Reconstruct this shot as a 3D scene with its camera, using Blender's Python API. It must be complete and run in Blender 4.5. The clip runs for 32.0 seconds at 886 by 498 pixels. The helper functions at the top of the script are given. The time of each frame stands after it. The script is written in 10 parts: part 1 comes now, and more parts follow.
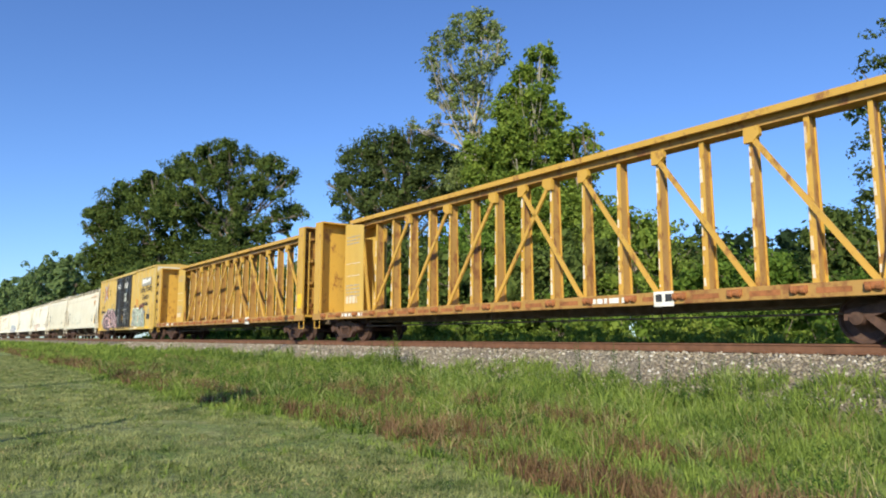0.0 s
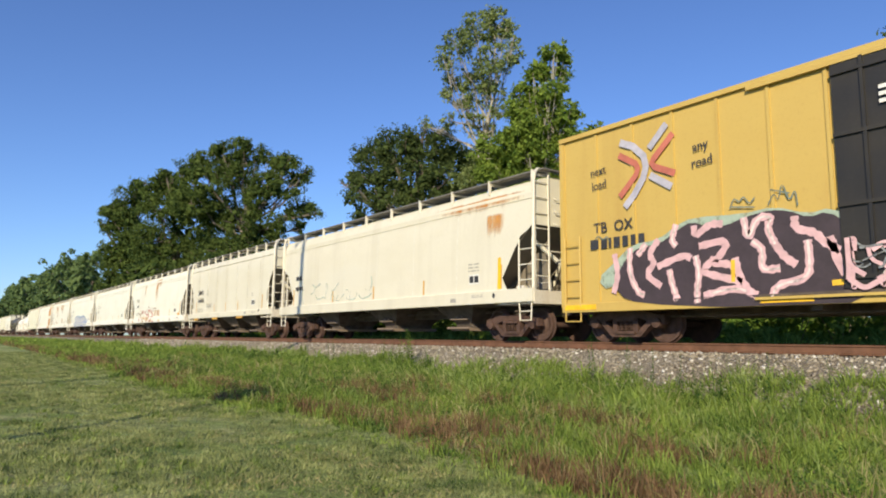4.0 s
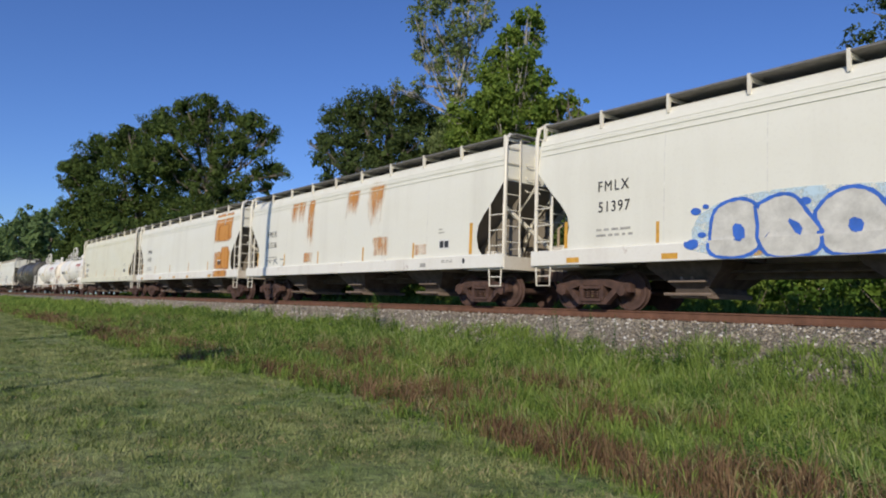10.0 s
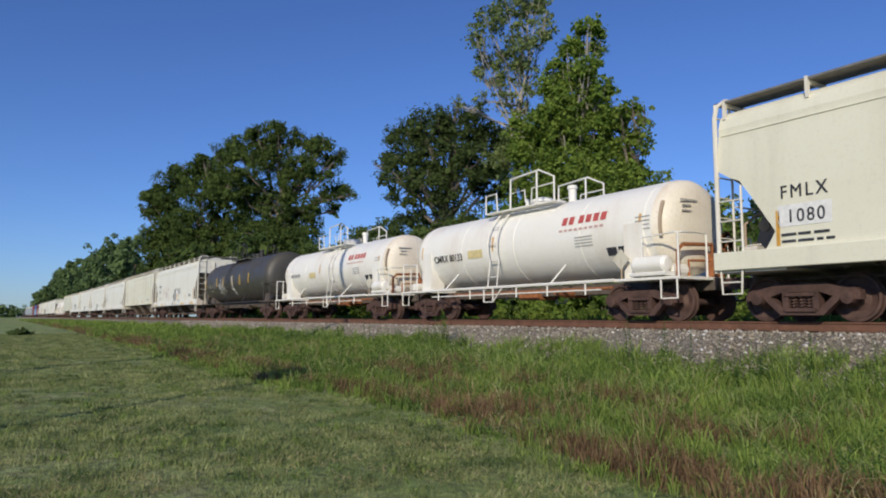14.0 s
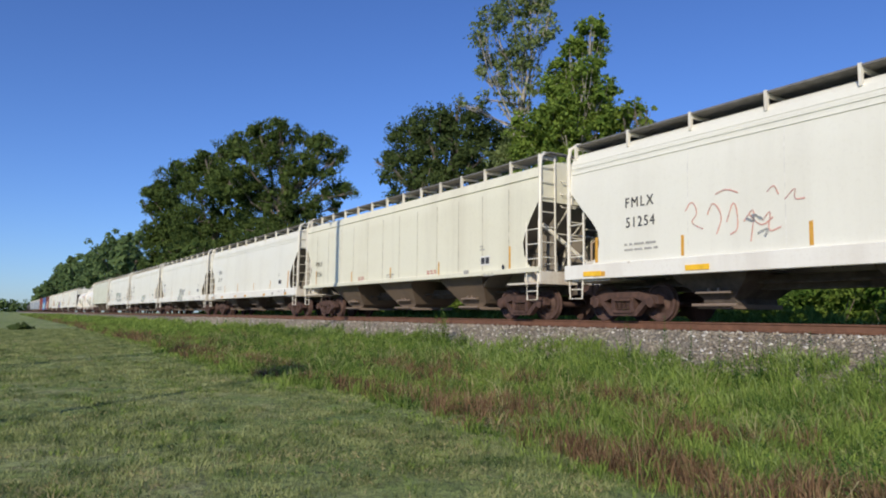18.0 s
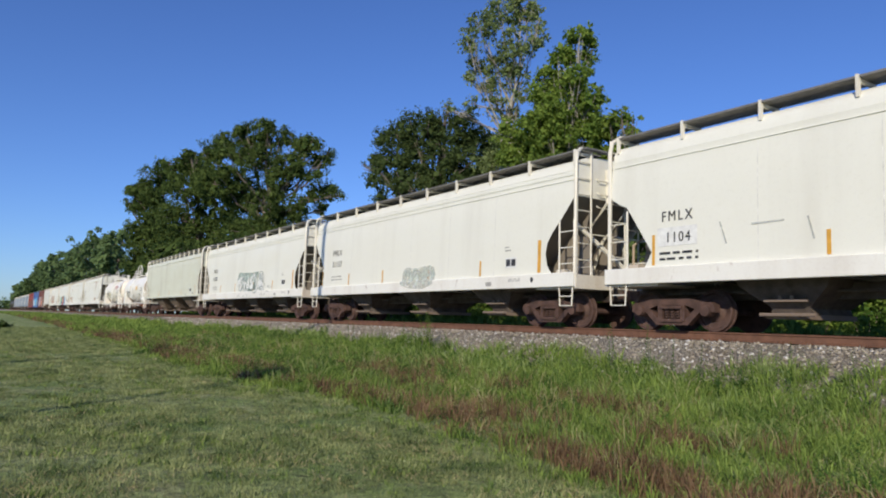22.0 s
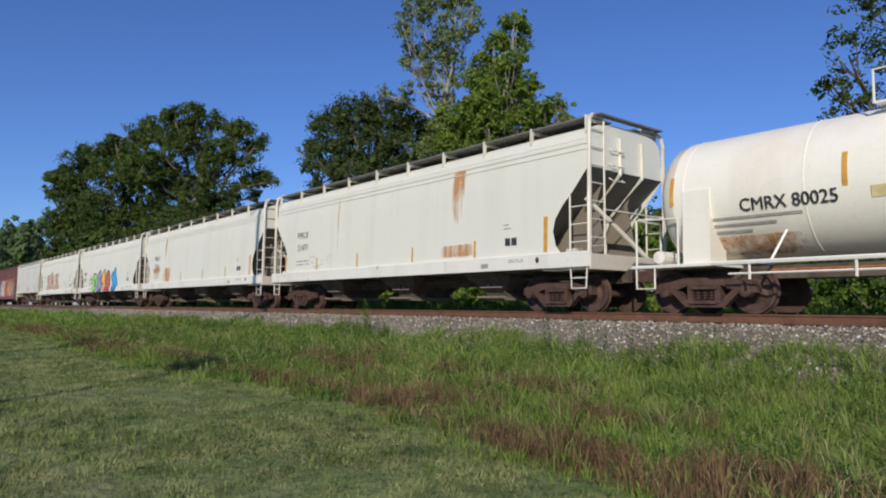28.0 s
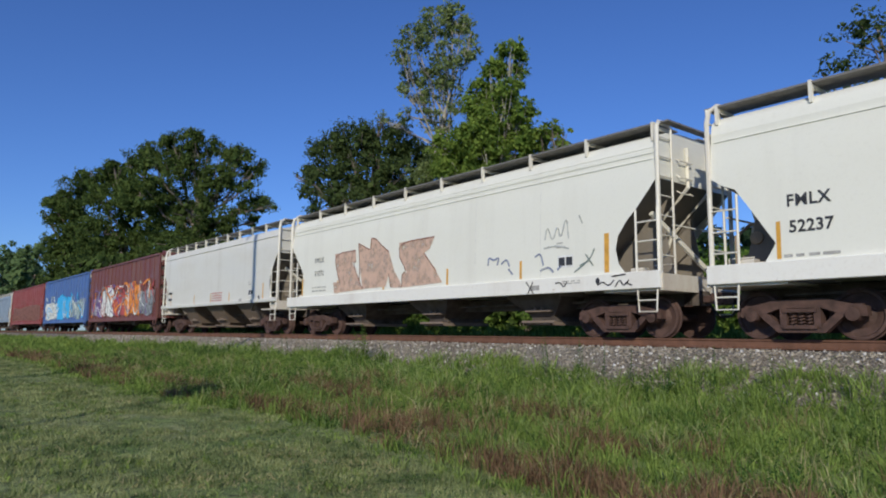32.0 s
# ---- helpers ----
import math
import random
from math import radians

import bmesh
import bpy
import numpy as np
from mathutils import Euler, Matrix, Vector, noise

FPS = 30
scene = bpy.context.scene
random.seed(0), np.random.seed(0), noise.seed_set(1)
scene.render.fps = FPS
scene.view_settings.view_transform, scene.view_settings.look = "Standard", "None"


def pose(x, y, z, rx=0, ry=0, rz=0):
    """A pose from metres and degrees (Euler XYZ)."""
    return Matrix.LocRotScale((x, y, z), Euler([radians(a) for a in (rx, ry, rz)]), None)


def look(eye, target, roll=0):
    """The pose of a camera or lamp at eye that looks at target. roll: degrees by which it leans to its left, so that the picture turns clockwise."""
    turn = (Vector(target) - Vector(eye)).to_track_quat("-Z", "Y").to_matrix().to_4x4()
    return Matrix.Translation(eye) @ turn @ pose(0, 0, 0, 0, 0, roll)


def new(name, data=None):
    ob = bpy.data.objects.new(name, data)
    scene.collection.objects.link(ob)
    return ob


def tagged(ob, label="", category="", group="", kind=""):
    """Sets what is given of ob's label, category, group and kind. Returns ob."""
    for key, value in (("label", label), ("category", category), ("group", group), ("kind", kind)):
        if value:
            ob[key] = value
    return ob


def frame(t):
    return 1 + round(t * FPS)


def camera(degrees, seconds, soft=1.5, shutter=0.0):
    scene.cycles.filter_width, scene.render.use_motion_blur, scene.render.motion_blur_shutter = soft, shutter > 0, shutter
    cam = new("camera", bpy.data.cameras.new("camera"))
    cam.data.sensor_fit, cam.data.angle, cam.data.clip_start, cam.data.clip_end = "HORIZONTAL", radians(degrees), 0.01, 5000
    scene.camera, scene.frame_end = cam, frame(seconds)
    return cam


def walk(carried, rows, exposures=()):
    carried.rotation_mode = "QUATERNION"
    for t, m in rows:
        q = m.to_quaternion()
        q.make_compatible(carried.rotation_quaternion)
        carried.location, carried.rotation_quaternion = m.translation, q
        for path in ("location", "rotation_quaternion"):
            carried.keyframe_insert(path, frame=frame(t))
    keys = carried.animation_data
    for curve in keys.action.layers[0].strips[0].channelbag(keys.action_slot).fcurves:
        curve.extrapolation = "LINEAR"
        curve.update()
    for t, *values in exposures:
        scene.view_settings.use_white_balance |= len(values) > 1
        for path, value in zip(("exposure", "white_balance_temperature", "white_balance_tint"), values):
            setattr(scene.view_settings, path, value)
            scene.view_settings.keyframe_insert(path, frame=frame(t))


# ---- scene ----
# ---------------------------------------------------------------- camera
EYE = 1.55          # the camera's height over the lawn
RAIL_Z = 1.45       # top of rail over the lawn
TRACK_Y = 14.15     # middle of the track; the cars run along +x
cam = camera(66.0, 32.0, soft=1.95)
# seconds, turn, tilt, lean of the camera held in the hand
HELD = [
    (0.0, 53.01, 97.45, -0.07), (0.5, 53.03, 97.34, 0.95), (1.0, 52.89, 97.85, 1.23), (1.5, 52.33, 97.97, 0.42),
    (2.0, 51.99, 98.06, 0.29), (2.5, 52.45, 98.15, 0.33), (3.0, 52.53, 98.3, 0.75), (3.5, 53.28, 97.58, 0.27),
    (4.0, 54.07, 97.35, -0.37), (4.5, 54.47, 97.11, -0.43), (6.5, 50.43, 97.04, -1.33), (7.0, 49.51, 97.25, -1.06),
    (7.5, 49.54, 97.16, -1.17), (8.0, 49.87, 96.98, -0.74), (8.5, 49.65, 96.75, -0.74), (9.0, 49.98, 96.24, -1.18),
    (9.5, 50.27, 95.7, -1.07), (10.0, 51.28, 94.43, -1.33), (10.5, 52.64, 93.86, -1.41), (11.0, 54.21, 94.83, -0.81),
    (11.5, 55.18, 95.39, -1.25), (12.0, 56.14, 95.33, -1.43), (12.5, 56.32, 95.19, -2.46), (13.0, 56.83, 94.73, -0.36),
    (13.5, 57.42, 95.12, 0.05), (14.0, 56.99, 95.67, -0.01), (14.5, 56.9, 95.98, -0.08), (16.5, 56.83, 95.81, -0.51),
    (17.0, 56.9, 95.64, -0.54), (17.5, 57.06, 95.61, -0.37), (18.0, 57.01, 95.55, -0.55), (18.5, 55.76, 95.45, -0.81),
    (19.0, 54.85, 95.39, -0.51), (19.5, 54.51, 95.39, -0.36), (20.0, 54.64, 95.41, -0.69), (20.5, 55.89, 95.48, -0.35),
    (21.0, 56.87, 95.76, -0.69), (21.5, 56.46, 95.78, -1.15), (22.0, 55.7, 95.97, -1.49), (22.5, 55.41, 95.97, -1.1),
    (23.0, 54.28, 96.04, -1.19), (23.5, 54.09, 96.06, -0.58), (24.0, 53.69, 96.11, -0.54), (24.5, 53.09, 96.16, -0.59),
    (26.5, 50.54, 95.84, -0.27), (27.0, 50.19, 95.93, -0.02), (27.5, 50.11, 95.93, -0.05), (28.0, 50.53, 94.86, -0.39),
    (28.5, 50.31, 94.11, -0.79), (29.0, 49.78, 95.82, -0.21), (29.5, 50.12, 96.7, -0.67), (30.0, 50.94, 96.99, -0.05),
    (30.5, 50.93, 96.79, 0.05), (31.0, 50.8, 96.84, 0.04), (31.5, 50.65, 97.02, 0.04), (32.0, 50.34, 96.97, -0.32)]
walk(cam, [(t, pose(0, 0, EYE, tilt, lean, turn)) for t, turn, tilt, lean in HELD], exposures=[
    (0, 0.50, 7200, 3), (1, 0.5, 7250, 5), (1.5, 0.42, 7000, 5), (2, 0.5, 7450, 5), (3, 0.46, 7400, 6), (4.5, 0.26, 7600, 6), (7, -0.13, 7100, 8), (10, -0.22, 6600, 10), (13, -0.27, 6500, 10), (15, -0.2, 6500, 10), (16.5, 0.36, 6700, 9),
    (17.1, 0.27, 6600, 9), (17.5, -0.06, 6500, 10), (18, -0.05, 6500, 10), (19, -0.1, 6500, 10), (24, -0.06, 6500, 10), (28, -0.27, 6500, 10), (31, -0.33, 6250, 9), (32, -0.33, 6150, 9)])

# ---------------------------------------------------------------- light
SUN_DIR = Vector((0.605 * 0.9, -0.796 * 0.9, 0.436)).normalized()   # towards the sun
world = bpy.data.worlds.new("sky")
scene.world = world
world.use_nodes = True
wn = world.node_tree.nodes
sky = wn.new("ShaderNodeTexSky")
sky.sky_type = "NISHITA"
sky.sun_disc = False
sky.sun_elevation = math.asin(SUN_DIR.z)
sky.sun_rotation = math.atan2(SUN_DIR.x, SUN_DIR.y)
sky.altitude = 0
sky.air_density = 1.0
sky.dust_density = 0.2
sky.ozone_density = 2.0
tint = wn.new("ShaderNodeMix")
tint.data_type, tint.blend_type = "RGBA", "MULTIPLY"
tint.inputs[0].default_value = 1.0
tint.inputs[7].default_value = (0.70, 1.0, 1.70, 1)
world.node_tree.links.new(sky.outputs[0], tint.inputs[6])
world.node_tree.links.new(tint.outputs[2], wn["Background"].inputs[0])
wn["Background"].inputs[1].default_value = 0.082
sun = new("sun", bpy.data.lights.new("sun", "SUN"))
sun.data.energy = 4.3
sun.data.angle = radians(0.53)
sun.data.color = (1.0, 0.90, 0.72)
sun.matrix_world = look((60, -120, 80), Vector((60, -120, 80)) - SUN_DIR)


# ---------------------------------------------------------------- materials
def material(name, rough=0.6, metal=0.0):
    m = bpy.data.materials.new(name)
    m.use_nodes = True
    b = m.node_tree.nodes["Principled BSDF"]
    b.inputs["Roughness"].default_value = rough
    b.inputs["Metallic"].default_value = metal
    return m, m.node_tree, b


def node(nt, kind, **values):
    n = nt.nodes.new(kind)
    for k, v in values.items():
        n.inputs[k].default_value = v
    return n


def ramp(nt, fac, stops):
    r = nt.nodes.new("ShaderNodeValToRGB")
    el = r.color_ramp.elements
    while len(el) < len(stops):
        el.new(0.5)
    for e, (p, c) in zip(el, stops):
        e.position, e.color = p, (*c, 1)
    nt.links.new(fac, r.inputs[0])
    return r.outputs[0]


def mix(nt, fac, a, b, how="MIX"):
    n = nt.nodes.new("ShaderNodeMix")
    n.data_type, n.blend_type = "RGBA", how
    for sock, v in ((n.inputs[0], fac), (n.inputs[6], a), (n.inputs[7], b)):
        if hasattr(v, "is_linked"):
            nt.links.new(v, sock)
        else:
            sock.default_value = v if isinstance(v, float) else (*v, 1)
    return n.outputs[2]


def coords(nt, scale, vary=True):
    """Object coordinates, shifted for each object, scaled."""
    tc = nt.nodes.new("ShaderNodeTexCoord")
    mp = nt.nodes.new("ShaderNodeMapping")
    mp.inputs["Scale"].default_value = scale
    src = tc.outputs["Object"]
    if vary:
        oi = nt.nodes.new("ShaderNodeObjectInfo")
        sc = nt.nodes.new("ShaderNodeVectorMath")
        sc.operation = "SCALE"
        sc.inputs[0].default_value = (37.0, 11.0, 5.0)
        nt.links.new(oi.outputs["Random"], sc.inputs["Scale"])
        ad = nt.nodes.new("ShaderNodeVectorMath")
        nt.links.new(src, ad.inputs[0])
        nt.links.new(sc.outputs[0], ad.inputs[1])
        src = ad.outputs[0]
    nt.links.new(src, mp.inputs[0])
    return mp.outputs[0]


def noise_fac(nt, vec, scale, detail=4.0, rough=0.6):
    n = node(nt, "ShaderNodeTexNoise", Scale=scale, Detail=detail, Roughness=rough)
    nt.links.new(vec, n.inputs["Vector"])
    return n.outputs["Fac"]


def bump(nt, b, height, strength, distance):
    n = node(nt, "ShaderNodeBump", Strength=strength, Distance=distance)
    nt.links.new(height, n.inputs["Height"])
    nt.links.new(n.outputs[0], b.inputs["Normal"])


def paint(name, rgb, dirt=(0.25, 0.2, 0.14), amount=0.5, rough=0.5, rusty=0.0):
    """Weathered paint on steel: rain streaks, broad stains, fine speckle and some rust."""
    m, nt, b = material(name, rough)
    streak = noise_fac(nt, coords(nt, (1.0, 1.0, 0.10)), 1.0, 6.0, 0.6)
    broad = noise_fac(nt, coords(nt, (0.35, 0.35, 0.8)), 1.0, 3.0)
    fine = noise_fac(nt, coords(nt, (14, 14, 14)), 1.0, 5.0, 0.7)
    f1 = ramp(nt, streak, [(0.5, (0, 0, 0)), (0.78, (amount * 0.6,) * 3)])
    f2 = ramp(nt, broad, [(0.45, (0, 0, 0)), (0.8, (amount * 0.5,) * 3)])
    f3 = ramp(nt, fine, [(0.52, (0, 0, 0)), (0.75, (amount * 0.35,) * 3)])
    c = mix(nt, f1, rgb, dirt)
    c = mix(nt, f2, c, tuple(0.55 * v + 0.45 * d for v, d in zip(rgb, dirt)))
    c = mix(nt, f3, c, dirt)
    if rusty:
        spot = noise_fac(nt, coords(nt, (1.1, 1.1, 0.7)), 2.2, 8.0, 0.72)
        f4 = ramp(nt, spot, [(0.60 - rusty * 0.1, (0, 0, 0)), (0.68 - rusty * 0.08, (0.85,) * 3)])
        c = mix(nt, f4, c, (0.2, 0.075, 0.03))
    nt.links.new(c, b.inputs["Base Color"])
    rr = ramp(nt, broad, [(0.3, (rough - 0.12,) * 3), (0.75, (rough + 0.2,) * 3)])
    nt.links.new(rr, b.inputs["Roughness"])
    wavy = noise_fac(nt, coords(nt, (0.9, 0.9, 0.9)), 1.0, 2.0)
    bump(nt, b, wavy, 0.25, 0.02)
    return m


def plain(name, rgb, rough=0.6, metal=0.0, vary=0.25, scale=6.0, bumpy=0.0):
    m, nt, b = material(name, rough, metal)
    n = noise_fac(nt, coords(nt, (scale,) * 3), 1.0, 5.0, 0.65)
    c = ramp(nt, n, [(0.3, tuple(v * (1 - vary) for v in rgb)), (0.7, tuple(min(1, v * (1 + vary)) for v in rgb))])
    nt.links.new(c, b.inputs["Base Color"])
    if bumpy:
        bump(nt, b, n, bumpy, 0.02)
    return m


WHITE = paint("white car paint", (0.765, 0.757, 0.678), amount=0.24)
SILLW = paint("chipped white sill paint", (0.80, 0.785, 0.73), dirt=(0.30, 0.2, 0.12), amount=0.4, rusty=-0.25)
DULL = paint("dull cream car paint", (0.68, 0.65, 0.55), amount=0.4)
CREAM = paint("cream car paint", (0.74, 0.72, 0.58), amount=0.42)
GREYW = paint("greyish car paint", (0.66, 0.65, 0.60), amount=0.5)
GREENW = paint("pale green car paint", (0.65, 0.655, 0.54), amount=0.42)
BLUSHS = plain("faded red ink", (0.55, 0.34, 0.31), 0.7, vary=0.2)
TANKW = paint("white tank paint", (0.86, 0.845, 0.78), dirt=(0.45, 0.27, 0.12), amount=0.45, rough=0.4)
TANKCR = paint("stained tank paint", (0.90, 0.865, 0.77), dirt=(0.40, 0.21, 0.08), amount=0.34, rough=0.33)
TANKST = paint("rust-stained tank end", (0.83, 0.77, 0.64), dirt=(0.34, 0.18, 0.08), amount=0.85, rough=0.5)
TANKB = paint("black tank paint", (0.058, 0.055, 0.048), dirt=(0.12, 0.09, 0.06), amount=0.6, rough=0.45)
YELLOW = paint("yellow car paint", (0.55, 0.39, 0.115), dirt=(0.30, 0.14, 0.04), amount=0.5)
BEAMY = paint("chipped yellow paint", (0.52, 0.32, 0.065), dirt=(0.30, 0.13, 0.03), amount=0.5, rusty=0.55)
BEAMR = paint("rusted yellow paint", (0.40, 0.235, 0.07), dirt=(0.20, 0.08, 0.03), amount=0.8, rusty=0.9)
DOORB = paint("black door paint", (0.022, 0.020, 0.019), dirt=(0.08, 0.07, 0.06), amount=0.5)
MAROON = paint("maroon car paint", (0.16, 0.05, 0.045), amount=0.55)
BLUE = paint("blue car paint", (0.07, 0.14, 0.36), amount=0.45)
TAILB = paint("blue-grey car paint", (0.22, 0.27, 0.34), amount=0.5)
REDC = paint("red car paint", (0.26, 0.05, 0.045), amount=0.5)
TRIMW = paint("white steelwork", (0.74, 0.71, 0.62), dirt=(0.25, 0.14, 0.07), amount=0.55)
RAILW = paint("white handrail", (0.80, 0.78, 0.72), amount=0.3)
GRATE = plain("walkway grating", (0.20, 0.19, 0.18), 0.7, 0.3)
UNDER = plain("grimy underframe and shaded gaps", (0.105, 0.083, 0.068), 0.85, vary=0.45, scale=3.0, bumpy=0.3)
HOPB = paint("grimy hopper sheet", (0.19, 0.14, 0.10), dirt=(0.08, 0.06, 0.05), amount=0.9, rough=0.7)
# base darkened for the shade inside the hopper ends; the dirt is paler dust
ENDM = paint("grimy shade-darkened end sheet", (0.20, 0.175, 0.145), dirt=(0.40, 0.33, 0.25), amount=0.55, rough=0.65)
DUSTY = paint("dusty brake fittings", (0.40, 0.31, 0.22), dirt=(0.12, 0.08, 0.05), amount=0.9, rough=0.75)
DARKT = plain("sooty black steel", (0.032, 0.03, 0.03), 0.6, vary=0.4, scale=4.0, bumpy=0.2)
FLAKE = paint("flaking white paint", (0.66, 0.62, 0.54), dirt=(0.30, 0.16, 0.07), amount=0.9)
GATE = paint("dusty gate steel", (0.23, 0.175, 0.14), dirt=(0.10, 0.07, 0.05), amount=0.8, rough=0.75)
TRUCK = plain("rusty cast steel", (0.088, 0.049, 0.039), 0.75, 0.1, vary=0.45, scale=5.0, bumpy=0.4)
WHEEL = plain("wheel steel", (0.095, 0.055, 0.045), 0.75, 0.2, vary=0.4, scale=4.0, bumpy=0.2)
TREAD = plain("polished tread", (0.45, 0.45, 0.46), 0.35, 0.9, vary=0.15)
RUSTP = plain("bare rust", (0.30, 0.115, 0.045), 0.9, vary=0.4, bumpy=0.3)
REFL = plain("yellow reflector tape", (0.62, 0.33, 0.05), 0.45, vary=0.2)
REFLY = plain("bright yellow tape", (0.85, 0.50, 0.03), 0.45, vary=0.15)
INK = plain("stencil ink", (0.035, 0.037, 0.045), 0.7, vary=0.3)
FADED = plain("faded ink", (0.36, 0.35, 0.33), 0.8, vary=0.3)
STRAWP = plain("faded yellow label", (0.66, 0.55, 0.28), 0.7, vary=0.2)
FADEDW = paint("faded white plate", (0.62, 0.58, 0.47), amount=0.5)
LETW = plain("white lettering", (0.72, 0.72, 0.70), 0.7, vary=0.15)
LETGREY = plain("grey lettering", (0.30, 0.29, 0.27), 0.7, vary=0.2)
SEAM = plain("grimy weld seam", (0.50, 0.47, 0.38), 0.8, vary=0.3)
SEAMF = plain("faint weld line", (0.70, 0.69, 0.64), 0.8, vary=0.2)
REDINK = plain("red lettering", (0.48, 0.09, 0.08), 0.6, vary=0.2)


def spray(name, rgb, alpha=1.0, grain=3.0):
    """Spray paint or a stain that lets the ground show where it is thin."""
    m, nt, b = material(name, 0.6)
    n = noise_fac(nt, coords(nt, (grain,) * 3), 1.0, 6.0, 0.7)
    c = ramp(nt, n, [(0.3, tuple(v * 0.75 for v in rgb)), (0.7, tuple(min(1, v * 1.2) for v in rgb))])
    nt.links.new(c, b.inputs["Base Color"])
    if alpha < 1:
        a = ramp(nt, n, [(0.62 - 0.45 * alpha, (0, 0, 0)), (0.72 - 0.25 * alpha, (min(1, alpha + 0.25),) * 3)])
        nt.links.new(a, b.inputs["Alpha"])
    return m


def calc(nt, how, a, b):
    n = nt.nodes.new("ShaderNodeMath")
    n.operation = how
    for sock, v in zip(n.inputs, (a, b)):
        if hasattr(v, "is_linked"):
            nt.links.new(v, sock)
        else:
            sock.default_value = v
    return n.outputs[0]


def rust_streak(name, fade=1.4, low=0.28, high=0.58):
    """Rust that has run down a painted side, thinning out towards the edges of its patch (fade: how soon below)."""
    m, nt, b = material(name, 0.85)
    s = noise_fac(nt, coords(nt, (8.0, 8.0, 0.4)), 1.0, 6.0, 0.7)
    n = noise_fac(nt, coords(nt, (2.2, 2.2, 1.1)), 1.0, 5.0, 0.65)
    c = ramp(nt, s, [(0.3, (0.66, 0.37, 0.13)), (0.55, (0.57, 0.235, 0.045)), (0.8, (0.34, 0.12, 0.03))])
    nt.links.new(c, b.inputs["Base Color"])
    tc = nt.nodes.new("ShaderNodeTexCoord")
    sp = nt.nodes.new("ShaderNodeSeparateXYZ")
    nt.links.new(tc.outputs["Generated"], sp.inputs[0])
    side = calc(nt, "SUBTRACT", 1.0, calc(nt, "ABSOLUTE", calc(nt, "SUBTRACT", calc(nt, "MULTIPLY", sp.outputs[0], 2.0), 1.0), 0.0))
    side = calc(nt, "MINIMUM", calc(nt, "MULTIPLY", side, 2.0), 1.0)
    down = calc(nt, "MINIMUM", calc(nt, "MULTIPLY", sp.outputs[2], fade), 1.0)
    top = calc(nt, "MINIMUM", calc(nt, "MULTIPLY", calc(nt, "SUBTRACT", 1.0, sp.outputs[2]), 8.0), 1.0)
    shape = calc(nt, "MULTIPLY", calc(nt, "MULTIPLY", side, down), top)
    a = calc(nt, "ADD", calc(nt, "MULTIPLY", calc(nt, "ADD", s, n), 0.5), calc(nt, "MULTIPLY", calc(nt, "SUBTRACT", shape, 1.0), 0.34))
    nt.links.new(ramp(nt, a, [(low, (0, 0, 0)), (high, (0.9, 0.9, 0.9))]), b.inputs["Alpha"])
    return m


RUN = rust_streak("run rust")
PATCHR = rust_streak("patchy rust", 5.0, 0.38, 0.66)
BANDR = rust_streak("broad rust", 7.0, 0.20, 0.47)
SP = {k: spray("spray " + k, c, a) for k, (c, a) in {
    "inkp": ((0.055, 0.04, 0.05), 1.0), "blushw": ((0.72, 0.62, 0.62), 0.9), "pink": ((0.66, 0.42, 0.46), 1.0), "black": ((0.025, 0.022, 0.03), 1.0), "mint": ((0.34, 0.43, 0.36), 0.9),
    "blue": ((0.04, 0.14, 0.55), 1.0), "sky": ((0.05, 0.42, 0.80), 1.0),
    "green": ((0.36, 0.72, 0.16), 1.0), "lilac": ((0.36, 0.30, 0.66), 1.0), "amber": ((0.85, 0.50, 0.05), 1.0),
    "coral": ((0.50, 0.15, 0.11), 1.0), "tan": ((0.55, 0.38, 0.29), 0.85), "brown": ((0.22, 0.09, 0.06), 0.9),
    "grey": ((0.25, 0.27, 0.29), 0.75), "pale": ((0.70, 0.71, 0.68), 0.9), "orange": ((0.75, 0.26, 0.04), 0.9),
    "wash": ((0.46, 0.56, 0.52), 0.55), "red": ((0.45, 0.08, 0.07), 0.85), "haze": ((0.50, 0.66, 0.78), 0.55), "blush": ((0.62, 0.33, 0.28), 0.75), "sketch": ((0.16, 0.21, 0.19), 0.8), "chalk": ((0.78, 0.78, 0.75), 0.95),
    "silver": ((0.44, 0.43, 0.52), 1.0), "dkgreen": ((0.05, 0.25, 0.06), 1.0), "violet": ((0.22, 0.14, 0.34), 0.7), "violetd": ((0.12, 0.08, 0.30), 1.0), "ochre": ((0.62, 0.33, 0.02), 1.0), "rose": ((0.52, 0.06, 0.12), 1.0), "deep": ((0.03, 0.22, 0.50), 1.0),
    "jade": ((0.42, 0.50, 0.46), 0.8), "faint": ((0.46, 0.47, 0.45), 0.7), "plaster": ((0.58, 0.57, 0.53), 1.0), "bluegrey": ((0.22, 0.25, 0.36), 0.75), "mist": ((0.55, 0.56, 0.51), 0.6),
    "peach": ((0.72, 0.52, 0.34), 0.7), "slate": ((0.30, 0.31, 0.30), 0.9), "washp": ((0.56, 0.62, 0.57), 0.6)}.items()}


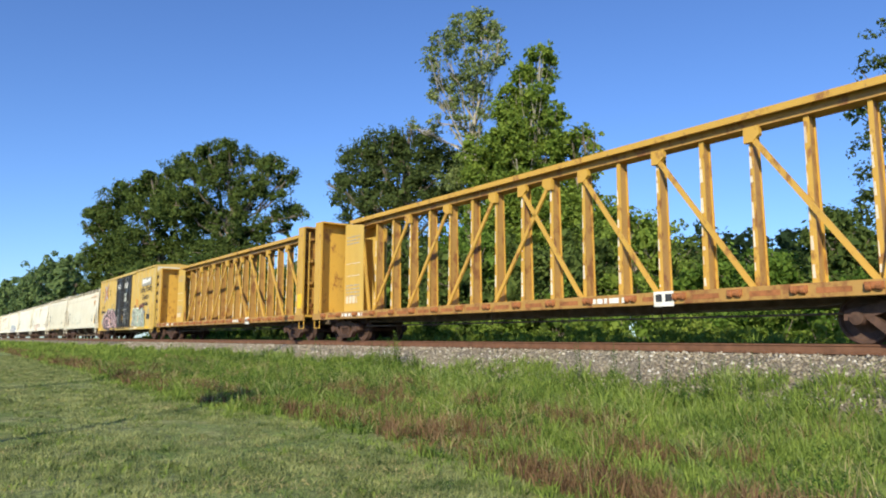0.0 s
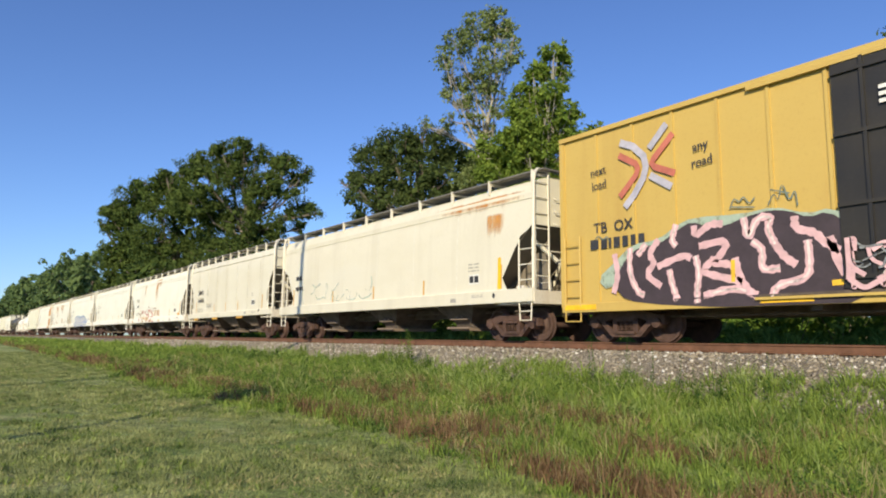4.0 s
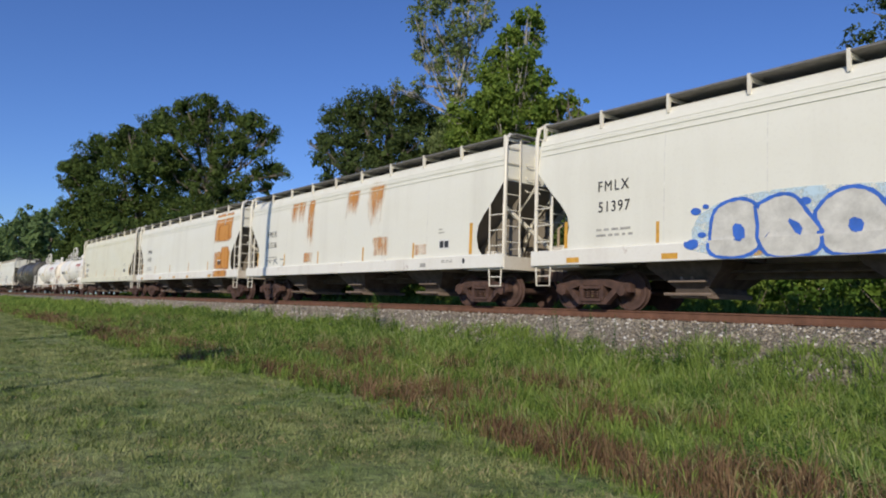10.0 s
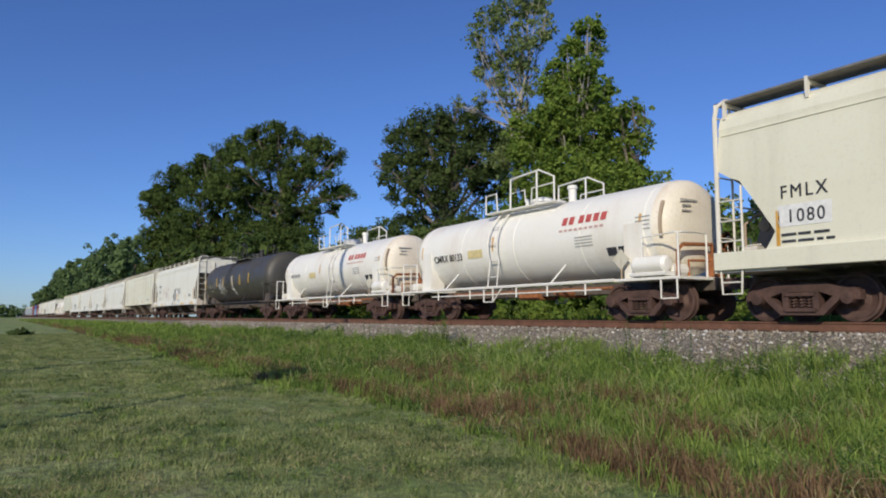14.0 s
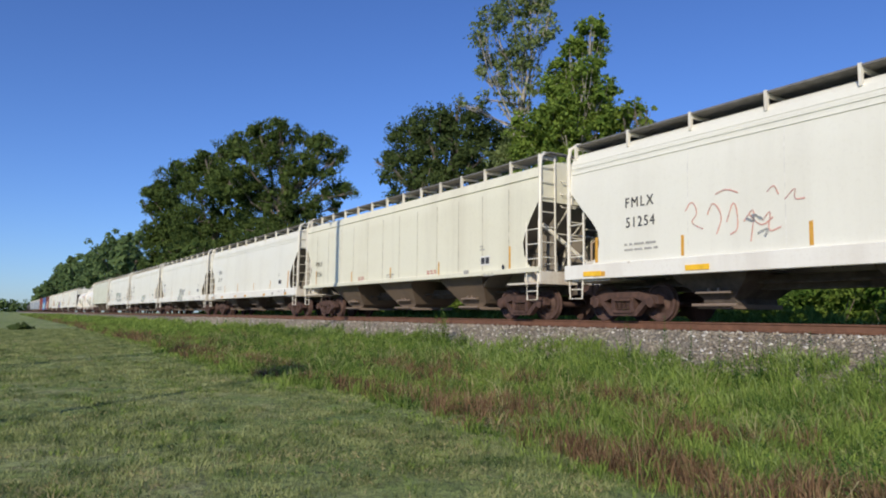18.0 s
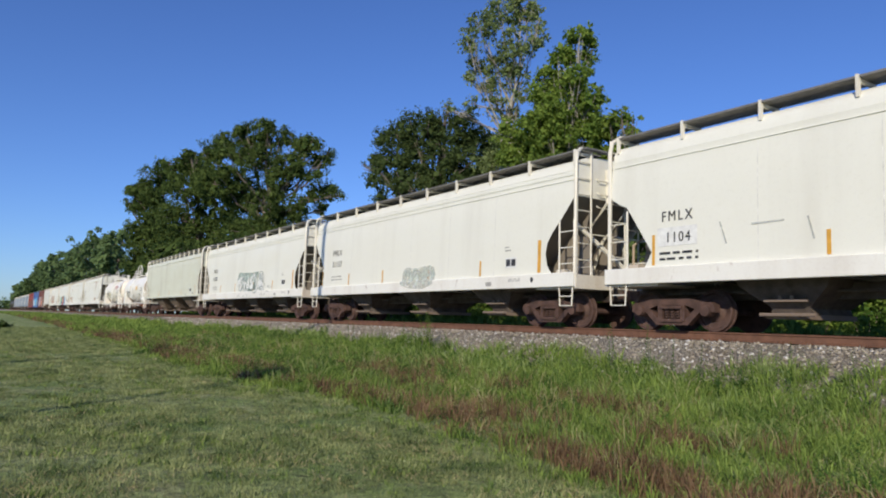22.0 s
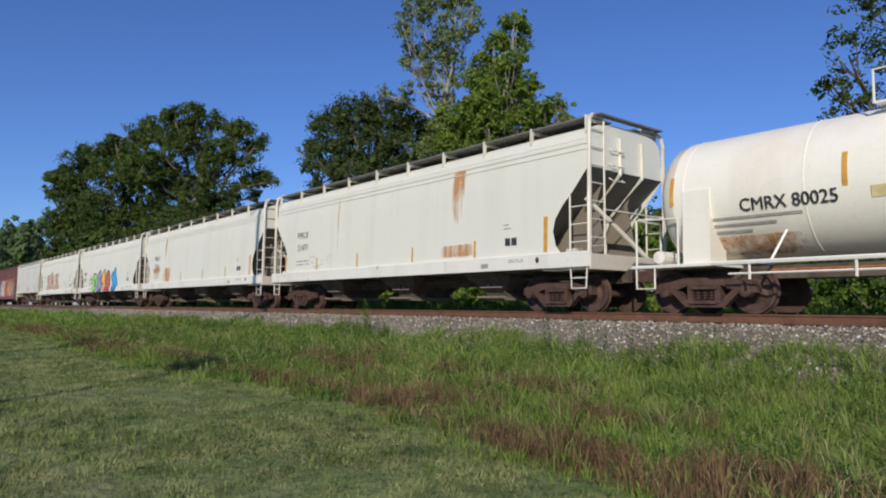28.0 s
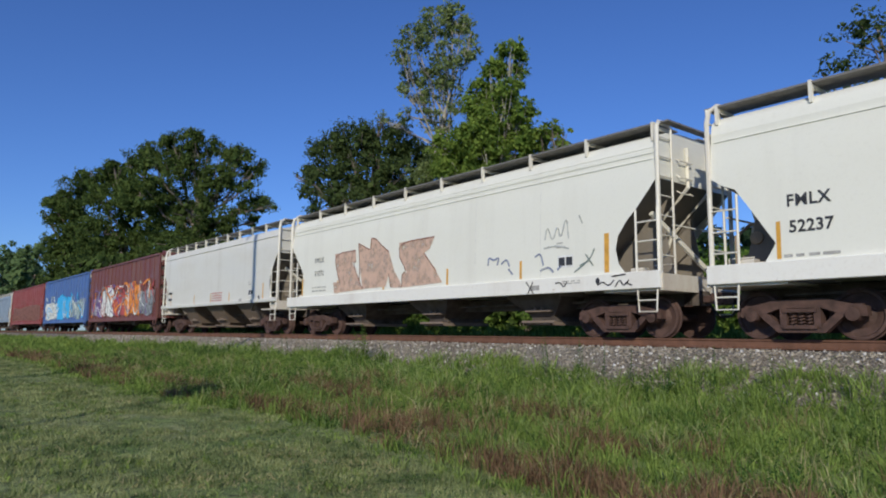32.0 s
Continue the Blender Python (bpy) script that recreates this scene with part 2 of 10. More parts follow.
def leaf_material(name, dark, light, thin=0.4, grain=0.5, share=0.45):
    """Thin leaves or blades: each varies, and whole patches vary (grain: patches a metre, share: their weight)."""
    m = bpy.data.materials.new(name)
    m.use_nodes = True
    nt = m.node_tree
    nt.nodes.remove(nt.nodes["Principled BSDF"])
    geo = nt.nodes.new("ShaderNodeNewGeometry")
    n = noise_fac(nt, coords(nt, (grain,) * 3, False), 1.0, 5.0, 0.7)
    n = ramp(nt, n, [(0.32, (0, 0, 0)), (0.68, (1, 1, 1))])
    f = mix(nt, share, geo.outputs["Random Per Island"], n)
    c = ramp(nt, f, [(0.15, dark), (0.5, tuple((a + b) / 2 for a, b in zip(dark, light))), (0.85, light)])
    d = node(nt, "ShaderNodeBsdfDiffuse")
    tr = node(nt, "ShaderNodeBsdfTranslucent")
    for s in (d, tr):
        nt.links.new(c, s.inputs["Color"])
    a = node(nt, "ShaderNodeMixShader", Fac=thin)
    nt.links.new(d.outputs[0], a.inputs[1])
    nt.links.new(tr.outputs[0], a.inputs[2])
    nt.links.new(a.outputs[0], nt.nodes["Material Output"].inputs["Surface"])
    return m


LEAF_A = leaf_material("broadleaf foliage", (0.045, 0.078, 0.025), (0.15, 0.205, 0.06), 0.38)
LEAF_OAK = leaf_material("oak foliage", (0.042, 0.068, 0.027), (0.125, 0.17, 0.058), 0.38)
LEAF_CWL = leaf_material("pale yellow-green foliage", (0.10, 0.17, 0.03), (0.32, 0.40, 0.09), 0.45)
LEAF_CW = leaf_material("cottonwood foliage", (0.08, 0.145, 0.03), (0.30, 0.40, 0.085), 0.45)
LEAF_CWT = leaf_material("dusty top foliage", (0.10, 0.145, 0.05), (0.34, 0.41, 0.17), 0.45)
LEAF_BUSH = leaf_material("undergrowth leaves", (0.065, 0.135, 0.027), (0.20, 0.31, 0.065), 0.45)
# paler, greyer than the near broadleaf: distance haze put into the leaf colour
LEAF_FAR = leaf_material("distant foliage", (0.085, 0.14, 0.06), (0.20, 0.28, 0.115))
LEAF_HILL = leaf_material("wooded hill foliage", (0.022, 0.042, 0.022), (0.05, 0.085, 0.04))
BLADE = leaf_material("weed blades", (0.055, 0.118, 0.024), (0.355, 0.46, 0.115), 0.4, 0.8, 0.45)
BLADEL = leaf_material("tall grass blades", (0.10, 0.18, 0.045), (0.40, 0.48, 0.18), 0.4, 1.2, 0.4)
WEEDDARK = leaf_material("dark weed leaves", (0.03, 0.08, 0.02), (0.12, 0.21, 0.055), 0.4, 1.5, 0.4)
WEEDLEAF = leaf_material("weed leaves", (0.065, 0.135, 0.027), (0.30, 0.42, 0.10), 0.45, 0.8, 0.45)
DRY = leaf_material("dry seed stalks", (0.085, 0.05, 0.032), (0.34, 0.225, 0.13), 0.35)
STRAW = leaf_material("pale straw", (0.30, 0.26, 0.13), (0.55, 0.48, 0.26), 0.3)
TURF = leaf_material("mown blades", (0.065, 0.115, 0.035), (0.48, 0.51, 0.23), 0.45, 1.9, 0.72)
BARK = plain("grey bark", (0.19, 0.16, 0.13), 0.9, vary=0.4, scale=3.0, bumpy=0.6)
BARKP = plain("pale bark", (0.33, 0.305, 0.265), 0.9, vary=0.35, scale=2.0, bumpy=0.5)


def ground_material():
    m, nt, b = material("grass ground", 0.95)
    v = coords(nt, (1, 1, 1), False)
    big = noise_fac(nt, v, 0.30, 5.0, 0.65)
    mid = noise_fac(nt, v, 1.1, 6.0, 0.7)
    tuft = noise_fac(nt, v, 7.0, 6.0, 0.75)
    fine = noise_fac(nt, v, 45.0, 5.0, 0.8)
    c = ramp(nt, big, [(0.36, (0.135, 0.215, 0.045)), (0.5, (0.22, 0.295, 0.078)), (0.64, (0.33, 0.375, 0.145))])
    dry = ramp(nt, mid, [(0.50, (0, 0, 0)), (0.68, (0.7,) * 3)])
    c = mix(nt, dry, c, (0.43, 0.395, 0.20))
    bare = ramp(nt, mid, [(0.28, (0.7,) * 3), (0.38, (0, 0, 0))])
    c = mix(nt, bare, c, (0.085, 0.125, 0.03))
    f = ramp(nt, tuft, [(0.34, (0.32,) * 3), (0.5, (0.95,) * 3), (0.66, (1.45,) * 3)])
    c = mix(nt, 1.0, c, f, "MULTIPLY")
    f = ramp(nt, fine, [(0.3, (0.55,) * 3), (0.7, (1.3,) * 3)])
    c = mix(nt, 1.0, c, f, "MULTIPLY")
    nt.links.new(c, b.inputs["Base Color"])
    bump(nt, b, tuft, 1.0, 0.10)
    return m


def ballast_material():
    m, nt, b = material("crushed stone", 0.9)
    v = coords(nt, (1, 1, 1), False)
    vo = node(nt, "ShaderNodeTexVoronoi", Scale=26.0)
    nt.links.new(v, vo.inputs["Vector"])
    c = ramp(nt, vo.outputs["Color"], [(0.0, (0.19, 0.16, 0.12)), (0.5, (0.34, 0.30, 0.235)), (0.85, (0.45, 0.405, 0.33)), (1.0, (0.74, 0.70, 0.61))])
    # shade in the gaps is painted: each stone's colour darkens towards its rim
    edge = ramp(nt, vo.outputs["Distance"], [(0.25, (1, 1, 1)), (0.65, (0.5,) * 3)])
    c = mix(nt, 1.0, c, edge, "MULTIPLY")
    dust = noise_fac(nt, v, 0.7, 4.0)
    c = mix(nt, ramp(nt, dust, [(0.45, (0, 0, 0)), (0.75, (0.5,) * 3)]), c, (0.16, 0.105, 0.075))
    nt.links.new(c, b.inputs["Base Color"])
    bump(nt, b, vo.outputs["Distance"], 1.0, -0.05)
    return m


def stone_material():
    m, nt, b = material("loose stones", 0.85)
    geo = nt.nodes.new("ShaderNodeNewGeometry")
    c = ramp(nt, geo.outputs["Random Per Island"], [(0.0, (0.18, 0.145, 0.11)), (0.5, (0.34, 0.295, 0.225)), (0.86, (0.45, 0.40, 0.325)), (0.91, (0.75, 0.72, 0.67)), (1.0, (0.82, 0.80, 0.77))])
    n = noise_fac(nt, coords(nt, (25,) * 3, False), 1.0, 3.0)
    c = mix(nt, 0.35, c, ramp(nt, n, [(0.3, (0.1, 0.085, 0.07)), (0.7, (0.42, 0.385, 0.33))]))
    nt.links.new(c, b.inputs["Base Color"])
    return m


GROUND, BALLAST, STONE = ground_material(), ballast_material(), stone_material()
RAILM = plain("rusty rail", (0.165, 0.082, 0.052), 0.8, 0.2, vary=0.35, scale=2.5, bumpy=0.2)
TIE = plain("creosoted wood", (0.075, 0.06, 0.048), 0.9, vary=0.45, scale=3.0, bumpy=0.5)
HOSE = plain("black rubber hose", (0.03, 0.032, 0.028), 0.7)


# ---------------------------------------------------------------- mesh tools
class Shape:
    """Collects faces of one part."""

    def __init__(self):
        self.v, self.f = [], []

    def add(self, verts, faces):
        n = len(self.v)
        self.v += [tuple(p) for p in verts]
        self.f += [tuple(i + n for i in q) for q in faces]
        return self

    def box(self, x0, x1, y0, y1, z0, z1, c=0.0):
        """A box; c chamfers its four long edges along x."""
        if c <= 0:
            v = [(x, y, z) for x in (x0, x1) for y in (y0, y1) for z in (z0, z1)]
            return self.add(v, [(0, 1, 3, 2), (4, 6, 7, 5), (0, 4, 5, 1), (2, 3, 7, 6), (0, 2, 6, 4), (1, 5, 7, 3)])
        ring = [(y0 + c, z0), (y1 - c, z0), (y1, z0 + c), (y1, z1 - c), (y1 - c, z1), (y0 + c, z1), (y0, z1 - c), (y0, z0 + c)]
        return self.loft([[(x, y, z) for y, z in ring] for x in (x0, x1)])

    def loft(self, rings, closed=True, caps=True):
        n = len(rings[0])
        v = [p for r in rings for p in r]
        f = []
        for i in range(len(rings) - 1):
            for j in range(n if closed else n - 1):
                k = (j + 1) % n
                f.append((i * n + j, i * n + k, (i + 1) * n + k, (i + 1) * n + j))
        if caps and closed:
            f += [tuple(range(n))[::-1], tuple(range((len(rings) - 1) * n, len(rings) * n))]
        return self.add(v, f)

    def tube(self, points, r, sides=6):
        pts = [Vector(p) for p in points]
        rings = []
        for i, p in enumerate(pts):
            d = (pts[min(i + 1, len(pts) - 1)] - pts[max(i - 1, 0)]).normalized()
            a = d.orthogonal().normalized()
            b = d.cross(a)
            rr = r[i] if isinstance(r, (list, tuple)) else r
            rings.append([p + (a * math.cos(t) + b * math.sin(t)) * rr for t in (2 * math.pi * k / sides for k in range(sides))])
        for i in range(1, len(rings)):       # untwist
            best = min(range(sides), key=lambda s: (rings[i][s] - rings[i - 1][0]).length)
            rings[i] = rings[i][best:] + rings[i][:best]
            if (rings[i][1] - rings[i - 1][1]).length > (rings[i][-1] - rings[i - 1][1]).length:
                rings[i] = [rings[i][0]] + rings[i][:0:-1]
        return self.loft(rings)

    def turned(self, axis, profile, sides=24, centre=(0, 0, 0)):
        """Revolves (along, radius) pairs round the x, y or z axis."""
        rings = []
        for a, r in profile:
            ring = []
            for k in range(sides):
                t = 2 * math.pi * k / sides
                c, s = r * math.cos(t), r * math.sin(t)
                p = {"x": (a, c, s), "y": (c, a, s), "z": (c, s, a)}[axis]
                ring.append((p[0] + centre[0], p[1] + centre[1], p[2] + centre[2]))
            rings.append(ring)
        return self.loft(rings)

    def prism(self, outline, y0, y1):
        """An outline of (x, z), thick from y0 to y1."""
        return self.loft([[(x, y, z) for x, z in outline] for y in (y0, y1)])

    def mesh(self, name, mat, smooth=False):
        me = bpy.data.meshes.new(name)
        me.from_pydata(self.v, [], self.f)
        bm = bmesh.new()
        bm.from_mesh(me)
        bmesh.ops.recalc_face_normals(bm, faces=bm.faces)
        if smooth:
            for e in bm.edges:
                e.smooth = len(e.link_faces) == 2 and e.calc_face_angle(0) < radians(38)
            for q in bm.faces:
                q.smooth = True
        bm.to_mesh(me)
        bm.free()
        me.materials.append(mat)
        return me


def part(name, shape, mat, parent, label="", at=None, smooth=False):
    """One mesh object under a thing or a part. shape: a Shape or a mesh."""
    me = shape if isinstance(shape, bpy.types.Mesh) else shape.mesh(name, mat, smooth)
    ob = new(name, me)
    ob.parent = parent
    if at is not None:
        ob.matrix_basis = at
    return tagged(ob, label)


def thing(name, label, category, group="", kind="", at=None):
    ob = new(name)
    if at is not None:
        ob.matrix_basis = at
    return tagged(ob, label, category, group, kind)


def arrays(name, verts, faces, mat):
    """A large mesh from numpy arrays of vertices and triangles or quads."""
    me = bpy.data.meshes.new(name)
    n, k = faces.shape
    me.vertices.add(len(verts))
    me.vertices.foreach_set("co", np.ascontiguousarray(verts, dtype=np.float32).ravel())
    me.loops.add(n * k)
    me.loops.foreach_set("vertex_index", np.ascontiguousarray(faces, dtype=np.int32).ravel())
    me.polygons.add(n)
    me.polygons.foreach_set("loop_start", np.arange(0, n * k, k, dtype=np.int32))
    me.polygons.foreach_set("loop_total", np.full(n, k, dtype=np.int32))
    me.update(calc_edges=True)
    me.materials.append(mat)
    return me


_letters = {}


def letters(text, mat, bold=0.0, spacing=1.0):
    """A flat mesh of lettering one unit high, centred, in the x-z plane, facing -y."""
    key = (text, mat.name, bold, spacing)
    if key not in _letters:
        cu = bpy.data.curves.new("lettering", "FONT")
        cu.body, cu.align_x, cu.align_y = text, "CENTER", "CENTER"
        cu.offset, cu.resolution_u, cu.space_line, cu.space_character = bold, 3, 1.15, spacing
        ob = bpy.data.objects.new("lettering", cu)
        me = bpy.data.meshes.new_from_object(ob)
        bpy.data.objects.remove(ob)
        me.transform(Euler((radians(90), 0, 0)).to_matrix().to_4x4())
        if bold == 0:
            bm = bmesh.new()
            for i, dx in enumerate((-0.018, 0.0, 0.018)):
                twin = me.copy()
                twin.transform(Matrix.Translation((dx, -0.0015 * i, 0)))
                bm.from_mesh(twin)
            bm.to_mesh(me)
            bm.free()
        me.materials.clear()
        me.materials.append(mat)
        _letters[key] = me
    return _letters[key]


def write(text, size, mat, parent, x, y, z, lean=0.0, bold=0.0, stretch=1.0, slant=0.0, name="lettering", label="", spacing=1.0):
    ob = new(name, letters(text, mat, bold, spacing))
    ob.parent = parent
    ob.matrix_basis = pose(x, y, z, lean, slant, 0) @ Matrix.Diagonal((size * stretch, 1, size, 1))
    return tagged(ob, label)


def bars(parent, mat, x0, x1, z, y, rows=2, h=0.05, gap=0.09, seed=1, lean=0.0):
    """Lines of small writing that cannot be read."""
    rng = random.Random(seed)
    s = Shape()
    for r in range(rows):
        x = x0
        while x < x1 - 0.05:
            w = min(rng.uniform(0.08, 0.3), x1 - x)
            zz = z - r * gap
            s.add([(x, y, zz), (x + w, y, zz), (x + w, y, zz + h), (x, y, zz + h)], [(0, 1, 2, 3)])
            x += w + rng.uniform(0.03, 0.09)
    return tagged(part("stencil", s, mat, parent), kind="stuff")


def ribbon(points, w):
    """A flat band in the x-z plane along points."""
    s = Shape()
    pts = [Vector(p) for p in points]
    L, R = [], []
    for i, p in enumerate(pts):
        d = pts[min(i + 1, len(pts) - 1)] - pts[max(i - 1, 0)]
        n = Vector((-d.z, 0, d.x)).normalized() * (w[i] if isinstance(w, (list, tuple)) else w) / 2
        L.append(p + n)
        R.append(p - n)
    m = len(pts)
    return L + R, [(i, i + 1, m + i + 1, m + i) for i in range(m - 1)]


def scribble(x0, x1, z0, z1, y, n, w, seed, turns=9, wild=1.0):
    """n spray strokes inside a rectangle on a car's side."""
    rng = random.Random(seed)
    s = Shape()
    for k in range(n):
        cx = x0 + (x1 - x0) * (k + 0.5) / n + rng.uniform(-0.1, 0.1)
        a = rng.uniform(0, 6.28)
        p = Vector((cx, y - 0.0006 * (k % 9), rng.uniform(z0, z1)))
        pts = []
        step = (z1 - z0) / turns * 1.6
        for i in range(turns):
            pts.append(p.copy())
            a += rng.uniform(-1.0, 1.0) * wild
            p = p + Vector((math.cos(a), 0, math.sin(a))) * step
            if not z0 < p.z < z1:
                a = -a
                p.z = min(max(p.z, z0), z1)
            p.x = min(max(p.x, x0), x1)
        f = pts
        for _ in range(2):
            f = [f[0]] + [u.lerp(v, q) for u, v in zip(f, f[1:]) for q in (0.25, 0.75)] + [f[-1]]
        if len(f) > 2:
            s.add(*ribbon(f, w * rng.uniform(0.7, 1.3)))
    return s


def blotch(x0, x1, z0, z1, y, seed, n=40):
    """An uneven flat patch."""
    rng = random.Random(seed)
    s = Shape()
    ph = [rng.uniform(0, 6.28) for _ in range(4)]
    ring = []
    for k in range(n):
        t = 2 * math.pi * k / n
        r = 1 + 0.10 * math.sin(3 * t + ph[0]) + 0.08 * math.sin(5 * t + ph[1]) + 0.06 * math.sin(9 * t + ph[2]) + rng.uniform(-0.05, 0.05)
        cx, sz = math.cos(t), math.sin(t)
        m = max(abs(cx), abs(sz)) ** 0.7
        ring.append(((x0 + x1) / 2 + (x1 - x0) / 2 * r * cx / m, y, (z0 + z1) / 2 + (z1 - z0) / 2 * r * sz / m))
    return s.add(ring, [tuple(range(n))])


def sheet(x0, x1, z0, z1, yfun, off=0.006, nz=6):
    """A patch that lies on a car's side, whose y at height z is yfun(z)."""
    s = Shape()
    zs = [z0 + (z1 - z0) * i / nz for i in range(nz + 1)]
    v = [(x, yfun(z) - off, z) for z in zs for x in (x0, x1)]
    return s.add(v, [(2 * i, 2 * i + 1, 2 * i + 3, 2 * i + 2) for i in range(nz)])


# ---------------------------------------------------------------- running gear
WHEEL_R = 0.457


def wheelset_mesh():
    s = Shape()
    for sg in (-1, 1):
        y = 0.7175 * sg
        o = 1 if sg > 0 else -1
        prof = [(y - 0.055 * o, 0.485), (y - 0.02 * o, 0.482), (y - 0.012 * o, WHEEL_R + 0.004), (y + 0.075 * o, WHEEL_R - 0.006),
                (y + 0.08 * o, 0.40), (y + 0.03 * o, 0.37), (y + 0.0 * o, 0.25), (y + 0.05 * o, 0.16), (y + 0.085 * o, 0.12), (y + 0.085 * o, 0.08)]
        s.turned("y", prof, 28)
    s.turned("y", [(-1.05, 0.07), (-0.8, 0.085), (0.8, 0.085), (1.05, 0.07)], 12)
    return s.mesh("wheelset", WHEEL, True)


def tyre_mesh():
    s = Shape()
    for sg in (-1, 1):
        y = 0.7175 * sg
        s.turned("y", [(y - 0.008 * sg, WHEEL_R + 0.006), (y + 0.07 * sg, WHEEL_R + 0.002)], 28)
    return s.mesh("tread", TREAD, True)


def side_frame_mesh():
    """A cast truck side: top arch, bottom tension member, columns with the spring window, bearing pedestals."""
    s = Shape()
    top = [(-1.12, 0.42), (-1.10, 0.60), (-0.78, 0.66), (-0.45, 0.74), (0.45, 0.74), (0.78, 0.66), (1.10, 0.60), (1.12, 0.42)]
    low = [(0.98, 0.42), (0.94, 0.52), (0.80, 0.52), (0.74, 0.45), (0.36, 0.58), (-0.36, 0.58), (-0.74, 0.45), (-0.80, 0.52), (-0.94, 0.52), (-0.98, 0.42)]
    s.prism(top + low, -0.10, 0.10)
    s.prism([(-0.78, 0.47), (-0.62, 0.50), (-0.34, 0.24), (0.34, 0.24), (0.62, 0.50), (0.78, 0.47), (0.42, 0.13), (-0.42, 0.13)], -0.09, 0.09)
    for sg in (-1, 1):
        s.prism([(sg * 0.36, 0.22), (sg * 0.24, 0.22), (sg * 0.24, 0.62), (sg * 0.36, 0.62)], -0.11, 0.11)
        s.turned("y", [(-0.16, 0.05), (-0.15, 0.12), (-0.02, 0.135), (0.1, 0.135)], 14, (sg * 0.89, 0, WHEEL_R))
        s.box(sg * 0.89 - 0.15, sg * 0.89 + 0.15, -0.08, 0.08, 0.56, 0.64)
    s.box(-0.30, 0.30, -0.14, -0.05, 0.20, 0.27)
    s.box(-0.30, 0.30, -0.14, -0.05, 0.50, 0.57)
    return s.mesh("side_frame", TRUCK)


def springs_mesh():
    s = Shape()
    for x in (0.0,):
        pts = [(x + 0.055 * math.cos(a), -0.04 + 0.055 * math.sin(a), 0.27 + 0.23 * a / (2 * math.pi * 4)) for a in (2 * math.pi * 4 * i / 32 for i in range(33))]
        s.tube(pts, 0.017, 4)
    return s.mesh("spring", TRUCK)


def bolster_mesh():
    s = Shape()
    s.box(-0.22, 0.22, -0.98, 0.98, 0.50, 0.70)
    s.turned("z", [(0.70, 0.35), (0.78, 0.35)], 16)
    s.box(-0.10, 0.10, -0.95, 0.95, 0.40, 0.52)
    for sg in (-1, 1):
        s.box(sg * 0.42 - 0.05, sg * 0.42 + 0.05, -0.75, 0.75, 0.36, 0.50)
        for sy in (-1, 1):
            s.box(sg * 0.42 - 0.045, sg * 0.42 + 0.045, sy * 0.7 - 0.09, sy * 0.7 + 0.09, 0.30, 0.58)
    return s.mesh("truck", TRUCK)


GEAR = {"wheelset": wheelset_mesh(), "tread": tyre_mesh(), "side": side_frame_mesh(), "spring": springs_mesh(), "bolster": bolster_mesh()}


def truck(car, x):
    tr = part("truck", GEAR["bolster"], None, car, "rust-brown cast steel freight truck", pose(x, 0, 0))
    for sy in (-1, 1):
        part("side_frame", GEAR["side"], None, tr, "", pose(0, sy * 0.99, 0, 0, 0, 0 if sy < 0 else 180))
        for dx in (-0.15, 0.0, 0.15):
            part("spring", GEAR["spring"], None, tr, "", pose(dx, sy * 0.99, 0, 0, 0, 0 if sy < 0 else 180))
    for sx in (-1, 1):
        part("wheelset", GEAR["wheelset"], None, tr, "", pose(sx * 0.889, 0, WHEEL_R))
    return tr


def coupler_mesh():
    s = Shape()
    s.box(-0.75, 0.05, -0.08, 0.08, 0.78, 0.94, 0.02)
    s.prism([(0.05, 0.74), (0.28, 0.72), (0.34, 0.78), (0.34, 0.96), (0.28, 1.0), (0.05, 0.98)], -0.14, 0.12)
    s.box(-0.55, -0.35, -0.22, 0.22, 0.70, 1.02)
    return s.mesh("coupler", TRUCK)


def air_hose_mesh():
    s = Shape()
    s.tube([(0.0, 0.32, 0.80), (0.12, 0.30, 0.62), (0.30, 0.20, 0.48), (0.52, 0.05, 0.46)], 0.03, 6)
    return s.mesh("air_hose", HOSE)


GEAR["coupler"], GEAR["hose"] = coupler_mesh(), air_hose_mesh()


def gear(car, half, inset=1.45, hide=0.0):
    """Trucks, couplers and hoses of a car whose ends meet the next cars at +-half."""
    for sg in (-1, 1):
        truck(car, sg * (half - 0.55 - inset))
        part("coupler", GEAR["coupler"], None, car, "rusty knuckle coupler", pose(sg * (half - 0.30), 0, 0, 0, 0, 0 if sg > 0 else 180))
        part("air_hose", GEAR["hose"], None, car, "", pose(sg * (half - 0.55), 0, 0, 0, 0, 0 if sg > 0 else 180))


# ---------------------------------------------------------------- covered hoppers
def ladder(stile_a, stile_b, z0, z1, step, r=0.022):
    """Two stiles at (x, y) and the rungs between them."""
    s = Shape()
    for x, y in (stile_a, stile_b):
        s.tube([(x, y, z0), (x, y, z1)], r * 1.25, 5)
    z = z0 + step * 0.6
    while z < z1 - 0.05:
        s.tube([(*stile_a, z), (*stile_b, z)], r * 0.8, 5)
        z += step
    return s


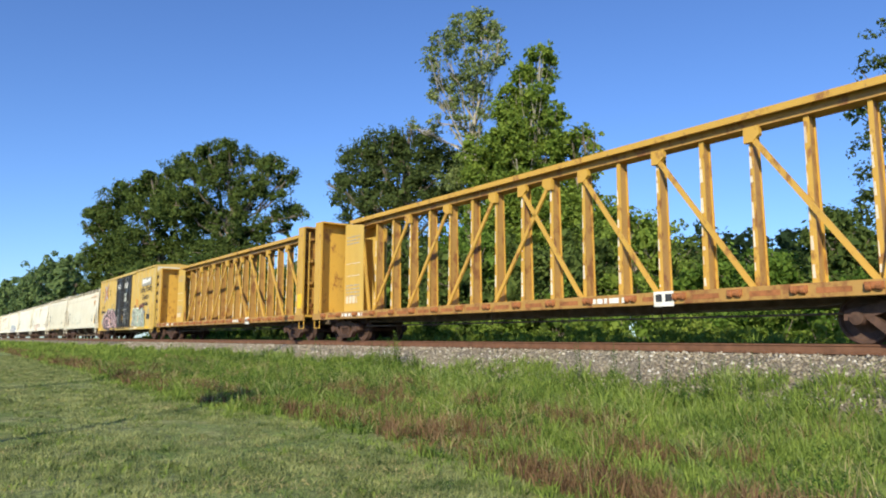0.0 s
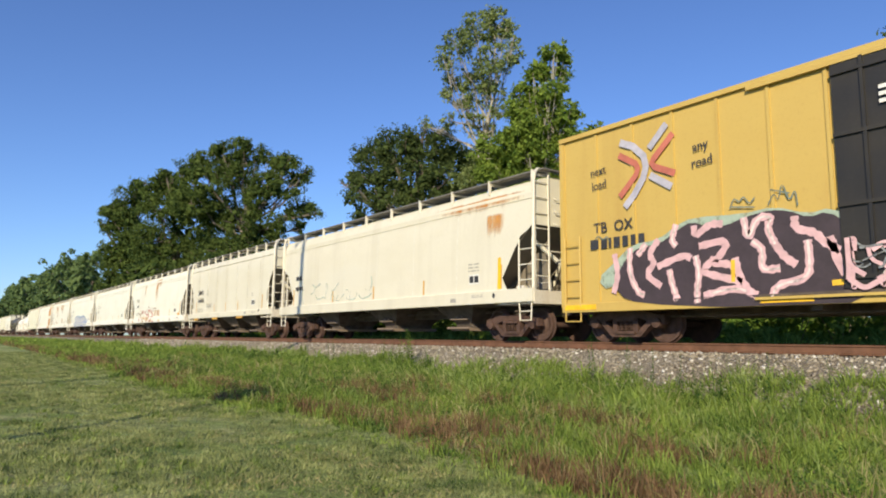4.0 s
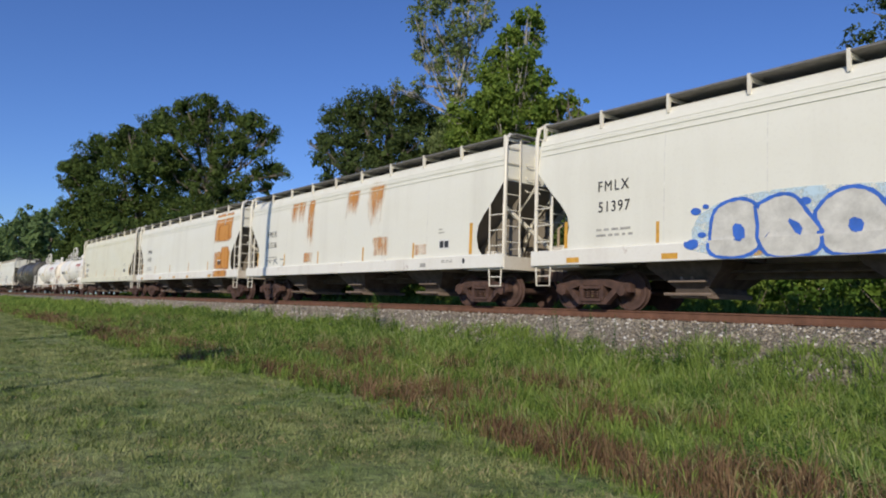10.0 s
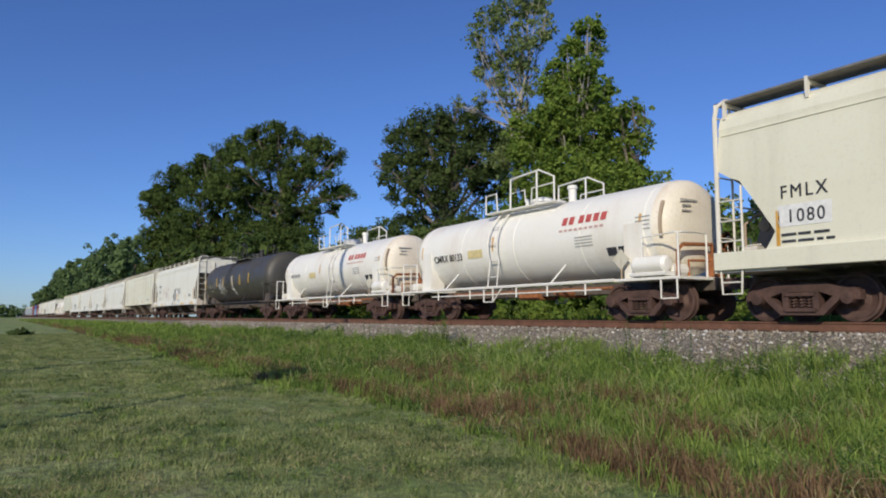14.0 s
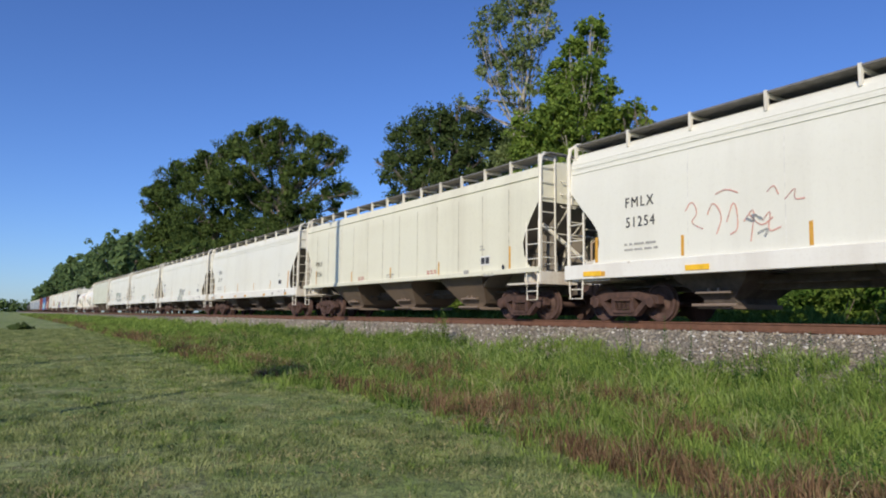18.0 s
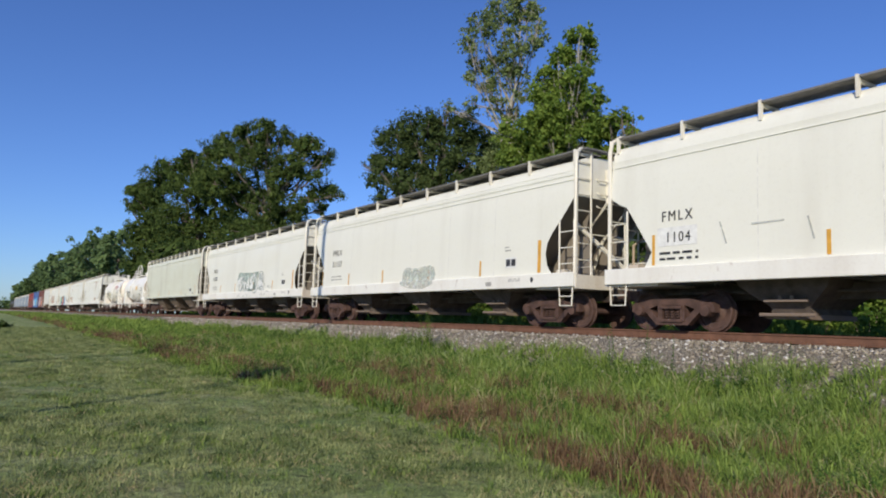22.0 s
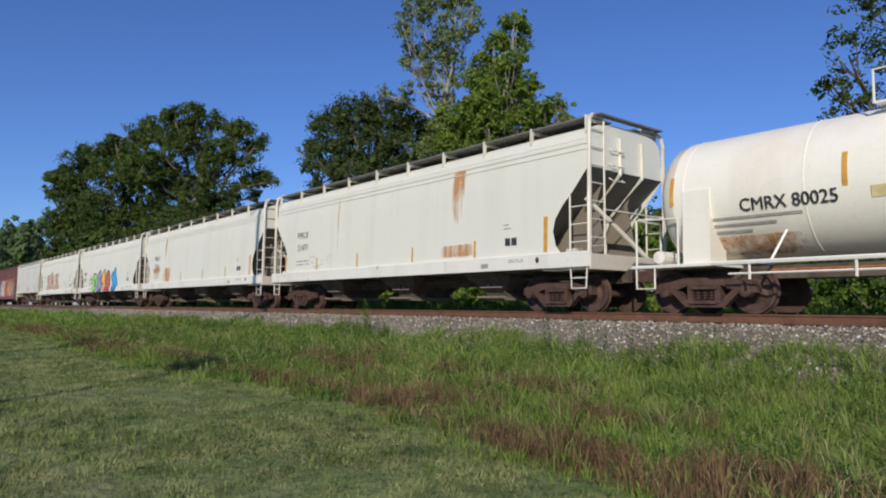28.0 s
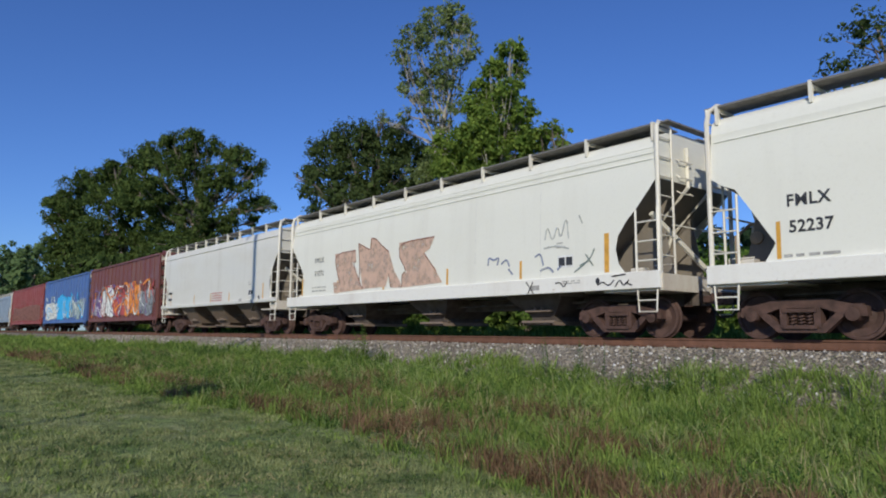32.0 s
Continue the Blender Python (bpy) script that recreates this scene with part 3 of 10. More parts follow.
CUTS = {  # how far the side sheet is cut back from its end, by height
    "F": [(1.40, 0.80), (1.62, 0.98), (1.95, 1.06), (2.25, 1.0), (2.55, 0.78), (2.85, 0.48), (3.15, 0.22), (3.42, 0.0)],
    "S": [(1.40, 1.0), (1.60, 1.13), (1.76, 1.22), (2.1, 1.0), (2.5, 0.74), (2.88, 0.48), (2.98, 0.25), (3.15, 0.0)],
    "C": [(1.36, 0.30), (1.55, 0.50), (1.85, 0.66), (2.2, 0.68), (2.55, 0.55), (2.9, 0.32), (3.2, 0.1), (3.35, 0.0)],
    "R": [(1.44, 0.30), (1.60, 0.46), (1.85, 0.62), (2.2, 0.68), (2.55, 0.55), (2.9, 0.32), (3.2, 0.1), (3.35, 0.0)]}


def side_y(z, kind="F"):
    """Half width of a hopper's side at height z."""
    if kind in "RC":
        return 1.56 if z < 3.9 else 1.56 - 0.10 * (z - 3.9) / 0.35
    if z < 3.2:
        return 1.565 - 0.022 * (z - 1.4)
    return 1.525 - 0.10 * (z - 3.2) ** 1.6


def hopper_body(half, kind):
    """The rounded shell: both sides and the roof, cut back at the ends."""
    e = half - 0.62
    cut = CUTS[kind]
    prof = [(z, side_y(z, kind), c) for z, c in cut]
    for z in ((3.7, 4.0, 4.05, 4.06, 4.15) if kind not in "RC" else (3.6, 3.9, 4.04, 4.05, 4.2)):
        prof.append((z, side_y(z, kind) + (0.02 if z in (4.05, 4.06) and kind not in "RC" else 0.05 if z in (4.05, 4.2) and kind in "RC" else 0), 0.0))
    zt = prof[-1][0]
    yt = prof[-1][1]
    for a in (15, 30, 45, 60, 75, 90):
        t = radians(a)
        prof.append((zt + (0.34 if kind in 'FS' else 0.2) * math.sin(t), yt - (0.46 if kind in 'FS' else 0.26) * (1 - math.cos(t)), 0.0))
    prof.append((zt + 0.40, 0.5, 0.0))
    nx = 20
    rows = []
    for sgn, pr in ((-1, prof), (1, prof[::-1])):
        for z, y, c in pr:
            rows.append([(-(e - c) + 2 * (e - c) * i / nx, sgn * y, z) for i in range(nx + 1)])
    s = Shape()
    s.loft(rows, closed=False)
    ring = [(y, z) for z, y, c in prof if c == 0]
    for sg in (-1, 1):
        pts = [(sg * e, -y, z) for y, z in ring] + [(sg * e, y, z) for y, z in ring[::-1]]
        s.add(pts, [tuple(range(len(pts)))])
    return s, e, zt


def hopper(label, L, kind, mat, group="covered hopper cars", bays=0, ribs=True):
    """A covered hopper car; its origin is on the rails at its middle, its lettered side faces -y."""
    car = thing("covered_hopper", label, "hopper car", group)
    half = L / 2
    bays = bays or {"F": 3, "S": 3, "R": 3}.get(kind, 4)
    body, e, zt = hopper_body(half, kind)
    shell = part("body", body, mat, car, "", None, True)
    end = half - 0.52
    inner = 0.45 if kind == "F" else 0.76
    zs = {"R": 1.33, "C": 1.13}.get(kind, 1.05)
    sill_top = {"R": 1.48, "C": 1.41}.get(kind, 1.42)
    for sy in (-1, 1):
        part("side_sill", Shape().box(-end, end, sy * 1.60 - 0.05, sy * 1.60 + 0.05, zs, sill_top, 0.012), SILLW if mat is WHITE else mat, car)
        board = Shape().box(-e + 0.1, e - 0.1, min(sy * 1.42, sy * inner), max(sy * 1.42, sy * inner), zt + 0.48, zt + 0.52)
        part("running_board", board, GRATE, car, "dark steel grating walkway")
    br = Shape()
    br.box(-0.03, 0.03, -1.44, -1.36, zt + 0.12, zt + 0.54)
    br.box(-0.025, 0.025, -1.40, -0.74, zt + 0.40, zt + 0.475)
    brm = br.mesh("bracket", TRIMW)
    n = max(8, round(2 * e / (1.85 if kind in 'FS' else 1.36)))
    for sy in (-1, 1):
        for i in range(n + 1):
            x = -e + 0.12 + (2 * e - 0.24) * i / n
            part("bracket", brm, None, car, "", pose(x, 0, 0, 0, 0, 0 if sy < 0 else 180))
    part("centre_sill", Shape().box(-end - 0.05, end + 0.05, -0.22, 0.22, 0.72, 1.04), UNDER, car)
    hatch = Shape().box(-e + 0.6, e - 0.6, -0.3, 0.3, zt + 0.3, zt + 0.52, 0.05)
    part("roof_hatch", hatch, mat, car)
    for sg in (-1, 1):
        top = {"F": 3.42, "S": 3.15}.get(kind, 3.35)
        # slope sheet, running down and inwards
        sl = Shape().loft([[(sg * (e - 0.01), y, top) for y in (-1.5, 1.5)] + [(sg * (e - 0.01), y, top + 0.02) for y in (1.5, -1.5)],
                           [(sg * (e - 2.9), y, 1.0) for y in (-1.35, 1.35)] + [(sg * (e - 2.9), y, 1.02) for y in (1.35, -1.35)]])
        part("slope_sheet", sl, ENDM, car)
        deck = Shape().box(min(sg * (end - 1.5), sg * end), max(sg * (end - 1.5), sg * end), -1.56, 1.56, 1.0, 1.05)
        deck.box(sg * end - 0.03, sg * end + 0.03, -1.6, 1.6, 1.0, 1.36)
        part("end_platform", deck, FLAKE, car)
        # web plates under the slope sheet
        for sy in (-1, 1):
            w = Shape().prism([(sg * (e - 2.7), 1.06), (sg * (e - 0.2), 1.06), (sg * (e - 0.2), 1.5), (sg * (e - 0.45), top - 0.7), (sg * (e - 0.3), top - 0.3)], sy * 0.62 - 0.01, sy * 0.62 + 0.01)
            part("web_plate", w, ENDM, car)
            post = Shape().tube([(sg * (end - 0.06), sy * 1.54, 1.05), (sg * (end - 0.06), sy * 1.53, zt + 0.16), (sg * (end - 0.08), sy * 1.47, zt + 0.42), (sg * (end - 0.16), sy * 1.28, zt + 0.56), (sg * (end - 0.22), sy * 0.78, zt + 0.58)], 0.052, 7)
            part("corner_post", post, TRIMW, car, "", None, True)
            lad = ladder((sg * (end - 0.62), sy * 1.56), (sg * (end - 0.08), sy * 1.56), sill_top - 0.02, 2.78, 0.42)
            part("side_ladder", lad, TRIMW, car)
            step = Shape().tube([(sg * (end - 0.60), sy * 1.58, zs), (sg * (end - 0.57), sy * 1.58, 0.56), (sg * (end - 0.14), sy * 1.58, 0.56), (sg * (end - 0.11), sy * 1.58, zs)], 0.022, 5)
            step.tube([(sg * (end - 0.58), sy * 1.58, 0.80), (sg * (end - 0.12), sy * 1.58, 0.80)], 0.018, 5)
            part("sill_step", step, TRIMW, car)
        # end ladder up to the walkway, beside the near post on one end, the far post on the other
        for sy in ((-1,) if sg > 0 else (-1, 1)):
            el = ladder((sg * (end - 0.05), sy * 1.5), (sg * (end - 0.05), sy * 0.98), 1.06, zt + 0.46, 0.43)
            part("end_ladder", el, TRIMW, car)
        for yy in (-0.35, 0.55):
            st = Shape().tube([(sg * (end - 0.05), yy, zt + 0.1), (sg * (end - 0.05), yy, 3.35), (sg * (e - 0.9), yy * 0.9, 2.45), (sg * (e - 1.5), yy * 0.9, 1.1)], 0.05, 6)
            part("end_stay", st, TRIMW, car)
        cross = Shape().box(min(sg * e, sg * (end + 0.1)), max(sg * e, sg * (end + 0.1)), -1.3, 1.3, zt + 0.52, zt + 0.555)
        part("end_walkway", cross, GRATE, car, "dark steel grating walkway")
        # end handrails, pipes and brake gear on the platform
        gr = Shape().tube([(sg * (end - 0.1), -0.95, 2.45), (sg * (end - 0.1), 1.5, 2.45)], 0.022, 5)
        gr.tube([(sg * (e - 0.5), -0.9, 1.6), (sg * (end - 0.08), -0.9, 1.6), (sg * (end - 0.08), -0.9, 1.05)], 0.02, 5)
        part("end_handrail", gr, TRIMW, car)
        part("end_brace", Shape().tube([(sg * (end - 0.62), -0.95, 2.78), (sg * (end - 0.08), 1.2, 1.12)], 0.065, 7), TRIMW, car, "", None, True)
        part("jacking_pad", Shape().box(min(sg * (end - 0.85), sg * (end - 0.55)), max(sg * (end - 0.85), sg * (end - 0.55)), -1.45, -1.2, 1.05, 1.52, 0.03), FLAKE, car)
        for zz in (zt - 0.25, zt - 0.62, zt - 0.98):
            part("grab_iron", Shape().tube([(sg * e, -0.72, zz + 0.06), (sg * (e + 0.09), -0.72, zz), (sg * (e + 0.09), -0.22, zz), (sg * e, -0.22, zz + 0.06)], 0.016, 5), TRIMW, car)
    g = Shape().turned("x", [(-0.42, 0.02), (-0.40, 0.2), (0.40, 0.2), (0.42, 0.02)], 14, (-(e - 0.75), 0.15, 1.62))
    g.box(-(e - 0.1), -(e - 0.42), -0.55, -0.15, 1.3, 1.7)
    g.tube([(-(e - 0.3), -0.4, 1.1), (-(e - 0.3), -0.4, 1.9), (-(e - 0.3), 0.3, 1.95)], 0.03, 5)
    g.tube([(-(e - 0.15), -0.9, 1.08), (-(e - 0.15), -0.9, 2.05), (-(e - 0.25), -0.55, 2.3), (-(e - 0.6), -0.5, 2.32)], 0.035, 6)
    g.tube([(-(e - 0.5), 0.5, 1.08), (-(e - 0.5), 0.5, 2.2), (-(e - 0.2), 0.9, 2.3)], 0.03, 5)
    g.box(-(e - 0.3), -(e - 0.72), -1.05, -0.72, 1.06, 1.5, 0.03)
    g.turned("y", [(-0.2, 0.02), (-0.18, 0.13), (0.18, 0.13), (0.2, 0.02)], 12, (-(e - 0.45), -0.5, 2.02))
    part("brake_gear", g, DUSTY, car, "dusty tan brake cylinder, valve and piping")
    whl = Shape().turned("x", [(-0.03, 0.27), (0.0, 0.29), (0.03, 0.27), (0.0, 0.25), (-0.03, 0.27)], 18, (-(end - 0.0), 0.6, 2.3))
    for a in range(4):
        t = a * math.pi / 2
        whl.tube([(-(end - 0.0), 0.6, 2.3), (-(end - 0.0), 0.6 + 0.26 * math.cos(t), 2.3 + 0.26 * math.sin(t))], 0.015, 4)
    part("brake_wheel", whl, TRIMW, car)
    # discharge hoppers
    n = bays
    for i in range(n):
        step = {"F": 0.49, "S": 0.49, "R": 0.483}.get(kind, 2 * (e - 2.2) / n / half) * half
        x = (i - (n - 1) / 2) * step
        hw = step / 2 * {"R": 0.58, "C": 0.8}.get(kind, 0.44)
        bw = 0.70 if kind == "R" else 0.38
        zb = 0.40
        yw = 1.42 if kind in 'RC' else 1.22
        pr = Shape().loft([[(x - hw, -yw, zs + 0.04), (x + hw, -yw, zs + 0.04), (x + hw, yw, zs + 0.04), (x - hw, yw, zs + 0.04)],
                           [(x - hw * 0.9, -yw + 0.1, zs - 0.12), (x + hw * 0.9, -yw + 0.1, zs - 0.12), (x + hw * 0.9, yw - 0.1, zs - 0.12), (x - hw * 0.9, yw - 0.1, zs - 0.12)],
                           [(x - bw, -0.80, zb + 0.12), (x + bw, -0.80, zb + 0.12), (x + bw, 0.80, zb + 0.12), (x - bw, 0.80, zb + 0.12)],
                           [(x - 0.44, -0.74, zb), (x + 0.44, -0.74, zb), (x + 0.44, 0.74, zb), (x - 0.44, 0.74, zb)]])
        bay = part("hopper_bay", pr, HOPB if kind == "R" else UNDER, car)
        gt = Shape().box(x - (0.52 if kind == "R" else 0.42), x + (0.52 if kind == "R" else 0.42), -0.98, 0.98, zb - 0.10, zb, 0.02)
        part("outlet_gate", gt, GATE, bay)
        fl = Shape().box(x - 0.44, x + 0.44, -1.02, -0.92, zb + 0.24, zb + 0.29)
        for q in (-0.12, 0.12):
            fl.box(x + q - 0.03, x + q + 0.03, -1.0, -0.94, zb + 0.29, zb + 0.36)
        part("flange", fl, GATE, bay)
        part("operating_shaft", Shape().tube([(x - 0.5, -1.06, zb - 0.02), (x + 0.62, -1.06, zb - 0.02)], 0.035, 6), GATE, bay)
    pipe = Shape().tube([(-end + 1, -0.55, 0.86), (end - 1, -0.55, 0.86)], 0.035, 5)
    part("train_pipe", pipe, UNDER, car)
    # seams
    if kind in "RC" and ribs:
        rib = Shape().box(-0.022, 0.022, -1.564, -1.555, 1.5, 3.85)
        rm = rib.mesh("side_rib", SEAM)
        k = 13 if kind == "R" else 8
        for i in range(1, k):
            x = -e + 2 * e * i / k
            if abs(x) < e - 0.7:
                part("side_rib", rm, None, car, "", pose(x, 0, 0))
                part("side_rib", rm, None, car, "", pose(x, 0, 0, 0, 0, 180))
    gear(car, half)
    # reflector strips on the lettered side
    q = half / 9.0
    for x in ((-4.75, -1.85, 1.40, 4.35) if kind == "F" else (-(e - 1.9) / 2, 0.0, (e - 1.9) / 2)):
        part("reflector", sheet(x * q - 0.04, x * q + 0.04, 1.46, 1.92, lambda z: -side_y(z, kind), 0.008), REFL, car, "yellow reflector strip")
    for x, w, z in ((-(e - 0.98), 0.05, 2.1), (e - 1.30, 0.065, 2.35)) if kind == "F" else ((-(e - 1.28), 0.04, 2.15), (e - 1.28, 0.04, 2.15)):
        part("reflector", sheet(x - w, x + w, 1.46, z, lambda z: -side_y(z, kind), 0.008), REFL, car, "yellow reflector strip")
    # weld lines and upper ridges
    if kind in "FS":
        for x in (-0.55, -0.28, 0.02, 0.31, 0.6):
            part("side_seam", sheet(x * e - 0.011, x * e + 0.011, 1.46, 3.85, lambda z: -side_y(z, kind), 0.004), SEAMF, car)
        for z in (3.86, 4.0, 4.12) if kind == "F" else (3.9,):
            rg = Shape().loft([[(x, -side_y(z, kind) + 0.02, z - 0.013), (x, -side_y(z, kind) - 0.02, z - 0.009), (x, -side_y(z, kind) - 0.02, z + 0.009), (x, -side_y(z, kind) + 0.02, z + 0.013)] for x in (-e + 0.08, e - 0.08)])
            part("side_ridge", rg, mat, car)
    # test-date plate, small sill plate and lifting hole
    y = -side_y(1.9, kind) - 0.012
    xp = e - 2.5
    part("stencil_panel", Shape().add([(xp - 0.24, y + 0.004, 1.65), (xp + 0.24, y + 0.004, 1.65), (xp + 0.24, y + 0.004, 1.95), (xp - 0.24, y + 0.004, 1.95)], [(0, 1, 2, 3)]), LETW, car)
    for dx in (-0.115, 0.115):
        part("stencil_square", Shape().add([(xp + dx - 0.095, y, 1.70), (xp + dx + 0.095, y, 1.70), (xp + dx + 0.095, y, 1.90), (xp + dx - 0.095, y, 1.90)], [(0, 1, 2, 3)]), INK, car)
    bars(car, LETGREY if kind == "S" else FADED, xp - 0.28, xp + (0.22 if kind == "S" else 0.0), 2.24, -side_y(2.26, kind) - 0.010, 3 if kind == "S" else 2, 0.03, 0.10, seed=17)
    bars(car, FADED, e - 2.5, e - 1.9, sill_top - 0.12, -1.656, 2, 0.022, 0.05, seed=9)
    part("sill_plate", Shape().add([(e - 3.55, -1.653, zs + 0.09), (e - 3.27, -1.653, zs + 0.09), (e - 3.27, -1.653, zs + 0.21), (e - 3.55, -1.653, zs + 0.21)], [(0, 1, 2, 3)]), FADED, car)
    part("lifting_hole", Shape().turned("y", [(-1.655, 0.06), (-1.645, 0.065)], 12, (e - 1.5, 0, zs + 0.22)).add([(e - 1.5 + 0.05 * math.cos(t * 0.5236), -1.656, zs + 0.22 + 0.08 * math.sin(t * 0.5236)) for t in range(12)], [tuple(range(12))]), INK, car)
    return car, e


def mark(car, e, road, number, kind, size=0.34, x=None, z=2.85, mat=None, board=False):
    """Reporting mark and number near the rear end, with the weight lines under it."""
    mat = mat or INK
    x = -(e - 2.35) if x is None else x
    ya = -side_y(z, kind) - 0.012
    yb = -side_y(z - 0.5, kind) - 0.012
    heavy = kind in "SC" and not board
    write(road, size * 1.02, mat, car, x, ya, z - 0.02, -1.2, 0.022 if heavy else 0.0, 0.96 if heavy else 0.86, spacing=1.08 if heavy else 1.3)
    if board:
        part("number_board", sheet(x - 0.52, x + 0.52, z - 0.68, z - 0.26, lambda q: -side_y(q, kind), 0.008), LETW, car)
    write(number, size * 1.02, mat, car, x + 0.03, yb, z - 0.50, -1.2, 0.022 if heavy else 0.0, 0.96 if heavy else 0.86, spacing=1.04 if heavy else 1.22)
    bars(car, INK if board else FADED, x - 0.45, x + 0.55, z - (0.86 if board else 1.04), -side_y(z - 1.04, kind) - 0.012, 2, 0.05, 0.13, seed=len(number) + ord(number[-1]))


def rust_on(car, kind, spots, mat=None):
    for i, (x0, x1, z0, z1) in enumerate(spots):
        g = 0.12 * (x1 - x0)
        low = z0 < 1.5
        if not low and mat is None:
            z0 = max(1.5, z0 - 0.5 * (z1 - z0))
        part("rust_streak", sheet(x0 - g, x1 + g, z0, z1, lambda z: -side_y(z, kind), 0.007 + 0.002 * i, 8), mat or (PATCHR if low else RUN), car, "orange rust runs")


# ---------------------------------------------------------------- tank cars
def tank_car(label, L, mat, radius, zc, trim, group="tank cars", black=False, at=-0.6, ends=None):
    car = thing("tank_car", label, "tank car", group)
    half = L / 2
    te = half - 0.95                       # end of the tank
    ends = ends or TANKST
    head = [(-te, 0.02), (-te + 0.015, radius * 0.40), (-te + 0.07, radius * 0.70), (-te + 0.17, radius * 0.88), (-te + 0.32, radius * 0.97), (-te + 0.52, radius)]
    tank = part("tank", Shape().turned("x", [(-te + 0.52, radius), (te - 0.52, radius)], 40, (0, 0, zc)), mat, car, "", None, True)
    for sg in (1, -1):
        part("tank_head", Shape().turned("x", [(sg * x, r) for x, r in head], 40, (0, 0, zc)), mat if black else ends, car, "" if black else "dished end stained tan", None, True)
    for x in (-te + 0.75, -te * 0.45, 0.12, te * 0.5, te - 0.75):
        part("weld_band", Shape().turned("x", [(x - 0.02, radius), (x - 0.012, radius + 0.008), (x + 0.012, radius + 0.008), (x + 0.02, radius)], 40, (0, 0, zc)), mat, tank)
    end = half - 0.5
    part("centre_sill", Shape().box(-end - 0.1, end + 0.1, -0.25, 0.25, 0.72, 1.0), UNDER, car)
    zd = 1.02
    for sg in (-1, 1):
        a, b = sorted((sg * (end - 1.9), sg * end))
        part("end_platform", Shape().box(a, b, -1.45, 1.45, zd - 0.07, zd, 0.01), trim if not black else UNDER, car)
        if not black:
            for sy in (-1, 1):
                ya, yb = sorted((sy * (radius + 0.02), sy * radius * 0.55))
                part("saddle", Shape().prism([(sg * (te - 1.35), zd), (sg * (te - 0.75), zd), (sg * (te - 0.75), zc + 0.1), (sg * (te - 1.35), zc + 0.1)], ya, yb), mat, car)
        else:
            part("saddle", Shape().prism([(sg * (te - 1.5), zd), (sg * (te - 0.6), zd), (sg * (te - 0.75), zc - 0.45), (sg * (te - 1.25), zc - 0.45)], -1.05, 1.05), UNDER, car)
        rail = Shape().tube([(sg * (end - 1.1), -1.4, zd), (sg * (end - 1.1), -1.4, zd + 0.95), (sg * (end - 0.15), -1.4, zd + 1.0), (sg * (end - 0.05), -1.3, zd + 1.0), (sg * (end - 0.05), -0.4, zd + 1.0), (sg * (end - 0.05), -0.4, zd)], 0.026, 6)
        rail.tube([(sg * (end - 0.08), -1.38, zd), (sg * (end - 0.08), -1.38, zd + 1.0)], 0.026, 6)
        part("end_railing", rail, trim, car)
        rail = Shape().tube([(sg * (end - 0.05), 1.35, zd), (sg * (end - 0.05), 1.35, zd + 1.0), (sg * (end - 0.05), 0.4, zd + 1.0), (sg * (end - 0.05), 0.4, zd)], 0.026, 6)
        part("end_railing", rail, trim, car)
        for sy in (-1, 1):
            st = Shape().tube([(sg * (end - 0.55), sy * 1.42, zd), (sg * (end - 0.55), sy * 1.42, 0.52), (sg * (end - 0.1), sy * 1.42, 0.52), (sg * (end - 0.1), sy * 1.42, zd)], 0.024, 6)
            part("sill_step", st, trim, car)
        cyl = Shape().turned("y", [(-0.45, 0.02), (-0.43, 0.14), (0.1, 0.14), (0.12, 0.02)], 12, (sg * (end - 0.5), -0.75, zd + 0.18))
        part("brake_cylinder", cyl, trim, car)
    if not black:
        # air reservoir, placard and brake piping at the front end
        rv = Shape().turned("x", [(-0.50, 0.02), (-0.49, 0.14), (-0.42, 0.20), (0.42, 0.20), (0.49, 0.14), (0.50, 0.02)], 18, (te - 0.43, -1.34, zd + 0.30))
        part("air_reservoir", rv, mat, car, "white air reservoir", None, True)
        part("reservoir_bracket", Shape().box(te - 0.95, te + 0.1, -1.50, -1.15, zd + 0.02, zd + 0.12, 0.02), trim, car)
        pk = part("placard_holder", Shape().prism([(te - 1.31, zd + 0.22), (te - 1.05, zd + 0.48), (te - 1.31, zd + 0.74), (te - 1.57, zd + 0.48)], -1.40, -1.38), FADEDW, car, "faded diamond placard")
        part("placard_stay", Shape().tube([(te - 1.31, -1.38, zd + 0.5), (te - 1.31, -1.38, zd)], 0.025, 5), DUSTY, pk)
        bp = Shape().tube([(te + 0.1, -1.05, zd), (te + 0.1, -1.05, zd + 0.62), (te + 0.14, -0.9, zd + 0.76), (te + 0.18, 0.1, zd + 0.80), (te + 0.18, 0.2, zd + 0.3)], 0.05, 7)
        bp.tube([(te + 0.05, -0.6, zd), (te + 0.05, -0.6, zd + 0.4), (te + 0.12, 0.3, zd + 0.42)], 0.035, 6)
        bp.box(te + 0.02, te + 0.25, 0.1, 0.45, zd, zd + 0.6, 0.03)
        part("brake_piping", bp, RUSTP, car, "rusty brown brake piping", None, True)
        bw = Shape().turned("x", [(-0.02, 0.24), (0.0, 0.27), (0.02, 0.24), (0.0, 0.22), (-0.02, 0.24)], 18, (end - 0.02, 0.35, zd + 0.85))
        for q in range(3):
            bw.tube([(end - 0.02, 0.35 - 0.24 * math.cos(q * 1.047), zd + 0.85 - 0.24 * math.sin(q * 1.047)), (end - 0.02, 0.35 + 0.24 * math.cos(q * 1.047), zd + 0.85 + 0.24 * math.sin(q * 1.047))], 0.014, 4)
        part("brake_wheel", bw, RUSTP, car)
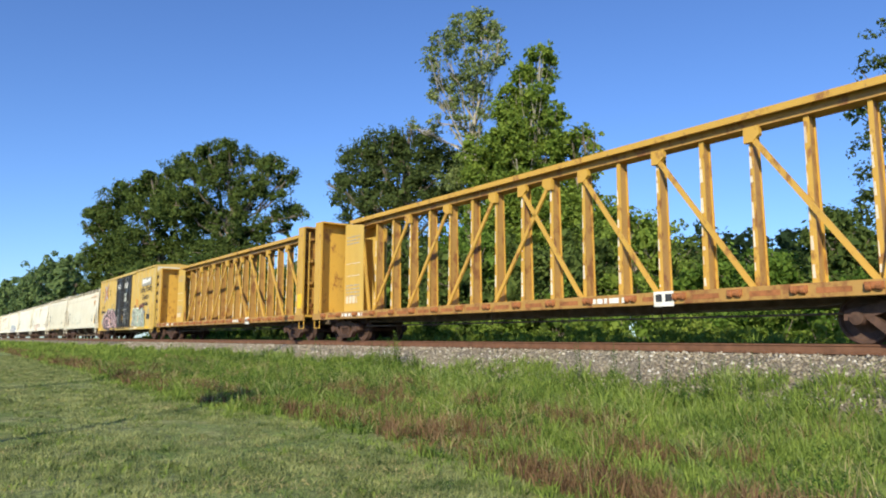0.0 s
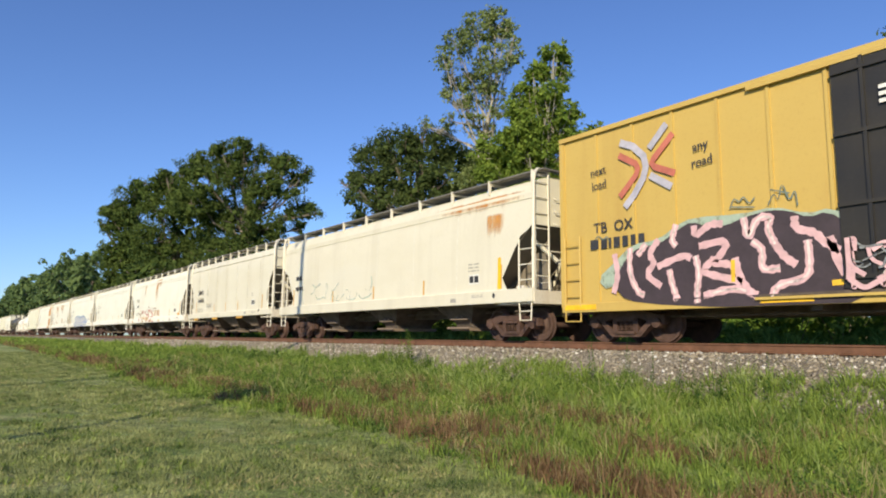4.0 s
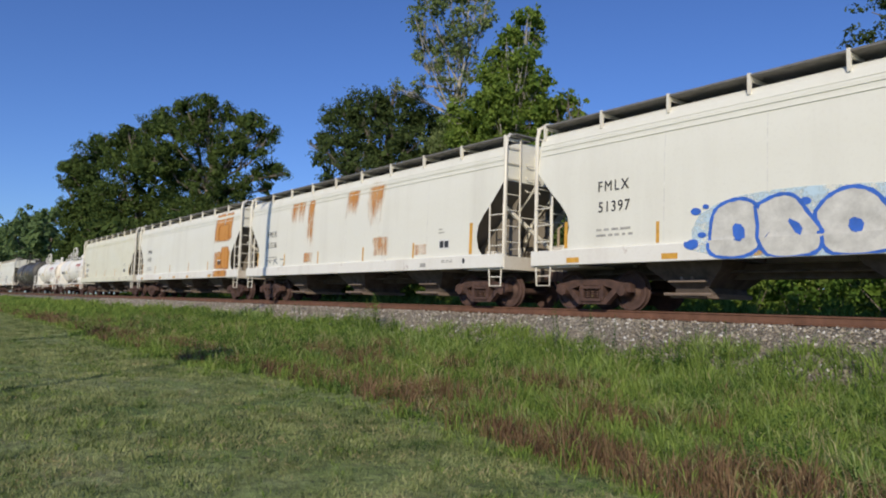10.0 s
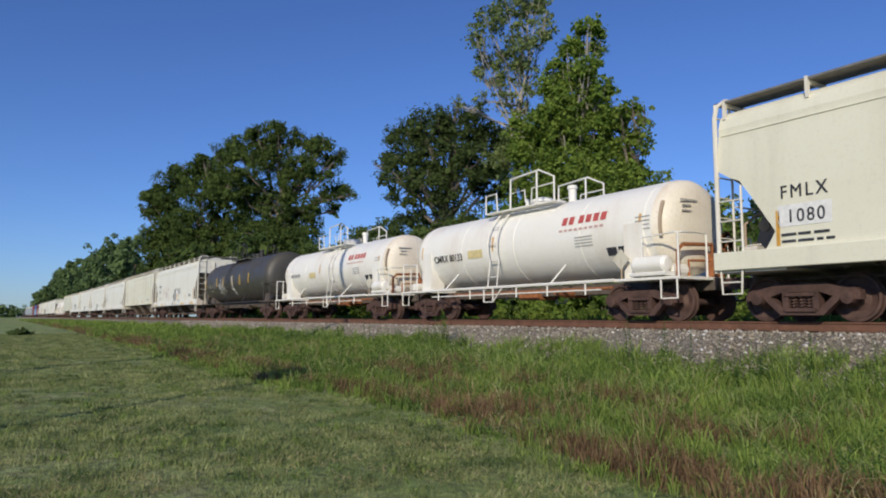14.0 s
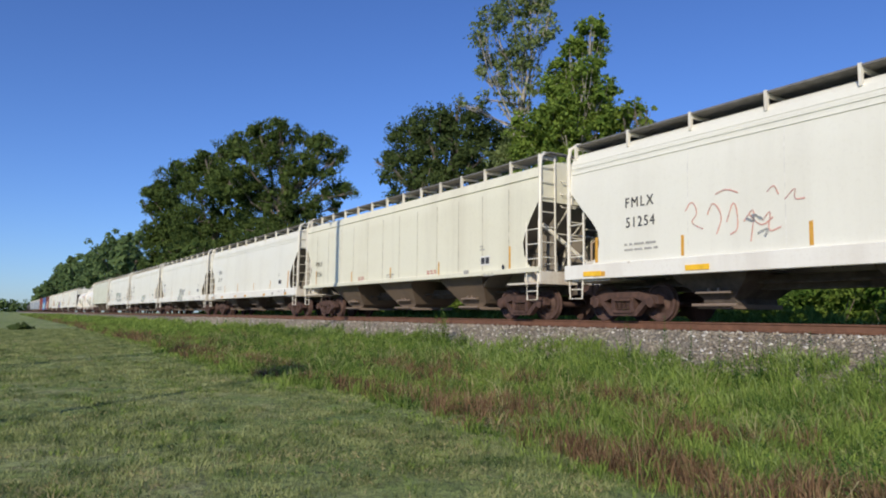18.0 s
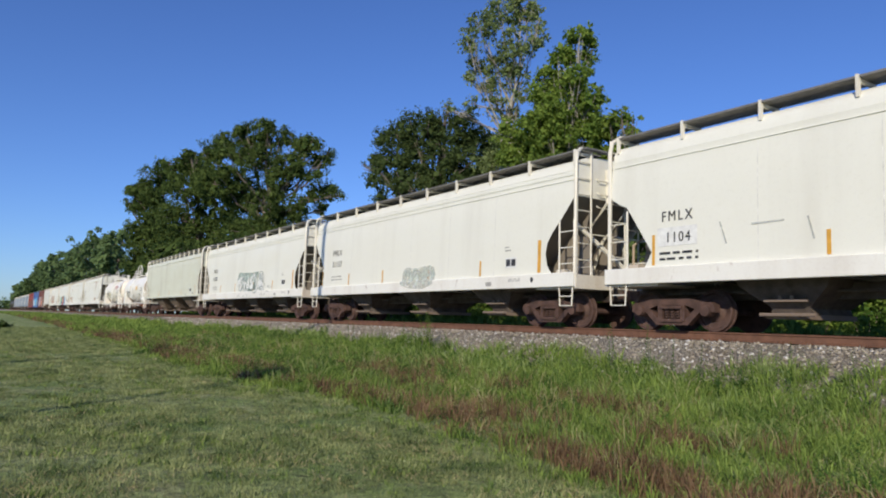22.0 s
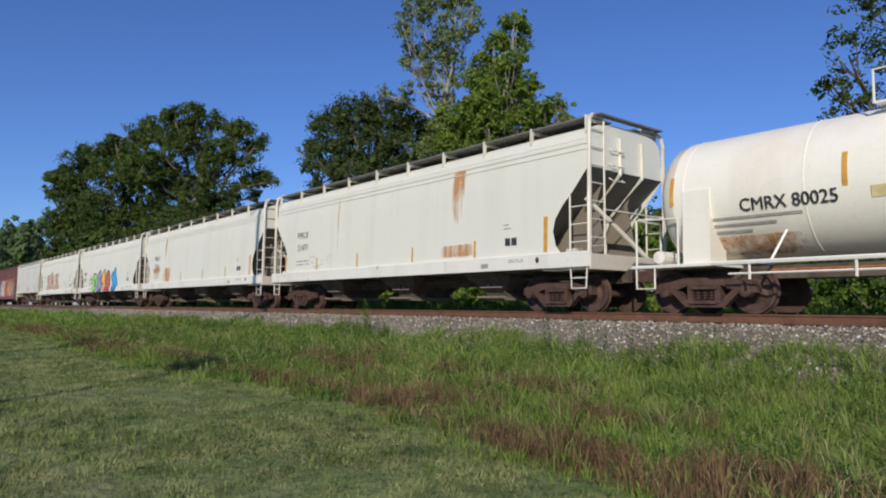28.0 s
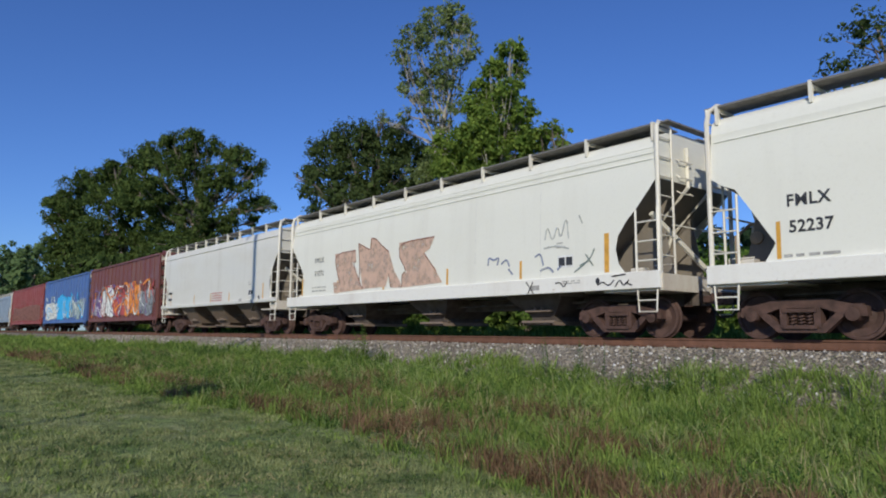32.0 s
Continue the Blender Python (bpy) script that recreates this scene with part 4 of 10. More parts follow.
        part("weld_strip", Shape().loft([[(te - 0.30, -radius * 1.0 * math.cos(a) - o * math.cos(a), zc + (radius + o) * math.sin(a)) for o in (-0.03, 0.012)] + [(te - 0.22, -(radius + o) * math.cos(a), zc + (radius + o) * math.sin(a)) for o in (0.0, -0.03)] for a in (radians(-14 + 7 * q) for q in range(7))]), DUSTY, car, "brown stained band by the end")
        for sy in (-1, 1):
            for x in (-te * 0.62, -te * 0.3, te * 0.1, te * 0.33, te * 0.58):
                part("rail_hanger", Shape().tube([(x, sy * 1.48, zd - 0.03), (x, sy * 1.48, zd - 0.36)], 0.024, 5), trim, car)
            part("lower_rail", Shape().tube([(-end + 2.2, sy * 1.44, zd - 0.24), (end - 2.4, sy * 1.44, zd - 0.24)], 0.022, 5), trim, car)
    for sy in (-1, 1):
        hr = Shape().tube([(-end + 1.9, sy * 1.48, zd - 0.03), (end - 1.9, sy * 1.48, zd - 0.03)], 0.045, 6)
        part("side_rail", hr, trim, car)
        for x in (-te * 0.55, te * 0.35):
            part("rail_stay", Shape().tube([(x, sy * 1.48, zd - 0.03), (x + 0.18, sy * radius * 0.86, zc - 0.62 * radius)], 0.028, 5), trim, car)
        # ladder over the tank's side
        lx = at
        lad = Shape()
        arc = [(sy * (radius + 0.12) * math.cos(t), zc + (radius + 0.10) * math.sin(t)) for t in (radians(-20 + 95 * i / 8) for i in range(9))]
        for dx in (-0.23, 0.23):
            lad.tube([(lx + dx, y, z) for y, z in [(sy * (radius + 0.14), zd - 0.05)] + arc], 0.025, 5)
        for y, z in arc[::2] + [(sy * (radius + 0.14), zd + 0.3)]:
            lad.tube([(lx - 0.23, y, z), (lx + 0.23, y, z)], 0.018, 5)
        lad.tube([(lx - 0.23, sy * 1.5, zd), (lx - 0.23, sy * 1.5, 0.55), (lx + 0.23, sy * 1.5, 0.55), (lx + 0.75, sy * 1.5, zd)], 0.024, 5)
        lad.tube([(lx + 0.23, sy * 1.5, 0.55), (lx + 0.23, sy * 1.5, zd)], 0.024, 5)
        part("side_ladder", lad, trim, car)
    # top platform with its railing and fittings
    zt = zc + radius
    pl = Shape().box(-1.5, 1.75, -1.0, -0.55, zt - 0.10, zt - 0.06)
    pl.box(-1.5, 1.75, 0.55, 1.0, zt - 0.10, zt - 0.06)
    pl.box(-1.5, -1.1, -0.55, 0.55, zt + 0.0, zt + 0.04)
    part("top_platform", pl, trim if not black else GRATE, car)
    for sy in (-1, 1):
        r = Shape()
        r.tube([(-1.5, sy * 1.0, zt - 0.1), (-1.5, sy * 1.0, zt + 0.50), (-0.95, sy * 1.0, zt + 0.52), (-0.9, sy * 1.0, zt - 0.1)], 0.026, 6)
        r.tube([(-0.25, sy * 1.0, zt - 0.1), (-0.22, sy * 1.0, zt + 0.85), (1.1, sy * 1.0, zt + 0.92), (1.75, sy * 1.0, zt + 0.62), (1.75, sy * 1.0, zt - 0.1)], 0.03, 6)
        r.tube([(1.0, sy * 1.0, zt - 0.1), (1.0, sy * 1.0, zt + 0.92)], 0.03, 6)
        r.tube([(-0.25, sy * 1.0, zt + 0.40), (0.45, sy * 1.0, zt + 0.42), (0.48, sy * 1.0, zt + 0.05)], 0.022, 5)
        r.tube([(0.75, sy * 1.0, zt + 0.05), (0.78, sy * 1.0, zt + 0.42), (1.75, sy * 1.0, zt + 0.44)], 0.022, 5)
        part("top_railing", r, trim, car)
    dome = Shape().turned("z", [(zt - 0.1, 0.36), (zt + 0.14, 0.36), (zt + 0.16, 0.42), (zt + 0.22, 0.42), (zt + 0.30, 0.25), (zt + 0.32, 0.02)], 20, (0.15 if not black else 0.9, 0, 0))
    part("manway", dome, mat, car)
    vl = Shape().turned("z", [(zt - 0.1, 0.12), (zt + 0.4, 0.12), (zt + 0.42, 0.16), (zt + 0.52, 0.14), (zt + 0.55, 0.02)], 14, (1.35, 0.1, 0))
    part("valve", vl, trim, car)
    part("vent_pipe", Shape().turned("z", [(zt - 0.1, 0.06), (zt + 0.36, 0.06), (zt + 0.38, 0.01)], 10, (-0.5, -0.1, 0)), trim, car)
    und = Shape().tube([(-te + 2.2, -0.75, 0.85), (te - 2.2, -0.75, 0.85)], 0.04, 6)
    und.box(-0.6, 0.3, -0.4, 0.4, 0.62, 0.80)
    und.turned("y", [(-0.9, 0.06), (-0.5, 0.14), (0.3, 0.14), (0.4, 0.03)], 12, (1.6, 0, 0.78))
    part("under_piping", und, RUSTP if not black else UNDER, car)
    gear(car, half, 1.42)
    return car, te


def on_tank(radius, zc, z):
    """y of the near side of a tank at height z, and how far it leans back, in degrees."""
    h = max(-0.98, min(0.98, (z - zc) / radius))
    return -(radius + 0.012) * math.sqrt(1 - h * h), -math.degrees(math.asin(h))


def tank_patch(x0, x1, z0, z1, radius, zc, n=6, off=0.012):
    return sheet(x0, x1, z0, z1, lambda z: -radius * math.sqrt(max(0.01, 1 - ((z - zc) / radius) ** 2)), off, n)


def tank_strokes(car, lines, width, radius, zc, colour, label):
    """Sprayed lines on the near side of a tank."""
    s = Shape()
    for line in lines:
        v, f = ribbon([(x, 0, z) for x, z in rounded(line, 2, False)], width)
        s.add([(p.x, on_tank(radius, zc, p.z)[0] - 0.008, p.z) for p in v], f)
    tagged(part("graffiti", s, SP[colour], car, label), kind="stuff")


def tank_write(car, text, size, mat, x, z, radius, zc, bold=0.0, stretch=0.82):
    y, lean = on_tank(radius, zc, z)
    write(text, size, mat, car, x, y - 0.01, z, lean, bold, stretch)


# ---------------------------------------------------------------- centre-beam flat cars
def centre_beam(label, L):
    car = thing("centre_beam_flat_car", label, "flat car", "yellow centre-beam flat cars")
    half = L / 2
    end = half - 0.45
    part("deck", Shape().box(-end, end, -1.50, 1.50, 0.98, 1.07), BEAMY, car)
    for sy in (-1, 1):
        s = Shape().box(-end, end, sy * 1.53 - 0.04, sy * 1.53 + 0.04, 0.82, 1.09, 0.012)
        part("side_sill", s, BEAMR, car, "rust-streaked yellow side sill")
    part("centre_sill", Shape().box(-end, end, -0.35, 0.35, 0.70, 0.98), UNDER, car)
    part("train_pipe", Shape().tube([(-end + 2.5, -0.7, 0.74), (-4, -0.7, 0.66), (4, -0.7, 0.66), (end - 2.5, -0.7, 0.74)], 0.03, 5), UNDER, car)
    # top chord: a wide cap plate over a deep web
    ch = Shape().box(-end + 0.9, end - 0.9, -0.36, 0.36, 4.84, 4.91, 0.01)
    part("chord_web", Shape().box(-end + 0.9, end - 0.9, -0.22, 0.22, 4.62, 4.84), BEAMR, car, "rusted chord web")
    part("top_chord", ch, BEAMY, car, "chipped yellow top chord")
    lip = Shape().box(-end + 0.9, end - 0.9, -0.42, -0.36, 4.78, 4.93).box(-end + 0.9, end - 0.9, 0.36, 0.42, 4.78, 4.93)
    part("chord_flange", lip, BEAMY, car)
    xs = [sg * (0.595 + 1.19 * k) for k in range(8) for sg in (-1, 1)]
    for x in xs:
        heavy = round((abs(x) - 0.595) / 1.19) % 2 == (0 if x < 0 else 0)
        w = 0.07 if heavy else 0.055
        yb, yt = 0.20, 0.15
        for sy in (-1, 1):
            s = Shape().loft([[(x - w, sy * yb, 1.07), (x + w, sy * yb, 1.07), (x + w, sy * (yb - 0.03), 1.07), (x - w, sy * (yb - 0.03), 1.07)],
                              [(x - w * 0.8, sy * yt, 4.62), (x + w * 0.8, sy * yt, 4.62), (x + w * 0.8, sy * (yt - 0.03), 4.62), (x - w * 0.8, sy * (yt - 0.03), 4.62)]])
            part("post_flange", s, BEAMY, car)
        web = Shape().loft([[(x - 0.02, -0.17, 1.07), (x + 0.02, -0.17, 1.07), (x + 0.02, 0.17, 1.07), (x - 0.02, 0.17, 1.07)],
                            [(x - 0.02, -0.12, 4.62), (x + 0.02, -0.12, 4.62), (x + 0.02, 0.12, 4.62), (x - 0.02, 0.12, 4.62)]])
        part("post_web", web, BEAMR, car, "rusty yellow post web")
        # flaking white wear strip along one edge of the near flange
        rs = random.Random(int(x * 100))
        z = 1.2 + rs.random() * 0.5
        while z < 4.3:
            h = rs.uniform(0.05, 0.38)
            ya, yc = (-yb + (yb - yt) * (q - 1.07) / 3.55 for q in (z, z + h))
            xa, xb = x - w * 0.76, x + w * rs.uniform(-0.5, 0.35)
            strip = Shape().loft([[(xa, ya - 0.008, z), (xb, ya - 0.008, z), (xb, ya + 0.004, z), (xa, ya + 0.004, z)],
                                  [(xa, yc - 0.008, z + h), (xb - w * 0.2, yc - 0.008, z + h), (xb - w * 0.2, yc + 0.004, z + h), (xa, yc + 0.004, z + h)]])
            z += h + rs.uniform(0.03, 0.5)
            part("wear_patch", strip, FLAKE, car, "flaking white wear patch")
    # diagonals over two bays each, falling from the middle to both ends, crossing at the middle
    for sg in (-1, 1):
        for k in range(4):
            a, c = sg * (-0.595 + 2.38 * k), sg * (-0.595 + 2.38 * (k + 1))
            yb, yt, zb, zt, dx = -0.30, -0.24, 1.10, 4.5, 0.07
            s = Shape().loft([[(c - dx, yb, zb), (c + dx, yb, zb), (c + dx, yb + 0.06, zb), (c - dx, yb + 0.06, zb)],
                              [(a - dx, yt, zt), (a + dx, yt, zt), (a + dx, yt + 0.06, zt), (a - dx, yt + 0.06, zt)]])
            part("brace", s, BEAMY, car)
            g = Shape().prism([(a - 0.10 * sg, 4.64), (a + 0.24 * sg, 4.64), (a + 0.26 * sg, 4.45), (a + 0.10 * sg, 4.30), (a - 0.10 * sg, 4.30)], -0.265, -0.14)
            part("gusset", g, BEAMY, car)
    chord = Shape().box(end - 0.95, end - 0.55, -0.36, 0.36, 4.80, 4.90, 0.01)
    part("top_chord", chord, BEAMY, car)
    for x in (10.35, 10.9):
        if x < end - 0.6:
            s = Shape().box(x - 0.055, x + 0.055, -0.19, -0.16, 1.07, 4.80).box(x - 0.02, x + 0.02, -0.16, 0.16, 1.07, 4.80).box(x - 0.055, x + 0.055, 0.16, 0.19, 1.07, 4.80)
            part("end_post", s, FLAKE if x > 10.5 else BEAMY, car, "end post with flaking paint")
    for sg in (-1, 1):
        s = Shape().loft([[(sg * 9.05 - 0.07, -0.40, 1.1), (sg * 9.05 + 0.07, -0.40, 1.1), (sg * 9.05 + 0.07, -0.34, 1.1), (sg * 9.05 - 0.07, -0.34, 1.1)],
                          [(sg * 9.75 - 0.07, -0.36, 4.5), (sg * 9.75 + 0.07, -0.36, 4.5), (sg * 9.75 + 0.07, -0.30, 4.5), (sg * 9.75 - 0.07, -0.30, 4.5)]])
        part("brace", s, BEAMY, car)
    # bulkheads with stiffened backs and side wings
    for sg in (-1, 1):
        x0 = sg * (end - 0.10)
        back = 0.10 if sg < 0 else 0.52
        b = Shape().box(min(x0 - sg * back, x0 - sg * (back - 0.08)), max(x0 - sg * back, x0 - sg * (back - 0.08)), -1.50, 1.50, 1.07, 4.80)
        # the front one's darker rusted paint also carries the shade of its recess
        bulk = part("bulkhead", b, BEAMY if sg < 0 else BEAMR, car, "yellow steel end bulkhead")
        for sy in (-1, 1):
            part("bulkhead_flange", Shape().box(min(x0, x0 - sg * 0.52), max(x0, x0 - sg * 0.52), sy * 1.54 - 0.04, sy * 1.54 + 0.04, 1.07, 4.82, 0.01), BEAMY, bulk)
        part("bulkhead_flange", Shape().box(min(x0, x0 - sg * 0.52), max(x0, x0 - sg * 0.52), -1.5, 1.5, 4.78, 4.84, 0.01), BEAMY, bulk)
        mid = x0 - sg * (back - 0.08)
        rib = Shape().box(min(mid, mid + sg * 0.16), max(mid, mid + sg * 0.16), -1.45, 1.45, -0.06, 0.06).mesh("rib", BEAMR)
        for k in range(4):
            part("rib", rib, None, bulk, "", pose(0, 0, 1.5 + 0.95 * k))
        for yy in (-0.75, 0.0, 0.75):
            part("stiffener", Shape().box(min(mid, mid + sg * 0.24), max(mid, mid + sg * 0.24), yy - 0.06, yy + 0.06, 1.07, 4.78, 0.01), BEAMR, bulk)
        part("end_ladder", ladder((x0, -1.30), (x0, -0.85), 1.1, 4.6, 0.42), BEAMY, car)
        if sg > 0:
            w = Shape().turned("x", [(-0.03, 0.26), (0.0, 0.28), (0.03, 0.26), (0.0, 0.24), (-0.03, 0.26)], 18, (x0 + 0.05, -0.35, 2.35))
            w.box(x0 - 0.12, x0 + 0.02, -0.5, -0.2, 1.75, 2.2, 0.02)
            w.tube([(x0 + 0.05, -0.35, 2.1), (x0 + 0.05, -0.35, 2.6)], 0.02, 5)
            part("brake_wheel", w, BEAMR, car, "rusty brake wheel and gear box")
            part("reflector", Shape().box(x0 - 0.45, x0 - 0.06, -1.588, -1.58, 1.35, 1.95), REFLY, car, "bright yellow reflector panel")
        else:
            wing = Shape().prism([(sg * (end - 0.55), 1.07), (sg * (end - 2.05), 1.07), (sg * (end - 2.0), 4.62), (sg * (end - 0.9), 4.78), (sg * (end - 0.55), 4.78)], -0.42, -0.38)
            wing.prism([(sg * (end - 0.55), 1.07), (sg * (end - 2.05), 1.07), (sg * (end - 2.0), 4.62), (sg * (end - 0.9), 4.78), (sg * (end - 0.55), 4.78)], 0.38, 0.42)
            part("end_panel", wing, YELLOW, car, "yellow steel end panel with stencils")
            xa, xb = sg * (end - 0.7), sg * (end - 1.8)
            bars(car, FADED, xa, xb, 4.2, -0.43, 3, 0.05, 0.14, seed=3)
            bars(car, FADED, xa, xb, 2.2, -0.43, 4, 0.05, 0.14, seed=5)
            bars(car, FLAKE, xa, xb, 3.1, -0.432, 2, 0.04, 0.5, seed=9)
            bars(car, FLAKE, xa, xb - 0.2, 1.5, -0.432, 1, 0.28, 0.5, seed=10)
        sp = Shape().tube([(sg * (end - 0.5), -1.5, 0.82), (sg * (end - 0.5), -1.5, 0.5), (sg * (end - 0.05), -1.5, 0.5), (sg * (end - 0.05), -1.5, 0.82)], 0.022, 5)
        part("sill_step", sp, BEAMY, car)
    # winches along the sill
    wm = Shape().turned("x", [(-0.13, 0.02), (-0.12, 0.075), (-0.05, 0.075), (-0.04, 0.05), (0.04, 0.05), (0.05, 0.075), (0.12, 0.075), (0.13, 0.02)], 10, (0, -1.60, 0.97)).box(-0.15, 0.15, -1.62, -1.57, 0.93, 1.05).mesh("winch", RUSTP)
    for i in range(18):
        x = -end + 1.0 + (2 * end - 2.0) * i / 17
        part("winch", wm, None, car, "rusty load winch", pose(x, 0, 0))
    pk = Shape().add([(-0.3, -1.577, 0.90), (0.3, -1.577, 0.90), (0.3, -1.577, 1.0), (-0.3, -1.577, 1.0)], [(0, 1, 2, 3)]).mesh("sill_slot", RUSTP)
    for i in range(17):
        part("sill_slot", pk, None, car, "", pose(-end + 1.65 + (2 * end - 3.3) * i / 16, 0, 0))
    und = Shape()
    for x in (-4.2, -1.4, 1.6, 4.4):
        und.tube([(x, -0.9, 0.85), (x, -0.9, 0.5), (x + 0.25, -0.9, 0.5), (x + 0.25, -0.9, 0.85)], 0.02, 5)
    und.tube([(-end + 3, -0.9, 0.55), (end - 3, -0.9, 0.55)], 0.022, 5)
    part("under_piping", und, UNDER, car)
    gear(car, half, 1.75)
    return car, end


# ---------------------------------------------------------------- box cars
def box_car(label, L, mat, H=5.2, door=None, group="box cars", name="box_car", ends=True):
    car = thing(name, label, "box car", group)
    half = L / 2
    end = half - 0.5
    z0 = 0.86
    b = Shape().box(-end, end, -1.52, 1.52, z0, H - 0.12)
    part("body", b, mat, car)
    rf = Shape().loft([[(x, -1.60, H - 0.16), (x, 1.60, H - 0.16), (x, 1.60, H - 0.05), (x, 0, H + 0.10), (x, -1.60, H - 0.05)] for x in (-end - 0.03, end + 0.03)])
    part("roof", rf, mat, car, "corrugated steel roof")
    for sy in (-1, 1):
        part("side_sill", Shape().box(-end, end, sy * 1.56 - 0.03, sy * 1.56 + 0.03, z0 - 0.14, z0 + 0.08, 0.01), mat, car)
    rib = Shape().box(-0.035, 0.035, -1.555, -1.515, z0 + 0.06, H - 0.17).mesh("side_post", mat)
    n = 17
    for i in range(n + 1):
        x = -end + 0.06 + (2 * end - 0.12) * i / n
        if door and abs(x - door[0]) < door[1] / 2 + 0.1:
            continue
        part("side_post", rib, None, car, "", pose(x, 0, 0))
        part("side_post", rib, None, car, "", pose(x, 0, 0, 0, 0, 180))
    # ribbed ends: rolled ribs; the deep shadows between are put into a dark sheet
    for sg in (-1, 1):
        er = Shape().prism([(sg * end, -0.20), (sg * (end + 0.03), -0.20), (sg * (end + 0.15), -0.12), (sg * (end + 0.15), 0.10), (sg * (end + 0.03), 0.17), (sg * end, 0.17)], -1.42, 1.42).mesh("end_rib", mat)
        part("end_sheet", Shape().box(min(sg * end, sg * (end + 0.008)), max(sg * end, sg * (end + 0.008)), -1.46, 1.46, z0 + 0.1, H - 0.55), UNDER, car, "dark sheet coloured as the shade between the end ribs")
        part("end_plate", Shape().box(min(sg * end, sg * (end + 0.03)), max(sg * end, sg * (end + 0.03)), -1.47, 1.47, H - 0.55, H - 0.16), FADEDW, car, "faded white plate under the roof")
        for k in range(7):
            part("end_rib", er, None, car, "", pose(0, 0, z0 + 0.35 + 0.57 * k))
        for sy in (-1, 1):
            part("corner_post", Shape().box(sg * end - 0.05, sg * end + 0.05, sy * 1.52 - 0.05, sy * 1.52 + 0.05, z0, H - 0.12, 0.01), mat, car)
            sl = ladder((sg * (end - 0.62), sy * 1.59), (sg * (end - 0.12), sy * 1.59), z0, 2.6, 0.42)
            part("side_ladder", sl, mat, car)
            st = Shape().tube([(sg * (end - 0.6), sy * 1.57, z0), (sg * (end - 0.6), sy * 1.57, 0.5), (sg * (end - 0.1), sy * 1.57, 0.5), (sg * (end - 0.1), sy * 1.57, z0)], 0.022, 5)
            part("sill_step", st, mat, car)
        part("end_ladder", ladder((sg * (end + 0.13), -1.42), (sg * (end + 0.13), -0.95), z0, 2.4, 0.42), mat, car)
        part("end_walkway", Shape().box(min(sg * end, sg * (end + 0.35)), max(sg * end, sg * (end + 0.35)), -0.9, 0.9, 1.1, 1.14), GRATE, car)
        bg = Shape().turned("x", [(sg * (end + 0.12), 0.26), (sg * (end + 0.16), 0.28), (sg * (end + 0.2), 0.26)], 16, (0, -0.3, 2.3)).box(min(sg * end, sg * (end + 0.2)), max(sg * end, sg * (end + 0.2)), -0.5, 0.1, 1.5, 2.05)
        part("brake_gear", bg, UNDER, car)
    if door:
        x, w = door
        d = Shape().box(x - w / 2, x + w / 2, -1.60, -1.52, z0 + 0.12, H - 0.20)
        dr = part("door", d, DOORB, car, "black plug doors with white stencils")
        for xx in (-1.98, -0.65, -0.16, 0.02, 0.49, 1.86):
            part("door_post", Shape().box(x + xx - 0.03, x + xx + 0.03, -1.645, -1.60, z0 + 0.14, H - 0.22, 0.008), DOORB, dr)
        for xx in (-1.4, -0.4, 1.15):
            part("door_post", Shape().box(x + xx - 0.03, x + xx + 0.03, -1.645, -1.60, H - 0.62, H - 0.22, 0.008), DOORB, dr)
        for zz in (1.17, 2.44, 3.70, H - 0.42):
            part("door_rail", Shape().box(x - w / 2, x + w / 2, -1.65, -1.60, zz - 0.035, zz + 0.035), DOORB, dr)
        part("door_track", Shape().box(x - w / 2 - 1.6, x + w / 2 + 1.4, -1.66, -1.58, z0 - 0.02, z0 + 0.03), mat, car)
        part("door_groove", Shape().box(x - w / 2 - 1.55, x + w / 2 + 1.3, -1.605, -1.59, z0 + 0.03, z0 + 0.085), UNDER, car, "grimy track groove under the doors")
        for xx in (-0.9, 0.0, 0.9):
            part("door_lug", Shape().box(x + xx - 0.14, x + xx + 0.14, -1.69, -1.60, z0 - 0.06, z0 + 0.10, 0.02), UNDER, car)
        part("door_track", Shape().box(x - w / 2 - 1.6, x + w / 2 + 1.4, -1.62, -1.56, H - 0.24, H - 0.17), mat, car)
    part("centre_sill", Shape().box(-end - 0.05, end + 0.05, -0.3, 0.3, 0.55, 0.86), UNDER, car)
    for sx in (-1, 1):
        part("cross_bearer", Shape().box(sx * 3.2 - 0.1, sx * 3.2 + 0.1, -1.4, 1.4, 0.62, 0.85), UNDER, car)
    part("under_piping", Shape().tube([(-end + 2.5, -0.8, 0.6), (end - 2.5, -0.8, 0.6)], 0.03, 5).turned("x", [(-0.4, 0.03), (-0.38, 0.18), (0.38, 0.18), (0.4, 0.03)], 12, (1.0, -0.7, 0.62)), UNDER, car)
    gear(car, half, 1.5)
    return car, end


# ---------------------------------------------------------------- ground and track
PROFILE = [(-4000, 0.0), (5.2, 0.0), (7.5, 0.10), (10.3, 0.38), (11.4, 0.62), (12.5, 0.9), (15.8, 0.9), (17.4, 0.55), (30, 0.6), (60, 1.0), (4000, 6.0)]


def ground_z(y, x=0.0):
    """Height of the ground: the lawn climbs slowly along the track; weed strip, embankment, field beyond."""
    base = np.interp(y, [p[0] for p in PROFILE], [p[1] for p in PROFILE])
    rise = 0.85 * (1 - np.exp(np.minimum(x, 0.0) / 45.0))
    return base + rise * np.interp(y, [-60, -20, 6.5, 10.3, 12.3], [0.0, 1.0, 1.0, 0.4, 0.0])


